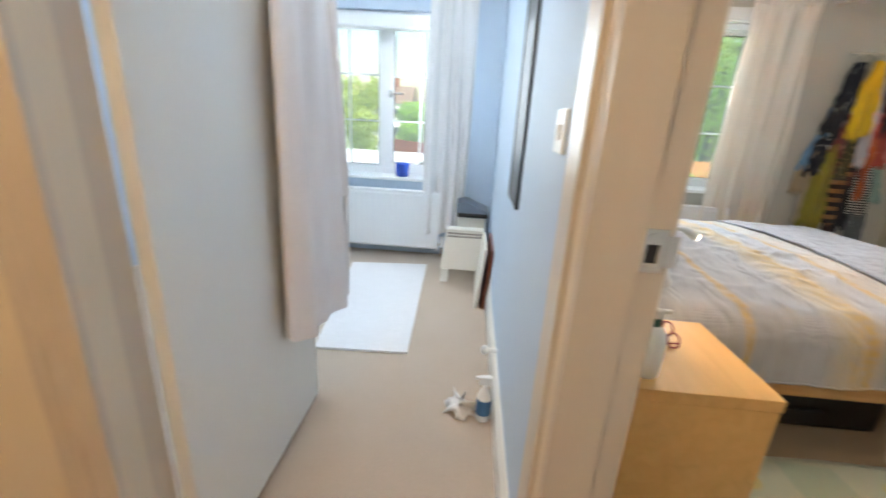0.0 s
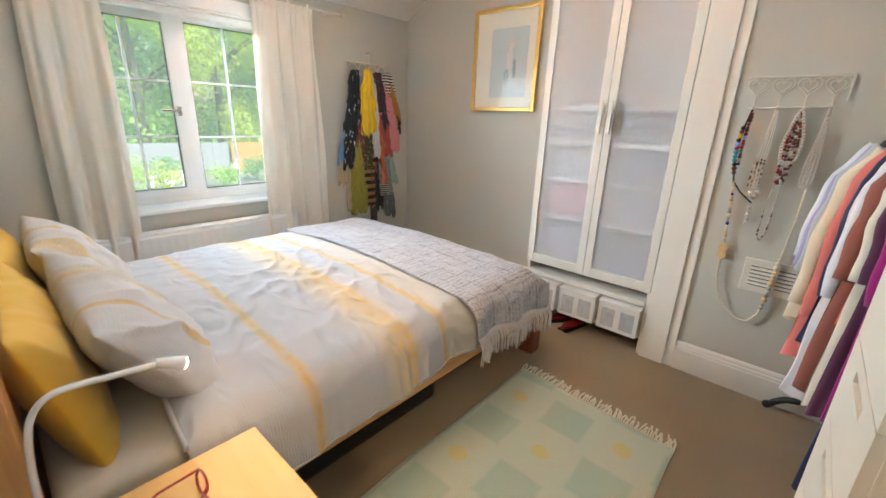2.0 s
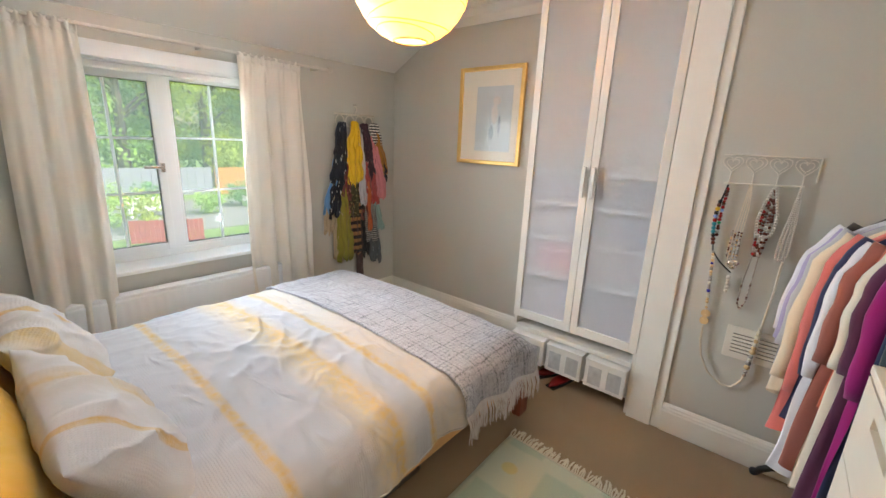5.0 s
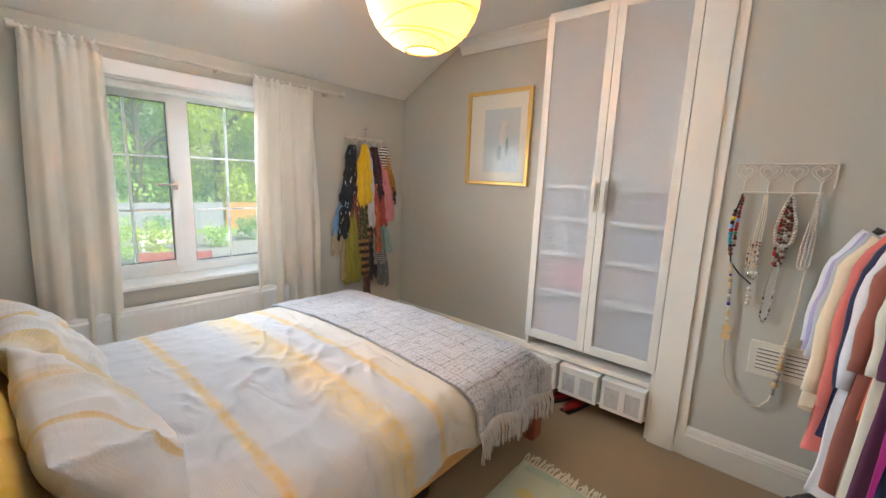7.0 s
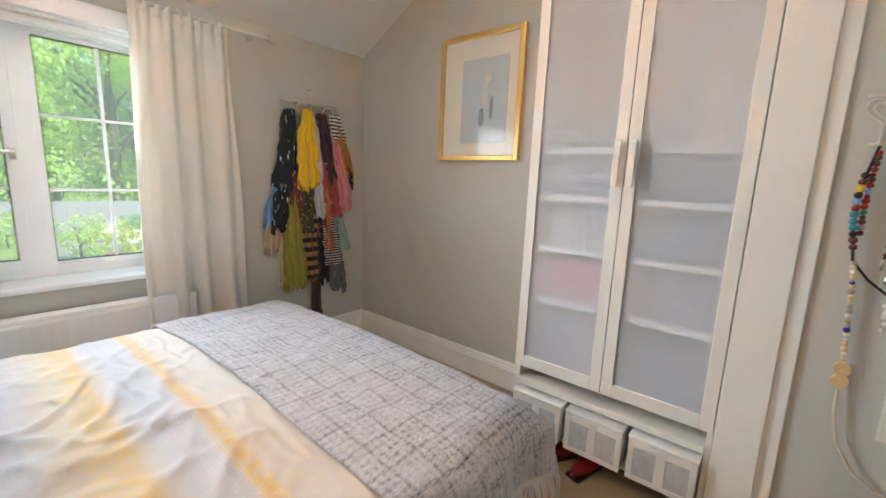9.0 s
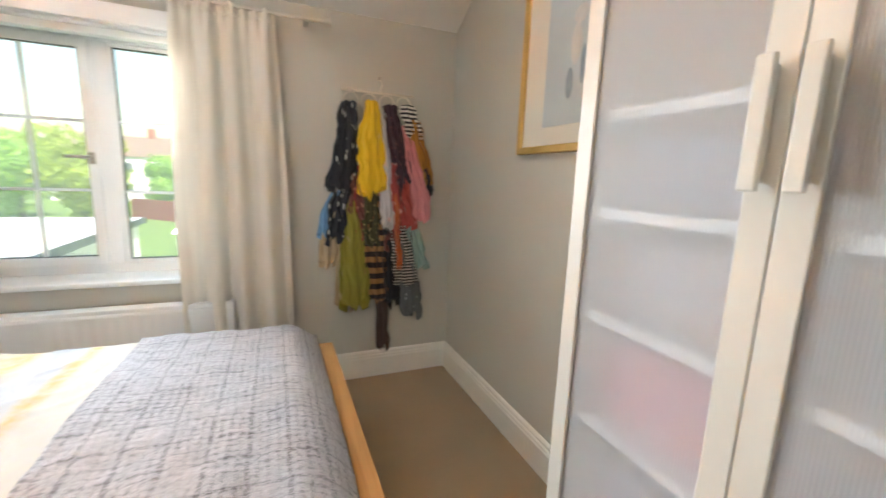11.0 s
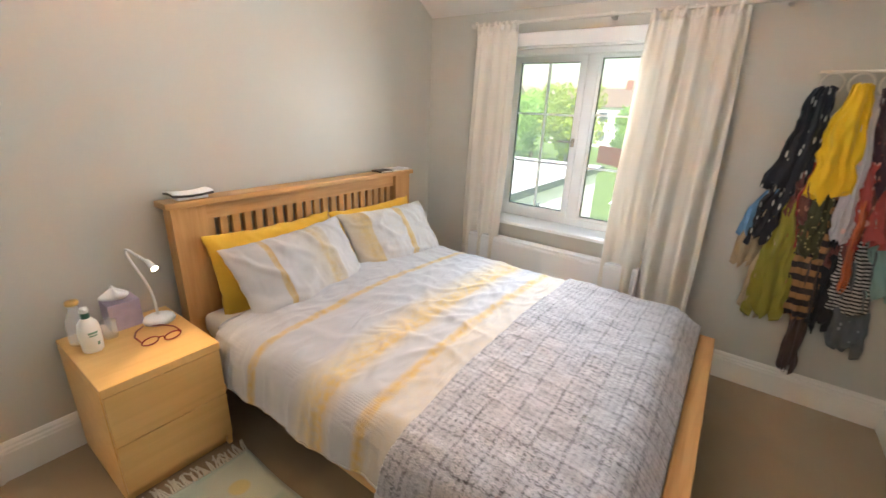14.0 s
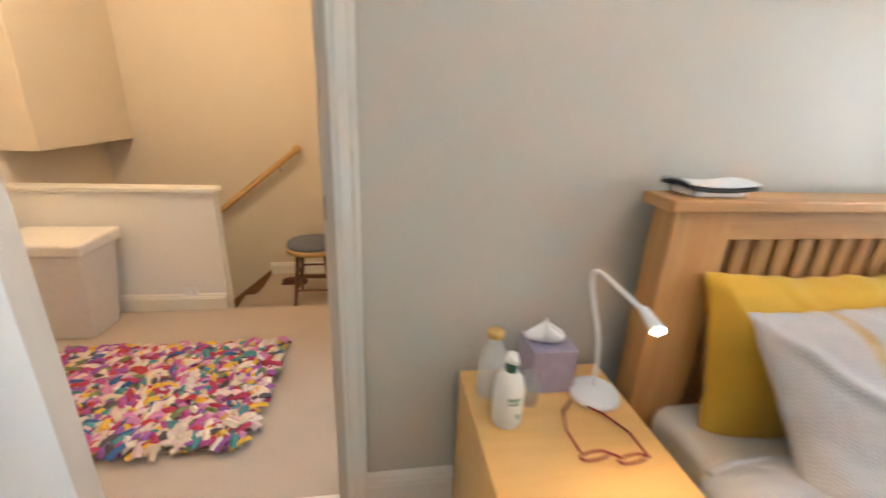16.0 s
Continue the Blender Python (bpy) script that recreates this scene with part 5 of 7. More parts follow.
# ---- scarf hanger on the window wall ----
M_IVORY = material("ivory_enamel", (0.72, 0.67, 0.58), 0.4, vary=0.03, scale=8)
hg = thing("scarf_hanger", (2.61, 3.52, 1.76), "ivory scarf hanger with four rings on the wall", "hanger")
HGY = 3.515
part("bar", bm_cyl((2.385, HGY, 1.767), (2.815, HGY, 1.767), 0.007, n=10), M_IVORY, hg, smooth=True)
part("hook", bm_tube([(2.61, HGY, 1.765), (2.61, HGY, 1.79), (2.622, HGY, 1.81), (2.615, HGY, 1.835), (2.598, HGY + 0.01, 1.84)], 0.004, 8), M_IVORY, hg, smooth=True)
part("wall_hook", bm_cyl((2.604, 3.500, 1.85), (2.604, 3.54, 1.85), 0.004, n=8), M_CHROME, hg)
for k in range(4):
    cx = 2.440 + k * 0.104
    part("ring", bm_tube([(cx + 0.044 * math.cos(a), HGY - 0.002, 1.712 + 0.046 * math.sin(a)) for a in [math.tau * q / 28 for q in range(28)]], 0.005, 8, closed=True), M_IVORY, hg, smooth=True)


def cloth(name, color, color2=None, pat=None, size=30.0):
    """A scarf cloth; with a second colour as stripes, dots or long leaf marks."""
    m = material(name, color, 0.85, vary=0.14, scale=12, grain=0.25, grain_scale=350, sheen=0.25)
    if color2:
        n, l = m.node_tree.nodes, m.node_tree.links
        b, co = n["Principled BSDF"], n["Texture Coordinate"]
        old = b.inputs["Base Color"].links[0].from_socket
        rg = n.new("ShaderNodeMapRange")
        if pat == "stripe":
            t = n.new("ShaderNodeTexWave")
            t.bands_direction = "Z"
            t.inputs["Scale"].default_value, t.inputs["Distortion"].default_value = size, 0.6
            rg.inputs["From Min"].default_value, rg.inputs["From Max"].default_value = 0.45, 0.55
            l.new(co.outputs["Object"], t.inputs["Vector"])
            l.new(t.outputs["Fac"], rg.inputs["Value"])
        else:
            t = n.new("ShaderNodeTexVoronoi")
            t.inputs["Randomness"].default_value = 1.0
            t.inputs["Scale"].default_value = size
            mp = n.new("ShaderNodeMapping")
            mp.inputs["Scale"].default_value, mp.inputs["Rotation"].default_value = ((2.6, 1, 0.62) if pat == "leaf" else (1.2, 1, 0.9)), (0, 0.5, 0)
            l.new(co.outputs["Object"], mp.inputs["Vector"])
            l.new(mp.outputs[0], t.inputs["Vector"])
            rg.inputs["From Min"].default_value, rg.inputs["From Max"].default_value = 0.24, 0.18
            l.new(t.outputs["Distance"], rg.inputs["Value"])
        mx = n.new("ShaderNodeMix")
        mx.data_type = "RGBA"
        mx.inputs["B"].default_value = (*color2, 1)
        l.new(old, mx.inputs["A"])
        l.new(rg.outputs[0], mx.inputs["Factor"])
        l.new(mx.outputs["Result"], b.inputs["Base Color"])
    return m


def scarf(mat, xt, xb, zt, zb, wt, wb, y, seed, label, d=0.024):
    """A scarf looped through a ring: gathered at the top, opening into sharp uneven folds with a ragged hem."""
    def fn(u, v):
        a, s = u * math.tau, v
        c = math.cos(a)
        bend = 3 * s * s - 2 * s ** 3
        x = xt + (xb - xt) * bend + 0.016 * wob(s * 3.5, seed, 1)
        w = (wt + (wb - wt) * min(1.0, s * 1.5) ** 0.8) / 2 * (1 + 0.24 * wob(s * 4.5, seed, 3) + 0.14 * wob(s * 11, seed, 4))
        z = zt - (zt - zb) * s - s * s * (0.055 * wob(c * 2.6, seed, 5) + 0.022 * math.sin(3 * a + seed)) + 0.012 * wob(c * 4, s * 6, seed + 2)
        dd = d * (0.60 + 0.40 * math.sin(math.pi * min(1, s * 1.6)))
        fold = 1 + 0.45 * math.sin(4 * a + seed + 3 * s) + 0.38 * math.sin(9 * a + seed * 3 - 4 * s) + 0.5 * wob(c * 5 + seed, s * 7, 2)
        end = 1.0 if 0.02 < s < 0.985 else 0.55
        return (x + w * c * end + 0.012 * s * wob(s * 8, c * 3, seed), min(y + dd * math.sin(a) * fold * end + 0.010 * wob(c * 7, s * 9, seed + 6), 3.536), z)
    bm = bm_grid(fn, 60, 44, True)
    solo("scarf", bm, mat, label, "scarf", True, group="scarves on the hanger")


NAVY, CREAMC = (0.010, 0.012, 0.020), (0.70, 0.68, 0.64)
C = {
    "navy": cloth("navy_print_cotton", NAVY, CREAMC, "leaf", 19), "yellow": cloth("yellow_cotton", (0.80, 0.53, 0.015)), "plum": cloth("plum_wool", (0.050, 0.018, 0.030), (0.16, 0.06, 0.06), "dots", 34),
    "stripe": cloth("striped_jersey", (0.78, 0.75, 0.68), (0.015, 0.015, 0.02), "stripe", 13), "mustard": cloth("mustard_wool", (0.40, 0.18, 0.025)), "pink": cloth("pink_cotton", (0.66, 0.24, 0.25)),
    "coral": cloth("coral_print", (0.42, 0.07, 0.06), (0.74, 0.42, 0.38), "dots", 15), "green": cloth("lime_green_silk", (0.28, 0.25, 0.03)), "brown": cloth("dark_brown_wool", (0.022, 0.012, 0.010), (0.34, 0.16, 0.06), "stripe", 4.6),
    "grey": cloth("slate_grey_print", (0.11, 0.125, 0.14), (0.42, 0.43, 0.44), "dots", 17), "teal": cloth("pale_teal_chiffon", (0.28, 0.42, 0.39)), "tan": cloth("tan_gauze", (0.46, 0.35, 0.22)),
    "olive": cloth("dark_olive_print", (0.060, 0.055, 0.018), (0.50, 0.42, 0.18), "dots", 40), "pale": cloth("pale_floral_cotton", (0.56, 0.54, 0.57), (0.72, 0.50, 0.48), "dots", 14), "blue": cloth("mid_blue_cotton", (0.16, 0.33, 0.58)),
    "red": cloth("dark_red_cotton", (0.30, 0.03, 0.03)), "rust": cloth("rust_orange_cord", (0.56, 0.13, 0.04)), "black": cloth("black_white_stripe", (0.012, 0.012, 0.014), (0.50, 0.48, 0.44), "stripe", 16),
    "brown2": cloth("plain_brown_wool", (0.075, 0.042, 0.034)), "floral": cloth("brown_pink_print", (0.16, 0.05, 0.04), (0.52, 0.24, 0.16), "dots", 20), "dark": cloth("plain_black_cotton", (0.012, 0.012, 0.016)),
}
for a in (
    (C["tan"], 2.40, 2.300, 1.40, 0.76, 0.05, 0.11, 3.515, 0.3, "tan gauze scarf hanging on the ring hanger"),
    (C["tan"], 2.44, 2.395, 1.20, 0.50, 0.05, 0.12, 3.514, 20.3, "tan gauze scarf hanging on the ring hanger"),
    (C["teal"], 2.74, 2.855, 1.20, 0.72, 0.07, 0.16, 3.512, 1.2, "pale teal chiffon scarf hanging on the ring hanger"),
    (C["grey"], 2.76, 2.830, 1.00, 0.41, 0.08, 0.15, 3.506, 2.2, "slate grey printed scarf hanging on the ring hanger"),
    (C["brown2"], 2.60, 2.635, 1.00, 0.215, 0.06, 0.080, 3.510, 3.4, "long brown wool scarf hanging on the ring hanger"),
    (C["dark"], 2.66, 2.690, 1.20, 0.50, 0.10, 0.13, 3.508, 21.0, "plain black cotton scarf hanging on the ring hanger"),
    (C["brown"], 2.56, 2.580, 1.30, 0.53, 0.10, 0.15, 3.498, 4.0, "dark brown scarf with tan bands on the ring hanger"),
    (C["black"], 2.72, 2.780, 1.05, 0.62, 0.08, 0.15, 3.492, 4.9, "black scarf with white stripes on the ring hanger"),
    (C["blue"], 2.39, 2.305, 1.40, 0.96, 0.05, 0.10, 3.505, 5.5, "mid blue cotton scarf hanging on the ring hanger"),
    (C["green"], 2.43, 2.455, 1.20, 0.50, 0.09, 0.17, 3.490, 6.1, "lime green silk scarf hanging on the ring hanger"),
    (C["red"], 2.48, 2.465, 1.35, 0.93, 0.07, 0.08, 3.488, 7.0, "dark red cotton scarf hanging on the ring hanger"),
    (C["floral"], 2.46, 2.480, 1.30, 1.00, 0.07, 0.09, 3.478, 22.4, "brown and pink printed scarf on the ring hanger"),
    (C["floral"], 2.68, 2.700, 1.40, 0.88, 0.08, 0.13, 3.486, 23.1, "brown and pink printed scarf on the ring hanger"),
    (C["rust"], 2.70, 2.722, 1.20, 0.76, 0.035, 0.030, 3.468, 7.7, "rust orange cord scarf hanging on the ring hanger"),
    (C["olive"], 2.54, 2.558, 1.40, 0.88, 0.07, 0.105, 3.478, 8.4, "dark olive printed scarf hanging on the ring hanger"),
    (C["coral"], 2.70, 2.765, 1.38, 0.98, 0.09, 0.15, 3.472, 9.1, "coral printed scarf hanging on the ring hanger"),
    (C["pink"], 2.765, 2.865, 1.60, 1.04, 0.06, 0.13, 3.470, 9.9, "plain pink cotton scarf hanging on the ring hanger"),
    (C["navy"], 2.40, 2.345, 1.35, 0.92, 0.09, 0.12, 3.482, 10.6, "navy scarf with white leaf print on the ring hanger"),
    (C["navy"], 2.425, 2.375, 1.70, 1.20, 0.085, 0.165, 3.464, 11.3, "navy scarf with white leaf print on the ring hanger"),
    (C["pale"], 2.610, 2.655, 1.66, 0.99, 0.05, 0.090, 3.468, 12.0, "pale floral cotton scarf hanging on the ring hanger"),
    (C["plum"], 2.655, 2.740, 1.700, 1.25, 0.085, 0.120, 3.460, 12.8, "plum wool scarf hanging on the ring hanger"),
    (C["yellow"], 2.540, 2.555, 1.710, 1.195, 0.085, 0.160, 3.450, 13.5, "bright yellow cotton scarf hanging on the ring hanger"),
    (C["dark"], 2.88, 2.912, 1.36, 1.20, 0.04, 0.055, 3.470, 24.0, "plain black cotton scarf hanging on the ring hanger"),
    (C["mustard"], 2.800, 2.898, 1.63, 1.27, 0.085, 0.085, 3.460, 14.2, "mustard wool scarf hanging on the ring hanger"),
    (C["stripe"], 2.755, 2.800, 1.705, 1.545, 0.085, 0.115, 3.452, 15.0, "cream and black striped scarf on the ring hanger"),
):
    scarf(*a)

# ---- heart hook rack, necklaces and vent on the chimney breast ----
CBX = 2.675
M_RACK = material("dull_ivory_wire", (0.69, 0.65, 0.57), 0.5, vary=0.04, scale=12)
rack = thing("hook_rack", (CBX, 0.6, 1.44), "ivory metal hook rack with four hearts on the wall", "hook rack")
part("top_bar", bm_tube([(CBX - 0.008, 0.775, 1.572), (CBX - 0.008, 0.42, 1.572)], 0.0035, 6), M_RACK, rack)
part("bottom_bar", bm_tube([(CBX - 0.006, 0.755, 1.437), (CBX - 0.006, 0.455, 1.447)], 0.005, 6), M_RACK, rack)
part("end_bar", bm_tube([(CBX - 0.006, 0.42, 1.575), (CBX - 0.006, 0.42, 1.47)], 0.0035, 6), M_RACK, rack)
for k in range(4):
    cy = 0.735 - k * 0.090
    for s in (1.0, 0.62):
        pts = []
        for q in range(30):
            a = math.tau * q / 30
            hx = 16 * math.sin(a) ** 3
            hz = 13 * math.cos(a) - 5 * math.cos(2 * a) - 2 * math.cos(3 * a) - math.cos(4 * a)
            pts.append((CBX - 0.008, cy + hx * 0.0025 * s, 1.532 + hz * 0.0026 * s))
        part("heart", bm_tube(pts, 0.0021, 6, closed=True), M_RACK, rack)
    part("hook", bm_tube([(CBX - 0.008, cy, 1.49), (CBX - 0.008, cy, 1.445), (CBX - 0.022, cy, 1.432), (CBX - 0.032, cy, 1.445)], 0.003, 6), M_RACK, rack)

BEAD = {k: material("bead_" + k, c, 0.25, vary=0.1, scale=60) for k, c in dict(
    black=(0.015, 0.013, 0.013), red=(0.34, 0.02, 0.02), blue=(0.03, 0.03, 0.30), lightblue=(0.25, 0.40, 0.75), green=(0.03, 0.25, 0.08), yellow=(0.75, 0.50, 0.04),
    cream=(0.70, 0.62, 0.46), wood=(0.70, 0.48, 0.24), brown=(0.12, 0.035, 0.02), pearl=(0.56, 0.50, 0.44), grey=(0.38, 0.33, 0.28), teal=(0.05, 0.28, 0.33), white=(0.8, 0.8, 0.8)).items()}
M_SILVER = material("silver", (0.75, 0.73, 0.70), 0.2, 1.0, vary=0.1, scale=60)
M_CORD = material("cream_cord", (0.62, 0.54, 0.42), 0.9, vary=0.1, scale=40)


def beads(pts, sizes, mats, root, seed=0):
    """Single beads threaded along points."""
    r = random.Random(seed)
    pts = [Vector(p) for p in pts]
    lens = [0.0]
    for a, b in zip(pts, pts[1:]):
        lens.append(lens[-1] + (b - a).length)
    d, k = r.uniform(0, 0.022), 0
    shared = {}
    while d < lens[-1]:
        i = max(j for j in range(len(pts)) if lens[j] <= d)
        if i >= len(pts) - 1:
            break
        f = (d - lens[i]) / (lens[i + 1] - lens[i])
        p = pts[i].lerp(pts[i + 1], f)
        s, mn = sizes[k % len(sizes)], r.choice(mats)
        if (s, mn) not in shared:
            bm = bm_ball((0, 0, 0), s, n=8)
            me = bpy.data.meshes.new("bead")
            bm.to_mesh(me)
            bm.free()
            me.materials.append(BEAD[mn])
            me.polygons.foreach_set("use_smooth", [True] * len(me.polygons))
            shared[(s, mn)] = me
        ob = new("bead", shared[(s, mn)])
        ob.parent = root
        ob.location = p - root.location + Vector((r.uniform(-0.002, 0.001), 0, 0))
        d += s * 1.85
        k += 1


nx = CBX - 0.022
n1 = thing("necklace", (nx, 0.72, 1.43), "long multicoloured bead and cord necklace on a hook", "necklace", "necklaces on the rack")
part("cord", bm_tube([(nx, 0.733, 1.432), (nx - 0.004, 0.752, 1.33), (nx - 0.004, 0.753, 1.20), (nx, 0.738, 1.10), (nx, 0.70, 1.05), (nx, 0.645, 1.005)], 0.004, 6), BEAD["black"], n1, "black cord")
beads([(nx, 0.730, 1.415), (nx, 0.735, 1.34), (nx, 0.738, 1.26), (nx, 0.735, 1.17)], (0.007, 0.009, 0.009, 0.008), ("red", "red", "lightblue", "brown", "grey", "green"), n1, 1)
beads([(nx - 0.006, 0.748, 1.37), (nx - 0.008, 0.757, 1.29), (nx - 0.008, 0.755, 1.21), (nx - 0.006, 0.742, 1.13)], (0.010, 0.010, 0.011, 0.010), ("black", "yellow", "red", "black", "yellow", "brown", "red", "black", "teal", "lightblue"), n1, 2)
beads([(nx, 0.735, 1.10), (nx, 0.728, 1.02), (nx, 0.722, 0.93), (nx, 0.717, 0.86), (nx, 0.712, 0.79)], (0.007, 0.008, 0.009, 0.008), ("grey", "cream", "wood", "blue", "blue", "cream", "cream", "wood", "grey"), n1, 3)
for zz in (0.765, 0.725):
    part("disc", bm_cyl((nx + 0.002, 0.710, zz), (nx + 0.009, 0.710, zz), 0.021, n=20), BEAD["wood"], n1, "pale wooden disc")
part("loop", bm_tube([(nx, 0.710, 0.70), (nx, 0.708, 0.62), (nx, 0.69, 0.53), (nx, 0.645, 0.45), (nx, 0.58, 0.405), (nx, 0.535, 0.41), (nx, 0.50, 0.46), (nx, 0.49, 0.55), (nx, 0.483, 0.65), (nx, 0.475, 0.78), (nx, 0.465, 0.95), (nx, 0.462, 1.10)], 0.005, 8), M_CORD, n1, "cream cord loop")
beads([(nx - 0.004, 0.478, 0.76), (nx - 0.004, 0.486, 0.62), (nx - 0.004, 0.495, 0.50)], (0.010, 0.012, 0.014, 0.010), ("cream", "wood", "grey", "cream", "wood"), n1, 4)
n2 = thing("necklace", (nx, 0.645, 1.43), "fine gold chain necklaces with a silver heart on a hook", "necklace", "necklaces on the rack")
for j, o in enumerate((-0.012, -0.004, 0.005, 0.013)):
    part("chain", bm_tube([(nx, 0.645 + o * 0.4, 1.44), (nx, 0.645 + o, 1.33), (nx, 0.652 + o * 1.3, 1.20), (nx, 0.655 + o * 1.4, 1.09 - 0.02 * j)], 0.0022, 5), M_CORD, n2)
    beads([(nx - 0.002, 0.655 + o * 1.4, 1.22), (nx - 0.002, 0.657 + o * 1.6, 1.08)], (0.0045, 0.0035, 0.005), ("wood", "grey", "pearl", "brown"), n2, 10 + j)
hp = bm_ball((nx - 0.004, 0.652, 1.055), 0.020, 0.5, 1, 0.9, 12)
bm_ball((nx - 0.004, 0.634, 1.058), 0.016, 0.5, 1, 0.9, 12, hp)
bm_ball((nx - 0.004, 0.645, 1.040), 0.016, 0.5, 1.1, 1.0, 12, hp)
part("pendant", hp, M_SILVER, n2, "silver heart pendant", True)
beads([(nx, 0.650, 1.00), (nx, 0.645, 0.93), (nx, 0.650, 0.90)], (0.010, 0.008, 0.011), ("pearl", "grey", "pearl"), n2, 20)
n3 = thing("necklace", (nx, 0.555, 1.43), "necklace of dark red beads and pearls on a hook", "necklace", "necklaces on the rack")
beads([(nx - 0.004, 0.556, 1.44), (nx - 0.006, 0.578, 1.36), (nx - 0.006, 0.592, 1.28), (nx - 0.006, 0.585, 1.22), (nx - 0.006, 0.555, 1.195), (nx - 0.006, 0.527, 1.22), (nx - 0.006, 0.520, 1.30), (nx - 0.006, 0.538, 1.38), (nx - 0.004, 0.552, 1.44)], (0.0072,), ("pearl",), n3, 30)
for j, o in enumerate((-0.02, -0.008, 0.006, 0.018)):
    beads([(nx, 0.555, 1.42), (nx, 0.558 + o, 1.32), (nx, 0.562 + o, 1.20), (nx, 0.566 + o * 0.6, 1.11)], ((0.0075, 0.009, 0.0065), (0.009, 0.006, 0.008), (0.0065, 0.0085, 0.007), (0.008, 0.007, 0.009))[j], (("brown", "grey", "brown"), ("grey", "brown", "brown", "pearl"), ("brown", "brown", "grey", "brown"), ("red", "brown", "grey"))[j], n3, 31 + j)
part("chain", bm_tube([(nx, 0.575, 1.13), (nx, 0.590, 0.98), (nx, 0.592, 0.86), (nx, 0.578, 0.83), (nx, 0.562, 0.87), (nx, 0.556, 1.0), (nx, 0.552, 1.13)], 0.003, 6), BEAD["grey"], n3)
beads([(nx, 0.590, 0.98), (nx, 0.592, 0.86), (nx, 0.578, 0.83), (nx, 0.562, 0.87), (nx, 0.556, 1.0)], (0.005, 0.004, 0.004), ("grey", "brown", "pearl", "grey"), n3, 36)
n4 = thing("necklace", (nx, 0.465, 1.43), "several strings of pale pearls on a hook", "necklace", "necklaces on the rack")
for j, o in enumerate((-0.022, -0.009, 0.006, 0.02)):
    beads([(nx, 0.465, 1.445), (nx, 0.466 + o * 0.5, 1.33), (nx - 0.003, 0.472 + o, 1.20), (nx - 0.003, 0.474 + o, 1.13 - 0.012 * (j % 2)), (nx, 0.476 + o * 0.2, 1.10)], ((0.0050,), (0.0046, 0.0052), (0.0055, 0.0048), (0.0050, 0.0044))[j], ("pearl",), n4, 40 + j)

vent = thing("wall_vent", (CBX, 0.48, 0.57), "ivory plastic louvred air vent on the wall", "vent")
part("plate", bm_box(CBX - 0.010, 0.355, 0.565, CBX, 0.607, 0.735, 0.004), M_IVORY, vent)
# Dark strips on the plate stand in for the shade in the openings.
M_DARK = material("vent_shade_strip", (0.10, 0.085, 0.07), 0.8, vary=0.2)
for a, b in ((0.385, 0.468), (0.494, 0.577)):
    for k in range(6):
        z = 0.600 + k * 0.019
        part("slot", bm_box(CBX - 0.0115, a, z, CBX - 0.0095, b, z + 0.006), M_DARK, vent)
        part("louvre", bm_box(CBX - 0.017, a - 0.002, z + 0.0062, CBX - 0.0098, b + 0.002, z + 0.010, 0.001), M_IVORY, vent)

# ---- things on the headboard ----
ec = thing("eyeglass_case", (0.10, 1.59, 1.076), "white and black eyeglass case on the headboard", "case")
part("base", bm_box(0.045, 1.505, 1.076, 0.135, 1.645, 1.094, 0.008, seg=4), M_PVC, ec, smooth=True)


def lid_point(u, v):
    a, b = 2 * u - 1, 2 * v - 1
    return (0.09 + 0.052 * b, 1.575 + 0.090 * a, 1.096 + 0.007 * a * a + 0.006 * (1 - b * b))


part("lid", thickened(bm_grid(lid_point, 20, 10), 0.008), M_BLACK, ec, "dark lining of the raised lid", True)
part("lid_top", thickened(bm_grid(lambda u, v: Vector(lid_point(u, v)) + Vector((0, 0, 0.007)), 20, 10), 0.003), M_PVC, ec, smooth=True)
for k, (nm, mt, lb) in enumerate((("notebook", M_BLACK, "black notebook lying on the headboard"), ("notebook", M_PVC, "white notebook lying on the headboard"))):
    bk = thing(nm, (0.09, 3.0, 1.076), lb, "notebook")
    y0, y1 = ((2.82, 2.99), (2.95, 3.12))[k]
    z0 = 1.0762
    part("cover", bm_box(0.04, y0, z0, 0.14, y1 if k else 2.945, z0 + 0.012, 0.002), mt, bk)
    part("pages", bm_box(0.043, y0 + 0.004, z0 + 0.003, 0.1405, (y1 if k else 2.945) - 0.004, z0 + 0.009), M_MOUNT, bk)

# ---- things on the nightstand ----
lampt = thing("desk_lamp", (0.160, 1.335, NZ), "white gooseneck lamp with its spot lit on the nightstand", "lamp")
part("base", bm_lathe([(0.0, 0), (0.062, 0), (0.064, 0.006), (0.060, 0.018), (0.040, 0.024), (0.0, 0.026)], (0.160, 1.335, NZ), 32), M_PVC, lampt, smooth=True)
neck = [(0.150, 1.335, 0.575), (0.148, 1.335, 0.66), (0.152, 1.318, 0.74), (0.160, 1.285, 0.83), (0.172, 1.262, 0.895), (0.196, 1.256, 0.925), (0.225, 1.260, 0.925), (0.27, 1.268, 0.915), (0.32, 1.276, 0.905), (0.355, 1.281, 0.899)]
for _ in range(3):  # corner cutting rounds the neck
    neck = [neck[0]] + [tuple(a[i] * (1 - f) + b[i] * f for i in range(3)) for a, b in zip(neck, neck[1:]) for f in (0.25, 0.75)] + [neck[-1]]
part("gooseneck", bm_tube(neck, 0.0052, 10), M_PVC, lampt, smooth=True)
hdv = Vector((0.88, 0.12, -0.46)).normalized()
hp0 = Vector((0.350, 1.280, 0.900))
head = part("lamp_head", bm_cyl(hp0 - hdv * 0.01, hp0 + hdv * 0.040, 0.008, 0.0135, 20), M_PVC, lampt, smooth=True)
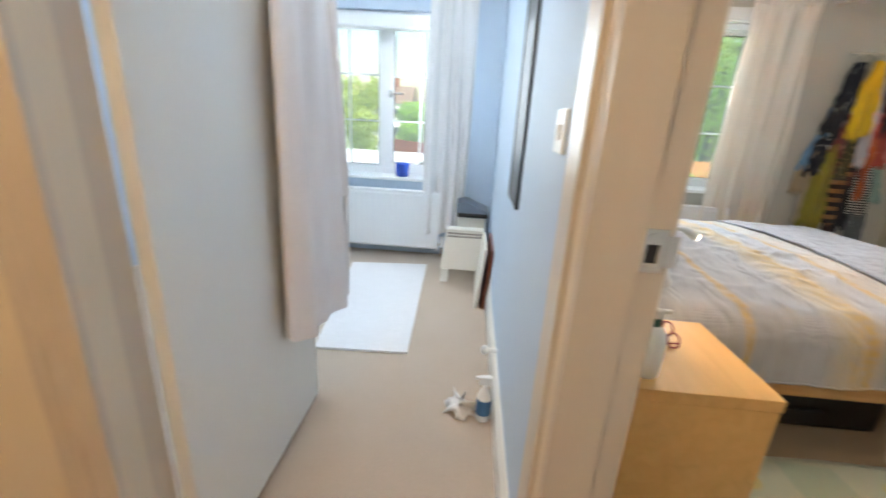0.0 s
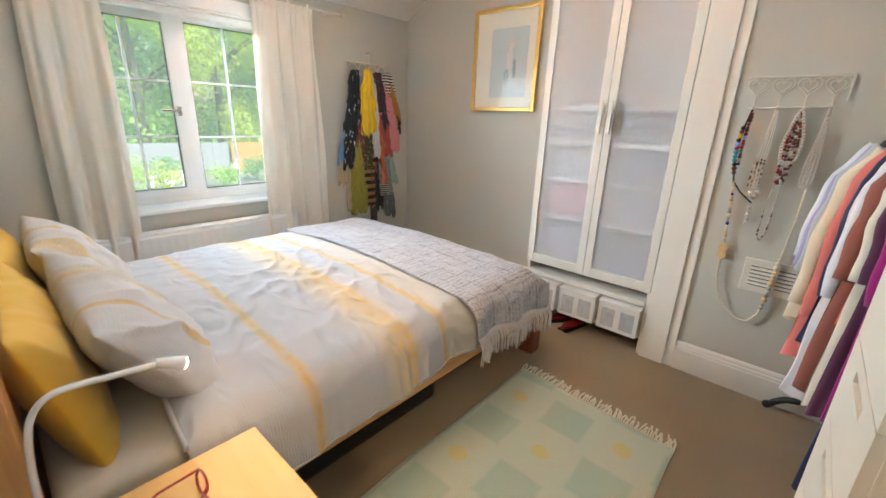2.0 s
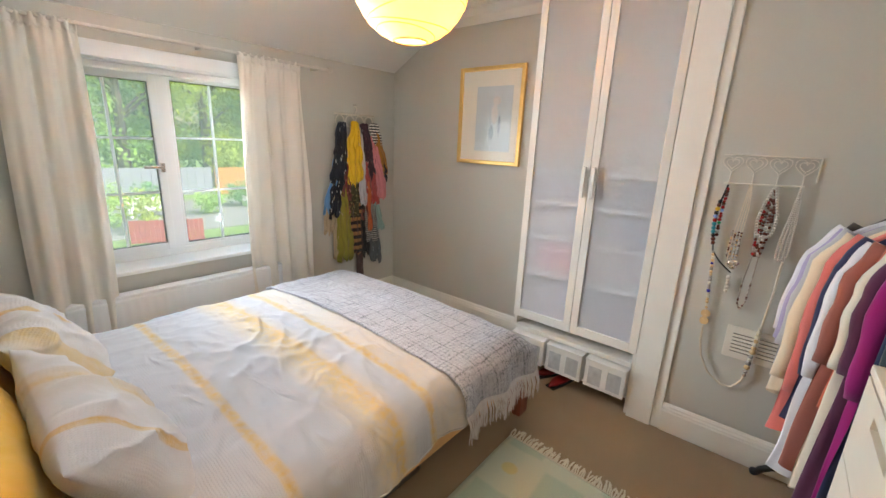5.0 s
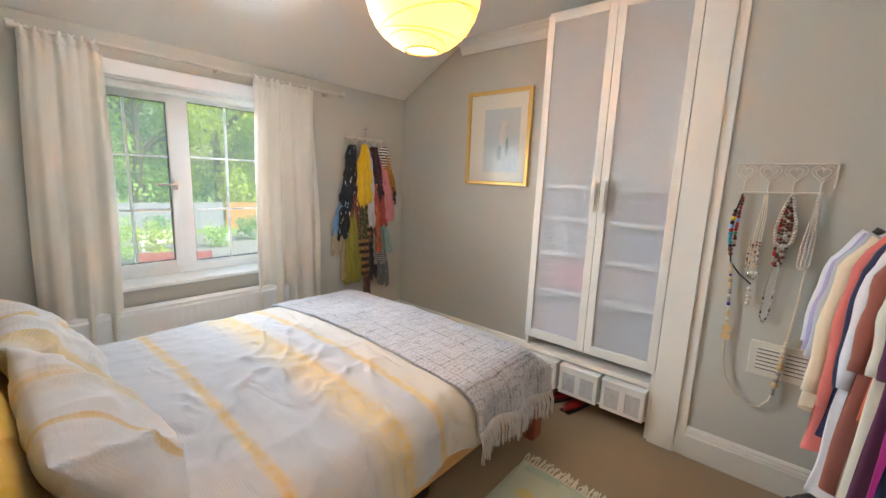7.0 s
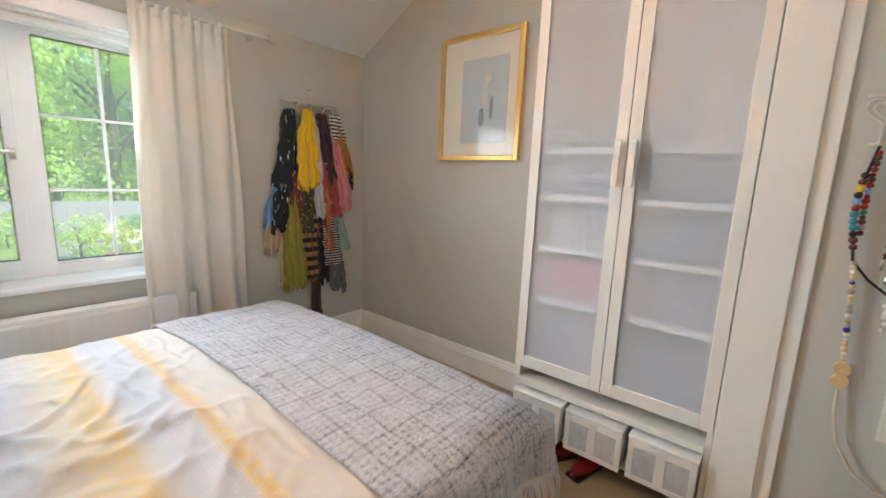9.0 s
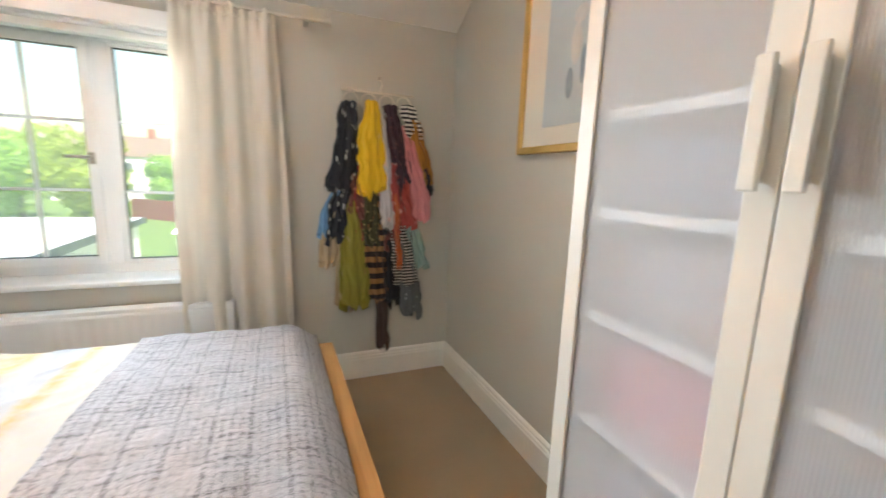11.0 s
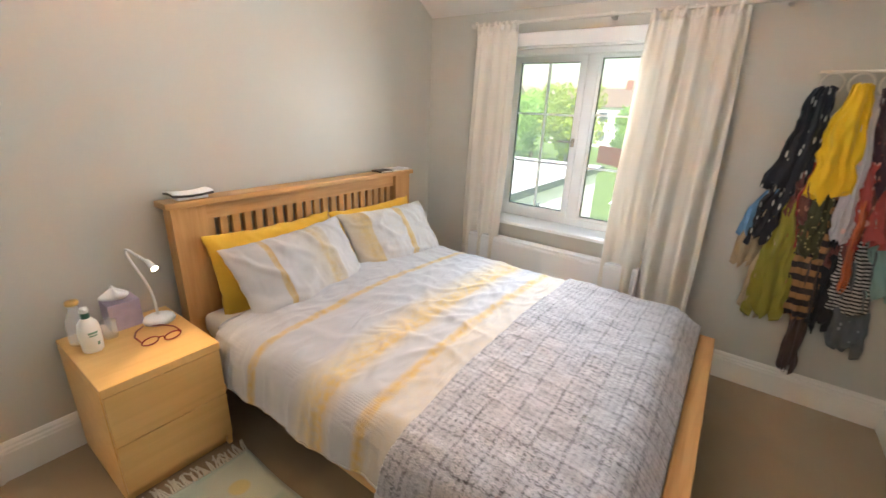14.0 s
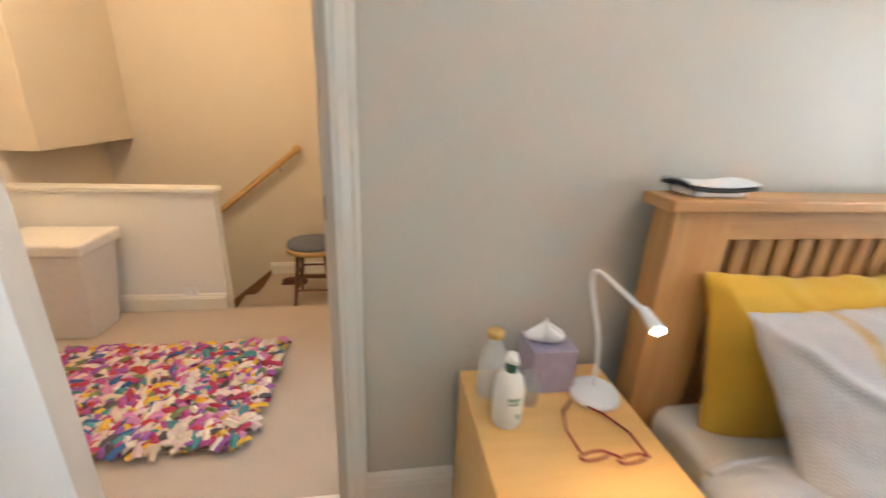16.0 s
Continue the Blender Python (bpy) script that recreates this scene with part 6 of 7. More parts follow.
M_SPOT = material("lit_led_lens", (1, 0.9, 0.75), 0.4, vary=0, emit=((1.0, 0.80, 0.52), 22))
part("lens", bm_cyl(hp0 + hdv * 0.037, hp0 + hdv * 0.043, 0.0115, n=20), M_SPOT, head, "lit lens")
lamp("desk_lamp_spot", "SPOT", look(hp0 + hdv * 0.07, hp0 + hdv * 1.0 + Vector((0.1, 0, -0.5))), 1.4, (1.0, 0.62, 0.30), 0.02, spot=130)

M_LILAC = material("lilac_card", (0.42, 0.36, 0.46), 0.7, vary=0.2, scale=30)
tb = thing("tissue_box", (0.085, 1.225, NZ), "lilac cube tissue box on the nightstand", "tissue box")
part("box", bm_box(0.030, 1.165, NZ, 0.140, 1.283, NZ + 0.125, 0.003), M_LILAC, tb)


def tissue(u, v):
    a = u * math.tau
    r = (0.012 + 0.030 * math.sin(math.pi * min(1, v * 1.2)) ** 1.2) * (1 + 0.30 * math.sin(3 * a) + 0.15 * math.sin(5 * a + 1)) * (1 - 0.75 * v ** 2)
    return (0.085 + r * math.cos(a) * 0.7 + 0.006 * v, 1.222 + r * 1.35 * math.sin(a) - 0.015 * v, NZ + 0.122 + 0.078 * v - 0.02 * v * math.sin(2 * a) ** 2)


part("tissue", bm_grid(tissue, 36, 14, True), M_PVC, tb, "pulled-up white tissue", True)
M_BOTTLE = material("milk_white_plastic", (0.80, 0.80, 0.76), 0.35, vary=0.02)
M_PUMP = material("dark_green_plastic", (0.02, 0.09, 0.06), 0.4, vary=0.05)
M_LABEL = material("sage_green_print", (0.20, 0.34, 0.24), 0.6, vary=0.1)
lb = thing("lotion_bottle", (0.225, 1.075, NZ), "white lotion bottle with a green pump on the nightstand", "bottle")
prof = [(0, 0), (0.031, 0), (0.034, 0.006), (0.036, 0.05), (0.036, 0.095), (0.031, 0.122), (0.020, 0.138), (0.013, 0.143), (0.0, 0.143)]
part("body", bm_lathe(prof, (0.225, 1.075, NZ), 28), M_BOTTLE, lb, smooth=True)
part("collar", bm_cyl((0.225, 1.075, NZ + 0.143), (0.225, 1.075, NZ + 0.166), 0.014, n=18), M_PUMP, lb, "dark green collar")
pm = bm_lathe([(0, 0), (0.013, 0), (0.015, 0.008), (0.012, 0.020), (0.0, 0.026)], (0.225, 1.075, NZ + 0.166), 18)
bm_box(0.225, 1.069, NZ + 0.178, 0.258, 1.081, NZ + 0.188, 0.003, pm)
part("pump", pm, M_BOTTLE, lb)


def on_bottle(z0, z1, a0, a1, r=0.0364):
    return bm_grid(lambda u, v: (0.225 + r * math.cos(a0 + (a1 - a0) * u), 1.075 + r * math.sin(a0 + (a1 - a0) * u), NZ + z0 + (z1 - z0) * v), 10, 1)


part("label_bar", thickened(on_bottle(0.082, 0.091, -0.35, 0.55), 0.0006), M_LABEL, lb, "green printed bar")
part("label_bar", thickened(on_bottle(0.072, 0.078, -0.30, 0.45), 0.0006), M_LABEL, lb, "green printed bar")
part("label_mark", thickened(on_bottle(0.032, 0.046, 0.30, 0.55), 0.0006), M_LABEL, lb, "small green printed mark")
M_CLEARGLASS = material("clear_glass", (0.97, 0.98, 0.98), 0.03, vary=0, trans=1.0)
cn, ck = M_CLEARGLASS.node_tree.nodes, M_CLEARGLASS.node_tree.links
cn["Principled BSDF"].inputs["Transmission Weight"].default_value = 0.0
cmix = cn.new("ShaderNodeMixShader")
cmix.inputs[0].default_value = 0.20
ck.new(cn.new("ShaderNodeBsdfTransparent").outputs[0], cmix.inputs[1])
ck.new(cn["Principled BSDF"].outputs[0], cmix.inputs[2])
ck.new(cmix.outputs[0], cn["Material Output"].inputs[0])
cf = thing("carafe", (0.124, 1.064, NZ), "clear glass water carafe with a brass lid on the nightstand", "carafe")
ob = part("glass", bm_lathe([(0, 0.001), (0.038, 0.001), (0.040, 0.01), (0.040, 0.09), (0.030, 0.125), (0.019, 0.145), (0.019, 0.170), (0.017, 0.170), (0.017, 0.145), (0.028, 0.124), (0.037, 0.09), (0.037, 0.012), (0, 0.010)], (0.124, 1.064, NZ), 28), M_CLEARGLASS, cf, smooth=True)
ob.visible_shadow = False
part("lid", bm_lathe([(0, 0.170), (0.021, 0.170), (0.023, 0.174), (0.023, 0.184), (0.020, 0.188), (0, 0.189)], (0.124, 1.064, NZ), 24), M_GOLD, cf, "brass lid", True)
tg = thing("tumbler", (0.165, 1.150, NZ), "small clear glass tumbler on the nightstand", "glass")
ob = part("glass", bm_lathe([(0, 0.001), (0.026, 0.001), (0.030, 0.075), (0.028, 0.075), (0.024, 0.006), (0, 0.006)], (0.165, 1.150, NZ), 24), M_CLEARGLASS, tg, smooth=True)
ob.visible_shadow = False
M_REDPL = material("dark_red_acetate", (0.30, 0.015, 0.015), 0.3, vary=0.1, scale=30)
eg = thing("eyeglasses", (0.37, 1.27, NZ), "red framed eyeglasses lying open on the nightstand", "eyeglasses")
for cx, cy in ((0.366, 1.226), (0.382, 1.303)):
    part("rim", bm_tube([(cx + 0.006 * math.sin(a), cy + 0.031 * math.cos(a), NZ + 0.022 + 0.019 * math.sin(a)) for a in [math.tau * q / 28 for q in range(28)]], 0.0029, 6, closed=True), M_REDPL, eg, smooth=True)
part("bridge", bm_tube([(0.369, 1.256, NZ + 0.028), (0.378, 1.265, NZ + 0.032), (0.381, 1.273, NZ + 0.028)], 0.0028, 6), M_REDPL, eg)
part("temple", bm_tube([(0.362, 1.195, NZ + 0.03), (0.29, 1.196, NZ + 0.022), (0.22, 1.222, NZ + 0.012), (0.178, 1.262, NZ + 0.004)], 0.0028, 6), M_REDPL, eg, smooth=True)
part("temple", bm_tube([(0.388, 1.334, NZ + 0.03), (0.31, 1.338, NZ + 0.022), (0.24, 1.316, NZ + 0.012), (0.190, 1.283, NZ + 0.004)], 0.0028, 6), M_REDPL, eg, smooth=True)

# ---- bedroom door leaf, strike plate ----
M_DOOR = material("white_painted_door", (0.80, 0.80, 0.78), 0.38, vary=0.02, scale=4)


def door_leaf(name, hinge, angle, width, label, side=1):
    d = thing(name, (hinge[0], hinge[1], 0), label, "door", kind="structure")
    d.rotation_euler = (0, 0, radians(angle))
    part("leaf", bm_box(0.0, -0.0175, 0.012, width, 0.0175, 1.985, 0.002), M_DOOR, d, local=True)
    for s in (-1, 1):
        h = bm_cyl((width - 0.06, s * 0.017, 1.0), (width - 0.06, s * 0.026, 1.0), 0.026, n=20)
        bm_tube([(width - 0.06, s * 0.02, 1.0), (width - 0.06, s * 0.055, 1.0), (width - 0.08, s * 0.06, 1.0), (width - 0.17, s * 0.058, 1.0)], 0.009, 8, h)
        part("door_handle", h, M_CHROME, d, "steel lever handle", True, True)
    return d


door_leaf("door_1", (0.015, -0.068), -2.0, 0.735, "white flush bedroom door standing open")
door_leaf("door_2", (-0.880, 0.785), 90, 0.745, "white flush door of the blue room standing open")
sp = thing("strike_plate", (-0.01, 0.655, 1.0), "worn steel strike plate on the door lining", "strike plate")
f = bm_box(-0.0355, 0.6525, 0.981, -0.002, 0.6549, 0.995)
bm_box(-0.0355, 0.6525, 1.022, -0.002, 0.6549, 1.044, bm=f)
bm_box(-0.0355, 0.6525, 0.995, -0.028, 0.6549, 1.022, bm=f)
bm_box(-0.010, 0.6525, 0.995, -0.002, 0.6549, 1.022, bm=f)
bm_box(-0.002, 0.6525, 0.990, 0.014, 0.6549, 1.035, 0.001, f)
part("plate", f, M_CHROME, sp)
# A thin black sheet gives the plate's opening its shade.
part("mortise", bm_box(-0.032, 0.6543, 0.995, -0.012, 0.6549, 1.022), M_BLACK, sp, "black sheet for the shade of the keep hole")
for z in (0.988, 1.034):
    part("screw", bm_cyl((-0.022, 0.6515, z), (-0.022, 0.6527, z), 0.004, n=10), M_CHROME, sp)

# ---- landing ----
setting("stair_bulkhead", bm_box(-2.47, -1.25, 0.93, -1.565, -1.05, CEIL), M_LANDING, "cream bulkhead above the stairs", category="wall")
hr = thing("handrail", (-2.4, -0.5, 0.3), "pale wooden handrail rising along the stair wall", "handrail")
M_PINE = wood("pale_pine", (0.62, 0.40, 0.16), (0.52, 0.31, 0.11), "Y")
part("rail", bm_cyl((-2.40, -1.20, -0.18), (-2.40, 0.12, 0.875), 0.024, n=16), M_PINE, hr, smooth=True)
part("end_cap", bm_ball((-2.405, 0.13, 0.885), 0.036, 0.8, 1, 1, 16), M_PINE, hr, smooth=True)
for t in (0.15, 0.9):
    p = Vector((-2.40, -1.20, -0.18)).lerp(Vector((-2.40, 0.12, 0.875)), t)
    part("bracket", bm_tube([p + Vector((0, 0, -0.02)), p + Vector((-0.03, 0, -0.06)), p + Vector((-0.07, 0, -0.06))], 0.006, 8), M_CHROME, hr)
for k in range(9):
    setting("stair_step", bm_box(-2.47, -0.17 - 0.235 * (k + 1), -0.60 - 0.19 * (k + 1), -1.56, -0.17 - 0.235 * k, -0.19 * (k + 2), 0.008), M_CARPET2, "beige carpeted stair tread", category="step")
setting("stair_string", bm_prism([(-0.17, -0.25), (-0.17, -0.15), (-1.05, -0.87), (-1.05, -0.97)], "x", -2.47, -2.452), wood("brown_stringer", (0.30, 0.15, 0.07), (0.22, 0.10, 0.045), "Y"), "brown stained stair string", category="trim")
M_DARKWOOD = wood("dark_stained_beech", (0.20, 0.085, 0.035), (0.13, 0.05, 0.02), "Z")
st = thing("stool", (-2.0, 0.22, -0.19), "round wooden stool with a grey blue padded seat", "stool")
SC = (-1.96, 0.28)
part("seat", bm_lathe([(0, 0.43), (0.17, 0.43), (0.185, 0.445), (0.18, 0.465), (0.12, 0.48), (0, 0.485)], (SC[0], SC[1], -0.19), 32), material("grey_blue_fabric", (0.16, 0.17, 0.21), 0.9, vary=0.12, scale=20, grain=0.3), st, "padded grey blue seat", True)
part("seat_rim", bm_lathe([(0.155, 0.405), (0.19, 0.405), (0.192, 0.44), (0.155, 0.44), (0.155, 0.405)], (SC[0], SC[1], -0.19), 32), M_PINE, st, "pale bentwood rim", True)
feet = []
for k in range(4):
    a = radians(45 + 90 * k)
    top, foot = Vector((SC[0] + 0.13 * math.cos(a), SC[1] + 0.13 * math.sin(a), 0.22)), Vector((SC[0] + 0.185 * math.cos(a), SC[1] + 0.185 * math.sin(a), -0.19))
    feet.append((top, foot))
    part("leg", bm_cyl(foot, top, 0.013, 0.016, 12), M_DARKWOOD, st, smooth=True)
for k in range(4):
    for f in (0.3, 0.58):
        part("stretcher", bm_cyl(feet[k][1].lerp(feet[k][0], f), feet[(k + 1) % 4][1].lerp(feet[(k + 1) % 4][0], f), 0.008, n=10), M_DARKWOOD, st, smooth=True)
M_SHOE = material("brown_suede", (0.13, 0.045, 0.03), 0.8, vary=0.15, scale=20)
shs = thing("slipper", (-2.25, 0.05, -0.19), "dark brown slipper on the lower landing", "slipper")
part("upper", bm_ball((-2.26, 0.06, -0.165), 0.045, 1.0, 2.2, 0.55, 14), M_SHOE, shs, smooth=True)
part("sole", bm_box(-2.30, -0.04, -0.19, -2.22, 0.16, -0.178, 0.004), M_SHOE, shs)

M_BIN = material("white_woven_lloyd_loom", (0.82, 0.78, 0.72), 0.6, vary=0.05, scale=20, grain=0.4, grain_scale=160)
bn = thing("laundry_bin", (-1.29, -0.90, 0), "white woven laundry bin with a lid on the landing", "laundry bin")
def bin_point(u, v):
    k = [(-1, -1), (1, -1), (1, 1), (-1, 1)]
    i = int(u * 4) % 4
    f = u * 4 - int(u * 4)
    p, q = k[i], k[(i + 1) % 4]
    sx, sy = p[0] + (q[0] - p[0]) * f, p[1] + (q[1] - p[1]) * f
    rr = 1 - 0.06 * (abs(sx * sy) ** 6)
    w, d = 0.115 + 0.045 * v, 0.165 + 0.055 * v
    return (-1.275 + sx * w * rr, -0.90 + sy * d * rr, 0.002 + 0.475 * v)


body = bm_grid(bin_point, 48, 10, True)
bmesh.ops.contextual_create(body, geom=[e for e in body.edges if e.is_boundary and e.verts[0].co.z < 0.01])
part("body", body, M_BIN, bn, smooth=False)
part("lid", bm_box(-1.445, -1.13, 0.478, -1.105, -0.665, 0.545, 0.018, seg=3), M_BIN, bn, "white woven lid", True)
sk = thing("socket_outlet", (-1.47, -0.4, 0.08), "white plastic wall socket", "socket")
part("plate", bm_box(-1.470, -0.42, 0.06, -1.462, -0.335, 0.145, 0.003), M_PVC, sk)
part("rocker", bm_box(-1.463, -0.385, 0.10, -1.458, -0.370, 0.125, 0.001), M_PVC, sk)

# rag rug of knotted cloth strips
rr_ = random.Random(21)
rag = thing("rag_rug", (-0.66, -0.24, 0), "shaggy rag rug of many bright fabric strips", "rug")
part("backing", bm_box(-1.0, -0.75, 0.0, -0.31, 0.25, 0.012, 0.004), material("jute_backing", (0.35, 0.25, 0.17), 0.95, vary=0.2, scale=30), rag)
RAGS = [(0.48, 0.05, 0.06), (0.42, 0.08, 0.26), (0.70, 0.60, 0.48), (0.66, 0.60, 0.56), (0.30, 0.10, 0.36), (0.70, 0.42, 0.05), (0.05, 0.12, 0.30), (0.08, 0.26, 0.28), (0.55, 0.22, 0.40), (0.62, 0.48, 0.36), (0.40, 0.04, 0.10), (0.20, 0.24, 0.10), (0.68, 0.50, 0.50), (0.10, 0.08, 0.09)]
M_RAG = [material("rag_strip", c, 0.9, vary=0.15, scale=20, grain=0.2) for c in RAGS]
bms = [bmesh.new() for _ in RAGS]
single = 0
for i in range(1700):
    px, py = rr_.uniform(-1.01, -0.30), rr_.uniform(-0.78, 0.27)
    a, ln, wd = rr_.uniform(0, math.tau), rr_.uniform(0.045, 0.095), rr_.uniform(0.011, 0.024)
    ca, sa = math.cos(a), math.sin(a)
    pick = rr_.choice((0, 1, 2, 2, 2, 3, 4, 4, 5, 5, 6, 7, 8, 8, 9, 10, 10, 11, 12, 12, 13))
    alone = single < 290 and i % 3 == 0 and py > -0.35
    b = bmesh.new() if alone else bms[pick]
    z0 = 0.012 + rr_.uniform(0, 0.018) + (0.005 if alone else 0)
    top, low = [], []
    for q in range(4):
        t = q / 3
        cx, cy = px + ca * ln * (t - 0.5), py + sa * ln * (t - 0.5)
        z = z0 + 0.020 * math.sin(math.pi * (0.15 + 0.7 * t)) + rr_.uniform(-0.003, 0.003)
        tw = wd * (1 - 0.35 * t)
        for rows, dz in ((top, 0.0), (low, -0.0025)):
            rows.append([b.verts.new((cx - sa * tw, cy + ca * tw, z - 0.004 + dz)), b.verts.new((cx, cy, z + 0.004 + dz)), b.verts.new((cx + sa * tw, cy - ca * tw, z - 0.004 + dz))])
    for q in range(3):
        for k in range(2):
            b.faces.new((top[q][k], top[q][k + 1], top[q + 1][k + 1], top[q + 1][k]))
            b.faces.new((low[q][k + 1], low[q][k], low[q + 1][k], low[q + 1][k + 1]))
        for k in (0, 2):
            b.faces.new((top[q][k], top[q + 1][k], low[q + 1][k], low[q][k]))
    if alone:
        single += 1
        part("rag_strip", b, M_RAG[pick], rag)
for b, m in zip(bms, M_RAG):
    tagged(part("pile", b, m, rag), kind="stuff")

# ---- blue room ----
M_WHITECURT = material("white_voile_curtain", (0.82, 0.81, 0.81), 0.9, vary=0.04, scale=6, grain=0.2, grain_scale=500)
curtain("curtain", -0.66, -0.31, -0.66, -0.33, 0.22, 2.06, 3.44, 4, M_WHITECURT, "white voile curtain beside the blue room window", 6.6, 0.03)
curtain("curtain", -1.78, -1.42, -1.78, -1.42, 0.22, 2.06, 3.44, 4, M_WHITECURT, "white voile curtain beside the blue room window", 8.8, 0.03)
pr = thing("curtain_rail", (-1.05, 3.44, 2.07), "white curtain rail of the blue room", "curtain rail")
part("rail", bm_box(-1.80, 3.43, 2.06, -0.29, 3.45, 2.08, 0.005), M_PVC, pr)
for bx in (-1.7, -0.4):
    part("bracket", bm_box(bx - 0.01, 3.45, 2.055, bx + 0.01, 3.54, 2.085), M_PVC, pr)
M_WRUG = material("white_ribbed_cotton", (0.78, 0.77, 0.78), 0.95, vary=0.06, scale=9, stretch=(1, 6, 1), grain=0.6, grain_scale=70)
wrg = thing("rug", (-0.83, 2.55, 0), "white ribbed cotton rug on the beige carpet", "rug")
part("weave", bm_prism([(-1.013, 1.88), (-0.535, 1.905), (-0.585, 3.22), (-1.18, 3.14)], "z", 0.0, 0.012), M_WRUG, wrg)
pot = thing("plant_pot", (-0.87, 3.62, 0.662), "cobalt blue glazed pot on the window sill", "pot")
part("pot", bm_lathe([(0, 0), (0.050, 0), (0.058, 0.02), (0.062, 0.10), (0.066, 0.105), (0.066, 0.112), (0.055, 0.112), (0.05, 0.02), (0, 0.018)], (-0.87, 3.60, 0.662), 28), material("cobalt_glaze", (0.02, 0.07, 0.42), 0.2, vary=0.1), pot, smooth=True)
M_HEAT = material("cream_metal_heater", (0.80, 0.77, 0.70), 0.4, vary=0.03)
ht = thing("convector_heater", (-0.28, 2.95, 0), "cream electric convector heater on the carpet", "heater")
part("casing", bm_prism([(-0.455, 0.095), (-0.425, 0.40), (-0.155, 0.40), (-0.125, 0.095)], "y", 2.93, 3.03), M_HEAT, ht)
for fx in (-0.44, -0.18):
    part("foot", bm_prism([(fx - 0.012, 0), (fx + 0.045, 0), (fx + 0.040, 0.10), (fx - 0.005, 0.10)], "y", 2.91, 3.05), M_HEAT, ht)
# Dark strips on the casing stand in for shaded vent openings.
for r in range(2):
    for k in range(9):
        part("vent_slot", bm_box(-0.41 + k * 0.028, 2.928, 0.345 + r * 0.022, -0.393 + k * 0.028, 2.9305, 0.358 + r * 0.022), M_DARK, ht)
for k, (off, mt, lab) in enumerate(((0.0, M_MOUNT, "pale canvas leaning against the blue wall"), (0.045, M_REDWOOD, "dark framed picture leaning against the blue wall"))):
    cv = thing("leaning_picture", (-0.17 + off, 2.7, 0), lab, "picture")
    m0 = -0.195 + off
    part("board", bm_prism([(m0, 0.0), (m0 + 0.018, 0.0), (m0 + 0.055, 0.40), (m0 + 0.037, 0.40)], "y", 2.50, 2.92), mt, cv)
gb = thing("storage_crate", (-0.22, 3.3, 0), "small cream crate with things on it in the corner", "crate")
part("crate", bm_box(-0.36, 3.20, 0.0, -0.14, 3.40, 0.44, 0.006), M_HEAT, gb)
bl_ = thing("grill_lid", (-0.22, 3.28, 0.44), "dark blue grey lidded tray on the crate", "tray")
part("tray", bm_box(-0.36, 3.16, 0.44, -0.12, 3.40, 0.475, 0.008), M_BLACK, bl_)
part("lid", bm_prism([(-0.37, 0.475), (-0.12, 0.475), (-0.12, 0.49), (-0.30, 0.56), (-0.37, 0.545)], "y", 3.16, 3.40), material("slate_plastic", (0.16, 0.19, 0.24), 0.4), bl_)
tvp = thing("framed_picture", (-0.12, 1.7, 0.87), "dark picture in a black frame on the blue wall", "picture")
fm = bm_box(-0.112, 1.535, 0.87, -0.10, 1.553, 1.95, 0.002)
bm_box(-0.112, 1.832, 0.87, -0.10, 1.85, 1.95, 0.002, fm)
bm_box(-0.112, 1.553, 0.87, -0.10, 1.832, 0.888, 0.002, fm)
bm_box(-0.112, 1.553, 1.932, -0.10, 1.832, 1.95, 0.002, fm)
part("frame", fm, M_BLACK, tvp)
part("print", bm_box(-0.108, 1.553, 0.888, -0.104, 1.832, 1.932), material("dark_print", (0.03, 0.03, 0.035), 0.35, vary=0.3, scale=12), tvp, "dark printed picture")
sw = thing("light_switch", (-0.10, 0.95, 1.16), "white plastic light switch on the blue wall", "switch")
part("plate", bm_box(-0.108, 0.915, 1.115, -0.10, 1.0, 1.20, 0.003), M_PVC, sw)
part("rocker", bm_box(-0.114, 0.945, 1.140, -0.107, 0.968, 1.172, 0.002), M_PVC, sw)
ds = thing("door_stop", (-0.13, 1.72, 0.19), "white rubber door stop on the baseboard", "door stop")
part("stem", bm_cyl((-0.10, 1.72, 0.18), (-0.155, 1.72, 0.18), 0.010, n=12), M_PVC, ds)
part("buffer", bm_ball((-0.155, 1.72, 0.18), 0.022, 0.8, 1, 1, 14), M_PVC, ds, smooth=True)
sb = thing("spray_bottle", (-0.15, 1.49, 0), "white and blue spray bottle on the carpet", "bottle")
part("body", bm_lathe([(0, 0), (0.028, 0), (0.030, 0.01), (0.030, 0.11), (0.012, 0.15), (0.012, 0.165), (0, 0.165)], (-0.155, 1.49, 0), 20), M_PVC, sb, smooth=True)
part("label", bm_lathe([(0.0306, 0.03), (0.0306, 0.10)], (-0.155, 1.49, 0), 20), material("blue_print", (0.06, 0.18, 0.42), 0.5, vary=0.2, scale=40), sb, "blue printed label", True)
trg = bm_box(-0.18, 1.478, 0.165, -0.13, 1.502, 0.20, 0.005)
bm_box(-0.195, 1.484, 0.185, -0.178, 1.496, 0.197, 0.002, trg)
part("trigger", trg, M_PVC, sb)
rgc = thing("cleaning_cloth", (-0.24, 1.52, 0), "crumpled white cloth on the carpet", "cloth")


def crumple(u, v):
    a, b = 2 * u - 1, 2 * v - 1
    e = (1 - a * a) * (1 - b * b)
    return (-0.25 + 0.060 * a + 0.045 * wob(a * 1.7, b * 1.7, 2), 1.52 + 0.045 * b + 0.045 * wob(b * 1.7, a * 1.7, 5), 0.006 + 0.06 * e * (0.6 + abs(wob(a * 2.5, b * 2.5, 3))))


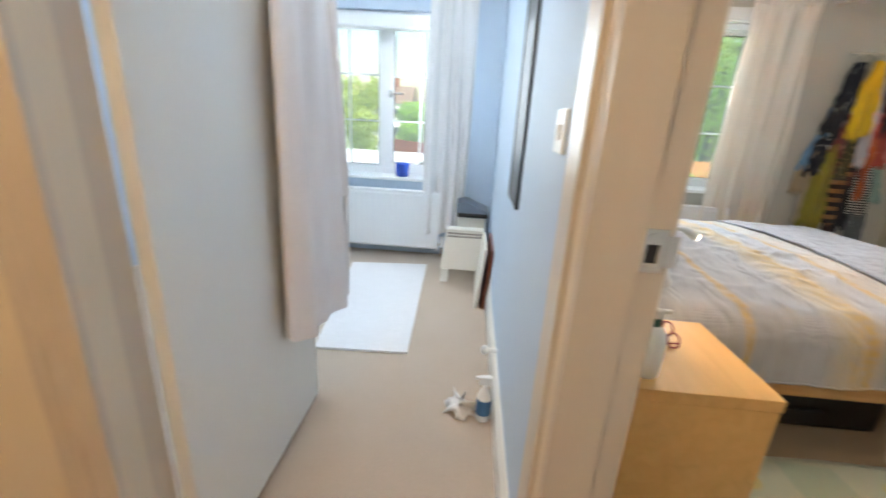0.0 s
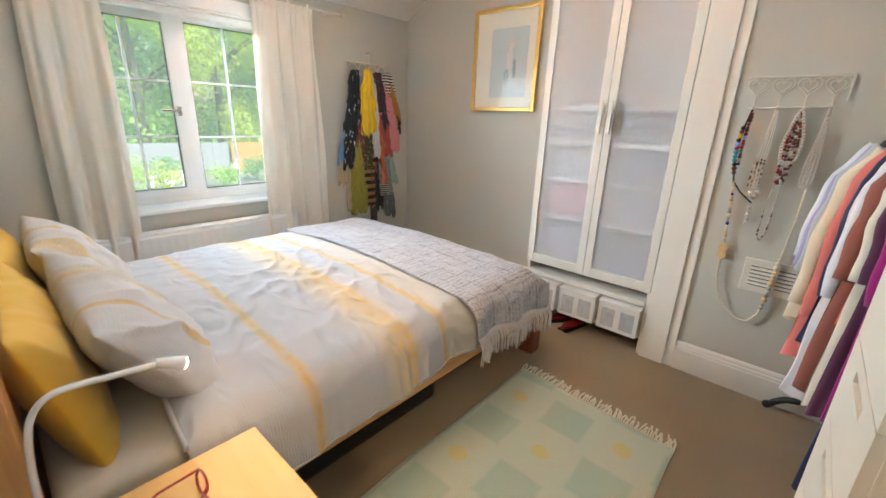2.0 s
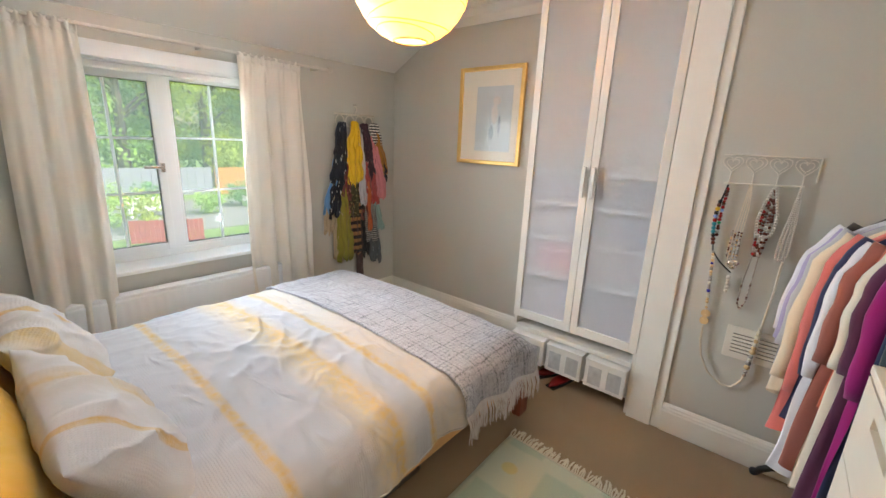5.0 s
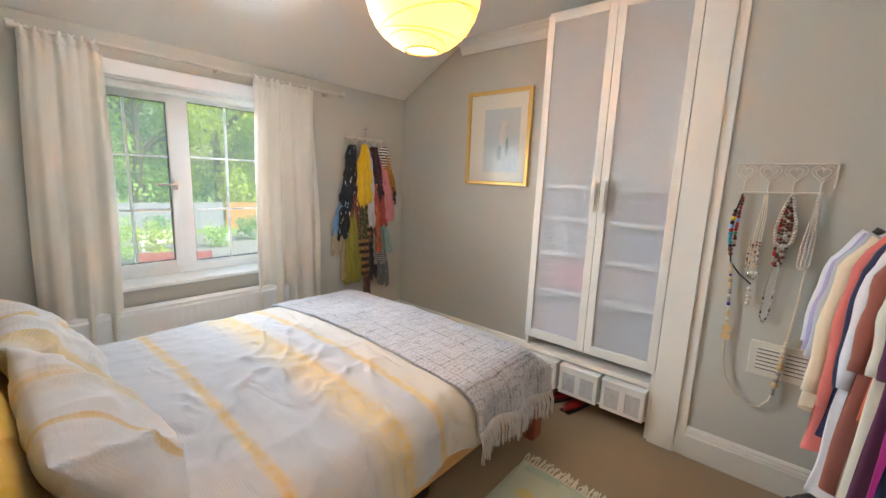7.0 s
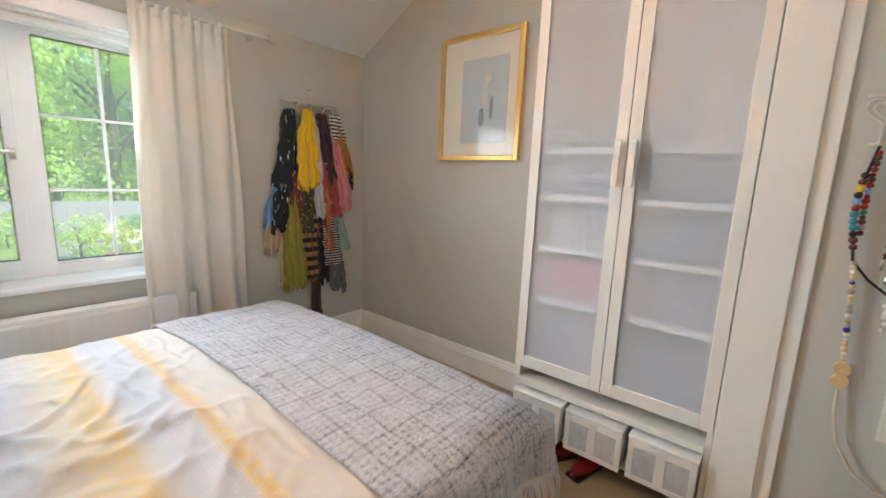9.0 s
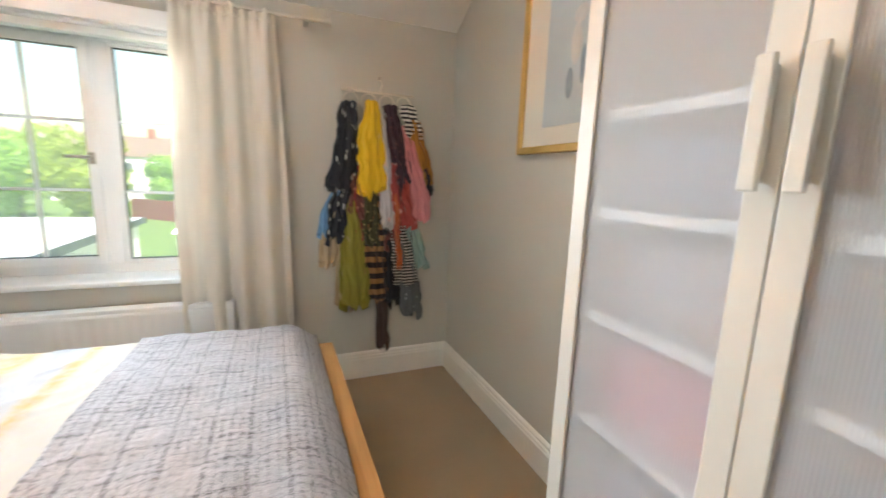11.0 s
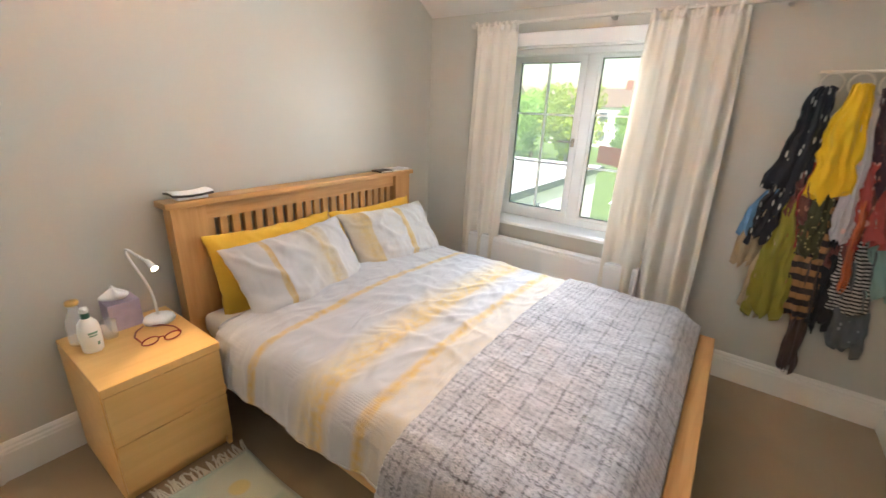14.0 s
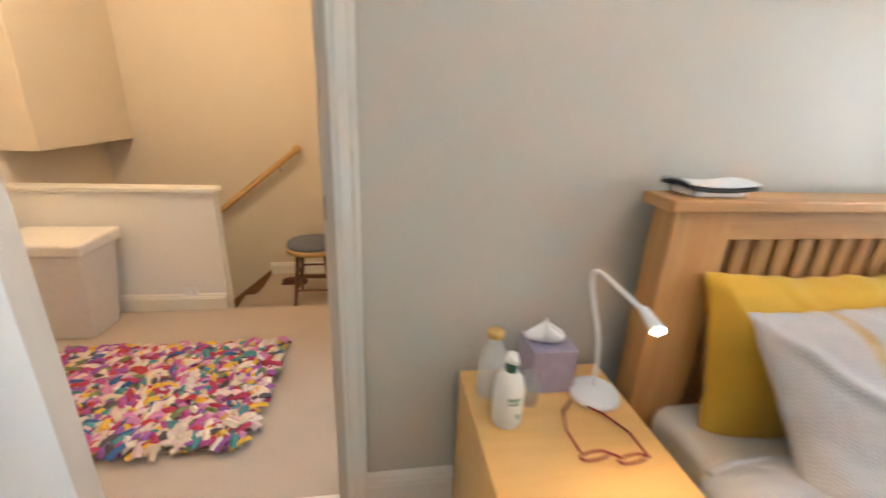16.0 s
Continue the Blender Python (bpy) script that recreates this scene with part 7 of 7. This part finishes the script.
part("cloth", thickened(bm_grid(crumple, 18, 18), 0.003), M_WHITECURT, rgc, smooth=True)

# dressing gown on the blue room door
M_ROBE = material("pale_pink_waffle", (0.86, 0.80, 0.79), 0.95, vary=0.06, scale=6, grain=0.15, grain_scale=160, sheen=0.3)
robe = thing("dressing_gown", (-0.83, 1.45, 0.35), "pale pink dressing gown hanging on the open door", "dressing gown")


def robe_point(u, v):
    a, s = u * math.tau, v
    w = (0.09 + 0.13 * min(1, s / 0.12) + 0.05 * s)
    y0 = 1.455 + 0.03 * s
    fold = 1 + 0.45 * math.sin(5 * a + 1 + s) + 0.30 * math.sin(11 * a + 2 - s)
    return (-0.812 + 0.045 * math.sin(a) * fold * (0.5 + 0.5 * s), y0 + w * math.cos(a), 1.80 - 1.36 * s - 0.03 * s * math.sin(a + 0.6))


part("body", bm_grid(robe_point, 56, 34, True), M_ROBE, robe, smooth=True)


def sleeve_point(u, v):
    a, s = u * math.tau, v
    r = 0.048 + 0.012 * s
    return (-0.785 + 0.55 * r * math.sin(a) * (1 + 0.25 * math.sin(3 * a + 4 * s)), 1.53 + 0.10 * s ** 0.6 + r * math.cos(a), 1.74 - 0.86 * s - 0.02 * math.sin(a))


part("sleeve", bm_grid(sleeve_point, 30, 24, True), M_ROBE, robe, smooth=True)
part("belt", bm_tube([(-0.765, 1.60, 1.02), (-0.760, 1.655, 0.95), (-0.768, 1.668, 0.80), (-0.770, 1.672, 0.60), (-0.775, 1.675, 0.42)], 0.011, 8), M_ROBE, robe, smooth=True)
part("door_hook", bm_tube([(-0.861, 1.44, 1.86), (-0.84, 1.44, 1.85), (-0.825, 1.44, 1.815), (-0.81, 1.44, 1.83)], 0.005, 8), M_CHROME, robe)

# ---- garden ----
GZ = -2.8
M_GRASS = material("lawn_grass", (0.13, 0.20, 0.035), 0.9, vary=0.35, scale=0.8, grain=0.8, grain_scale=18)
setting("ground", bm_box(-400, 4.2, GZ - 0.5, 400, 900, GZ), M_GRASS, "green garden lawn", category="ground")
setting("patio", bm_box(3.0, 20.5, GZ, 16.0, 30.0, GZ + 0.03), material("grey_paving", (0.17, 0.16, 0.15), 0.9, vary=0.3, scale=2.5), "grey paved terrace", category="pavement")


def leaf_material(name, c):
    m = material(name, c, 0.6, vary=0.45, scale=1.2)
    n, l = m.node_tree.nodes, m.node_tree.links
    tr = n.new("ShaderNodeBsdfTranslucent")
    tr.inputs[0].default_value = (min(0.8, c[0] * 2.0), min(0.8, c[1] * 1.8), c[2] * 1.2, 1)
    mx = n.new("ShaderNodeMixShader")
    mx.inputs[0].default_value = 0.45
    l.new(n["Principled BSDF"].outputs[0], mx.inputs[1])
    l.new(tr.outputs[0], mx.inputs[2])
    l.new(mx.outputs[0], n["Material Output"].inputs[0])
    return m


LEAF = [leaf_material("bright_leaves", (0.30, 0.48, 0.10)), leaf_material("deep_leaves", (0.15, 0.31, 0.12)), leaf_material("yellow_green_leaves", (0.32, 0.40, 0.05)), leaf_material("conifer_needles", (0.025, 0.085, 0.06))]
M_BARK = material("grey_brown_bark", (0.09, 0.065, 0.045), 0.95, vary=0.3, scale=6, grain=0.8, grain_scale=30)


def tree(x, y, h, r, kind, seed, label, n=1500, name="tree", leaf=0.30):
    rg = random.Random(seed)
    t = thing(name, (x, y, GZ), label, "tree" if name == "tree" else "shrub")
    trunk = bm_tube([(x, y, GZ), (x + 0.05 * h * rg.uniform(-1, 1) * 0.3, y, GZ + h * 0.35), (x + rg.uniform(-0.2, 0.2), y, GZ + h * 0.85)], lambda q: 0.035 * h * (1 - 0.8 * q), 8)
    hubs = []
    for k in range(9):
        a = rg.uniform(0, math.tau)
        z0 = GZ + h * rg.uniform(0.3, 0.7)
        e = Vector((x + r * 0.7 * math.cos(a), y + r * 0.7 * math.sin(a), z0 + h * 0.18))
        bm_tube([(x, y, z0), (x + r * 0.35 * math.cos(a), y + r * 0.35 * math.sin(a), z0 + h * 0.11), e], lambda q: 0.012 * h * (1 - 0.7 * q), 6, trunk)
        hubs.append((e, r * rg.uniform(0.32, 0.5)))
    part("trunk", trunk, M_BARK, t)
    for k in range(22):
        a, q = rg.uniform(0, math.tau), rg.uniform(0.1, 1)
        hubs.append((Vector((x + r * 0.75 * q * math.cos(a), y + r * 0.75 * q * math.sin(a), GZ + h * rg.uniform(0.10, 0.93))), r * rg.uniform(0.25, 0.45)))
    vs, fs = [], []
    for i in range(n):
        c, cr = hubs[i % len(hubs)]
        d = Vector((rg.gauss(0, 1), rg.gauss(0, 1), rg.gauss(0, 1))).normalized()
        p = c + d * cr * (0.55 + 0.5 * rg.random())
        s = leaf * (0.6 + 0.8 * rg.random())
        u = Vector((rg.gauss(0, 1), rg.gauss(0, 1), rg.gauss(0, 1))).normalized()
        w = d.cross(u)
        if w.length < 0.1:
            continue
        w.normalize()
        nrm = (u + d * 0.4).normalized()
        b = len(vs)
        vs += [p - w * s * 0.5, p + nrm * s * 0.32, p + w * s * 0.5, p - nrm * s * 0.32 + d * 0.1 * s]
        fs.append((b, b + 1, b + 2, b + 3))
    me = bpy.data.meshes.new("crown")
    base = Vector(t.location)
    me.from_pydata([v - base for v in vs], [], fs)
    me.materials.append(LEAF[kind])
    c = new("crown", me)
    c.parent = t
    tagged(c, kind="stuff")
    return t


for a in (
    (3.5, 37, 13, 4.2, 0, 1, "tall leafy tree behind the grey fence"), (8.5, 38, 15, 5.0, 0, 2, "tall leafy tree behind the grey fence"), (14, 37, 14, 4.6, 2, 3, "tall yellow green tree behind the fence"),
    (19, 36, 15, 5.0, 0, 4, "tall leafy tree behind the grey fence"), (25, 35, 14, 4.6, 1, 5, "tall dark green tree behind the fence"), (30, 32, 13, 4.6, 0, 6, "tall leafy tree beside the garden"),
    (6, 44, 12, 5.5, 1, 7, "dark green tree behind the fence"), (12, 44, 14, 5.5, 1, 8, "dark green tree behind the fence"), (18, 43, 13, 5.5, 1, 9, "dark green tree behind the fence"), (25, 41, 14, 5.5, 1, 10, "dark green tree behind the fence"),
    (-1.5, 40, 6.2, 2.4, 3, 11, "dark conifer beside the lawn"), (-10, 36, 6.3, 2.6, 2, 12, "yellow green garden tree behind the roof"), (-15, 40, 6.0, 3.0, 0, 13, "leafy garden tree behind the roof"),
    (-6, 44, 5.2, 2.4, 0, 14, "small leafy garden tree"), (-22, 42, 6.5, 3.2, 1, 15, "dark green garden tree"),
):
    tree(*a, n=7500, leaf=0.33)
for a in ((5.3, 21.5, 1.7, 1.1, 2, 31), (4.2, 23.5, 1.9, 1.2, 0, 32), (9.0, 24.5, 1.2, 0.9, 0, 33), (11.5, 26, 1.5, 1.0, 1, 34), (-1.2, 24, 1.4, 1.0, 2, 35), (0.6, 27, 1.6, 1.2, 0, 36), (7.4, 28.5, 1.4, 1.0, 1, 37), (13.5, 25, 1.6, 1.2, 0, 38), (2.4, 29.0, 1.7, 1.3, 0, 39)):
    tree(*a, "green garden shrub on the ground", n=700, name="shrub", leaf=0.16)

M_FENCE = material("grey_weathered_fence", (0.24, 0.24, 0.27), 0.9, vary=0.2, scale=3, stretch=(8, 8, 0.5))
M_REDF = material("red_stained_fence", (0.33, 0.055, 0.045), 0.85, vary=0.2, scale=3, stretch=(8, 8, 0.5))
M_ORF = material("orange_stained_fence", (0.52, 0.22, 0.06), 0.85, vary=0.2, scale=3, stretch=(8, 8, 0.5))


def fence(x0, y0, x1, y1, h, mat, label, step=0.5):
    f = thing("fence", ((x0 + x1) / 2, (y0 + y1) / 2, GZ), label, "fence")
    a, b = Vector((x0, y0, 0)), Vector((x1, y1, 0))
    n = max(2, int((b - a).length / step))
    yaw = math.degrees(math.atan2(y1 - y0, x1 - x0))
    w = (b - a).length / n
    bm = bm_box(-w / 2 + 0.008, -0.012, 0.0, w / 2 - 0.008, 0.012, h)
    me = bpy.data.meshes.new("board")
    bm.to_mesh(me)
    bm.free()
    me.materials.append(mat)
    for i in range(n):
        ob = new("board", me)
        ob.parent = f
        p = a.lerp(b, (i + 0.5) / n)
        ob.matrix_basis = pose(p.x - f.location.x, p.y - f.location.y, 0.01 * (i % 3), 0, 0, yaw)
    rl = bm_box(-(b - a).length / 2, 0.012, h * 0.75, (b - a).length / 2, 0.06, h * 0.85)
    r = part("rail", rl, mat, f, local=True)
    r.rotation_euler = (0, 0, radians(yaw))


fence(-1.0, 34.0, 12.3, 32.2, 1.9, M_FENCE, "weathered grey board fence at the garden end")
fence(12.4, 32.0, 17.5, 30.5, 1.9, M_ORF, "orange stained board fence at the garden end")
fence(17.6, 30.4, 30.0, 26.0, 1.9, M_FENCE, "weathered grey board fence at the garden end")
fence(4.3, 19.6, 6.6, 18.6, 0.9, M_REDF, "low red stained garden fence", 0.16)
fence(-9.0, 42.0, -1.6, 34.4, 1.6, M_REDF, "red stained board fence beside the lawn")

bench = thing("garden_bench", (6.4, 25.0, GZ), "white slatted garden bench on the terrace", "bench")
M_BENCH = material("white_painted_wood", (0.80, 0.80, 0.78), 0.6, vary=0.05)
for k in range(4):
    part("seat_slat", bm_box(5.6, 24.8 + k * 0.11, GZ + 0.42, 7.2, 24.89 + k * 0.11, GZ + 0.45), M_BENCH, bench)
part("back_rail", bm_box(5.6, 25.24, GZ + 0.92, 7.2, 25.28, GZ + 1.0), M_BENCH, bench)
for k in range(12):
    part("back_slat", bm_box(5.66 + k * 0.13, 25.24, GZ + 0.45, 5.73 + k * 0.13, 25.27, GZ + 0.92), M_BENCH, bench)
for x in (5.6, 7.12):
    part("leg", bm_box(x, 24.8, GZ, x + 0.08, 24.88, GZ + 0.66), M_BENCH, bench)
    part("leg", bm_box(x, 25.22, GZ, x + 0.08, 25.30, GZ + 1.0), M_BENCH, bench)
    part("armrest", bm_box(x, 24.76, GZ + 0.66, x + 0.08, 25.24, GZ + 0.70), M_BENCH, bench)

M_RENDER = material("white_rendered_wall", (0.80, 0.79, 0.76), 0.85, vary=0.05, scale=1.5)
gar = thing("flat_roofed_annex", (-4.4, 12, GZ), "white rendered annex with a flat roof and dark edge", "building")
part("wall", bm_box(-6.5, 6.6, GZ, -2.1, 16.8, -0.42), M_RENDER, gar)
part("roof", bm_box(-6.7, 6.4, -0.42, -1.95, 17.0, -0.30), material("pale_roof_felt", (0.62, 0.62, 0.60), 0.9, vary=0.15, scale=1), gar, "pale flat roof")
part("roof_edge", bm_box(-1.95, 6.4, -0.47, -1.90, 17.0, -0.29), material("dark_gutter", (0.05, 0.055, 0.06), 0.5), gar, "dark roof edge")
for y in (8.2, 10.6, 13.4):
    wnd = part("window", bm_box(-2.10, y, -1.75, -2.06, y + 0.75, -0.85), material("dark_window_pane", (0.10, 0.11, 0.13), 0.15), gar, "dark glazed window")
    part("frame", bm_box(-2.10, y - 0.06, -1.81, -2.075, y + 0.81, -0.79), M_PVC, wnd)


def house(x, y, w, d, h, roofh, label, seed):
    rg = random.Random(seed)
    hs = thing("house", (x, y, GZ), label, "house")
    part("wall", bm_box(x - w / 2, y, GZ, x + w / 2, y + d, GZ + h), M_RENDER, hs)
    part("roof", bm_prism([(y - 0.3, GZ + h), (y + d / 2, GZ + h + roofh), (y + d + 0.3, GZ + h)], "x", x - w / 2 - 0.3, x + w / 2 + 0.3), material("brown_tiled_roof", (0.20, 0.13, 0.10), 0.9, vary=0.25, scale=2), hs)
    ch_ = bm_box(x + w * 0.25, y + d / 2 - 0.35, GZ + h + roofh * 0.6, x + w * 0.25 + 0.8, y + d / 2 + 0.35, GZ + h + roofh + 1.1)
    part("chimney", ch_, material("red_brick", (0.30, 0.12, 0.08), 0.9, vary=0.2, scale=5), hs)
    n = max(2, int(w // 3))
    for f in range(2):
        for k in range(n):
            cx = x - w / 2 + w * (k + 0.5) / n
            wn_ = part("window", bm_box(cx - 0.6, y - 0.03, GZ + 0.9 + 2.6 * f, cx + 0.6, y + 0.01, GZ + 2.1 + 2.6 * f), material("dark_window_pane", (0.10, 0.11, 0.13), 0.15), hs)
            part("frame", bm_box(cx - 0.7, y - 0.02, GZ + 0.8 + 2.6 * f, cx + 0.7, y - 0.001, GZ + 2.2 + 2.6 * f), M_PVC, wn_)


house(-16, 62, 12, 8, 5.4, 2.6, "far white rendered house with a brown roof", 1)
house(-33, 58, 11, 8, 5.4, 2.6, "far white rendered house with a brown roof", 2)
house(-3, 68, 11, 8, 5.4, 2.6, "far white rendered house with a brown roof", 3)
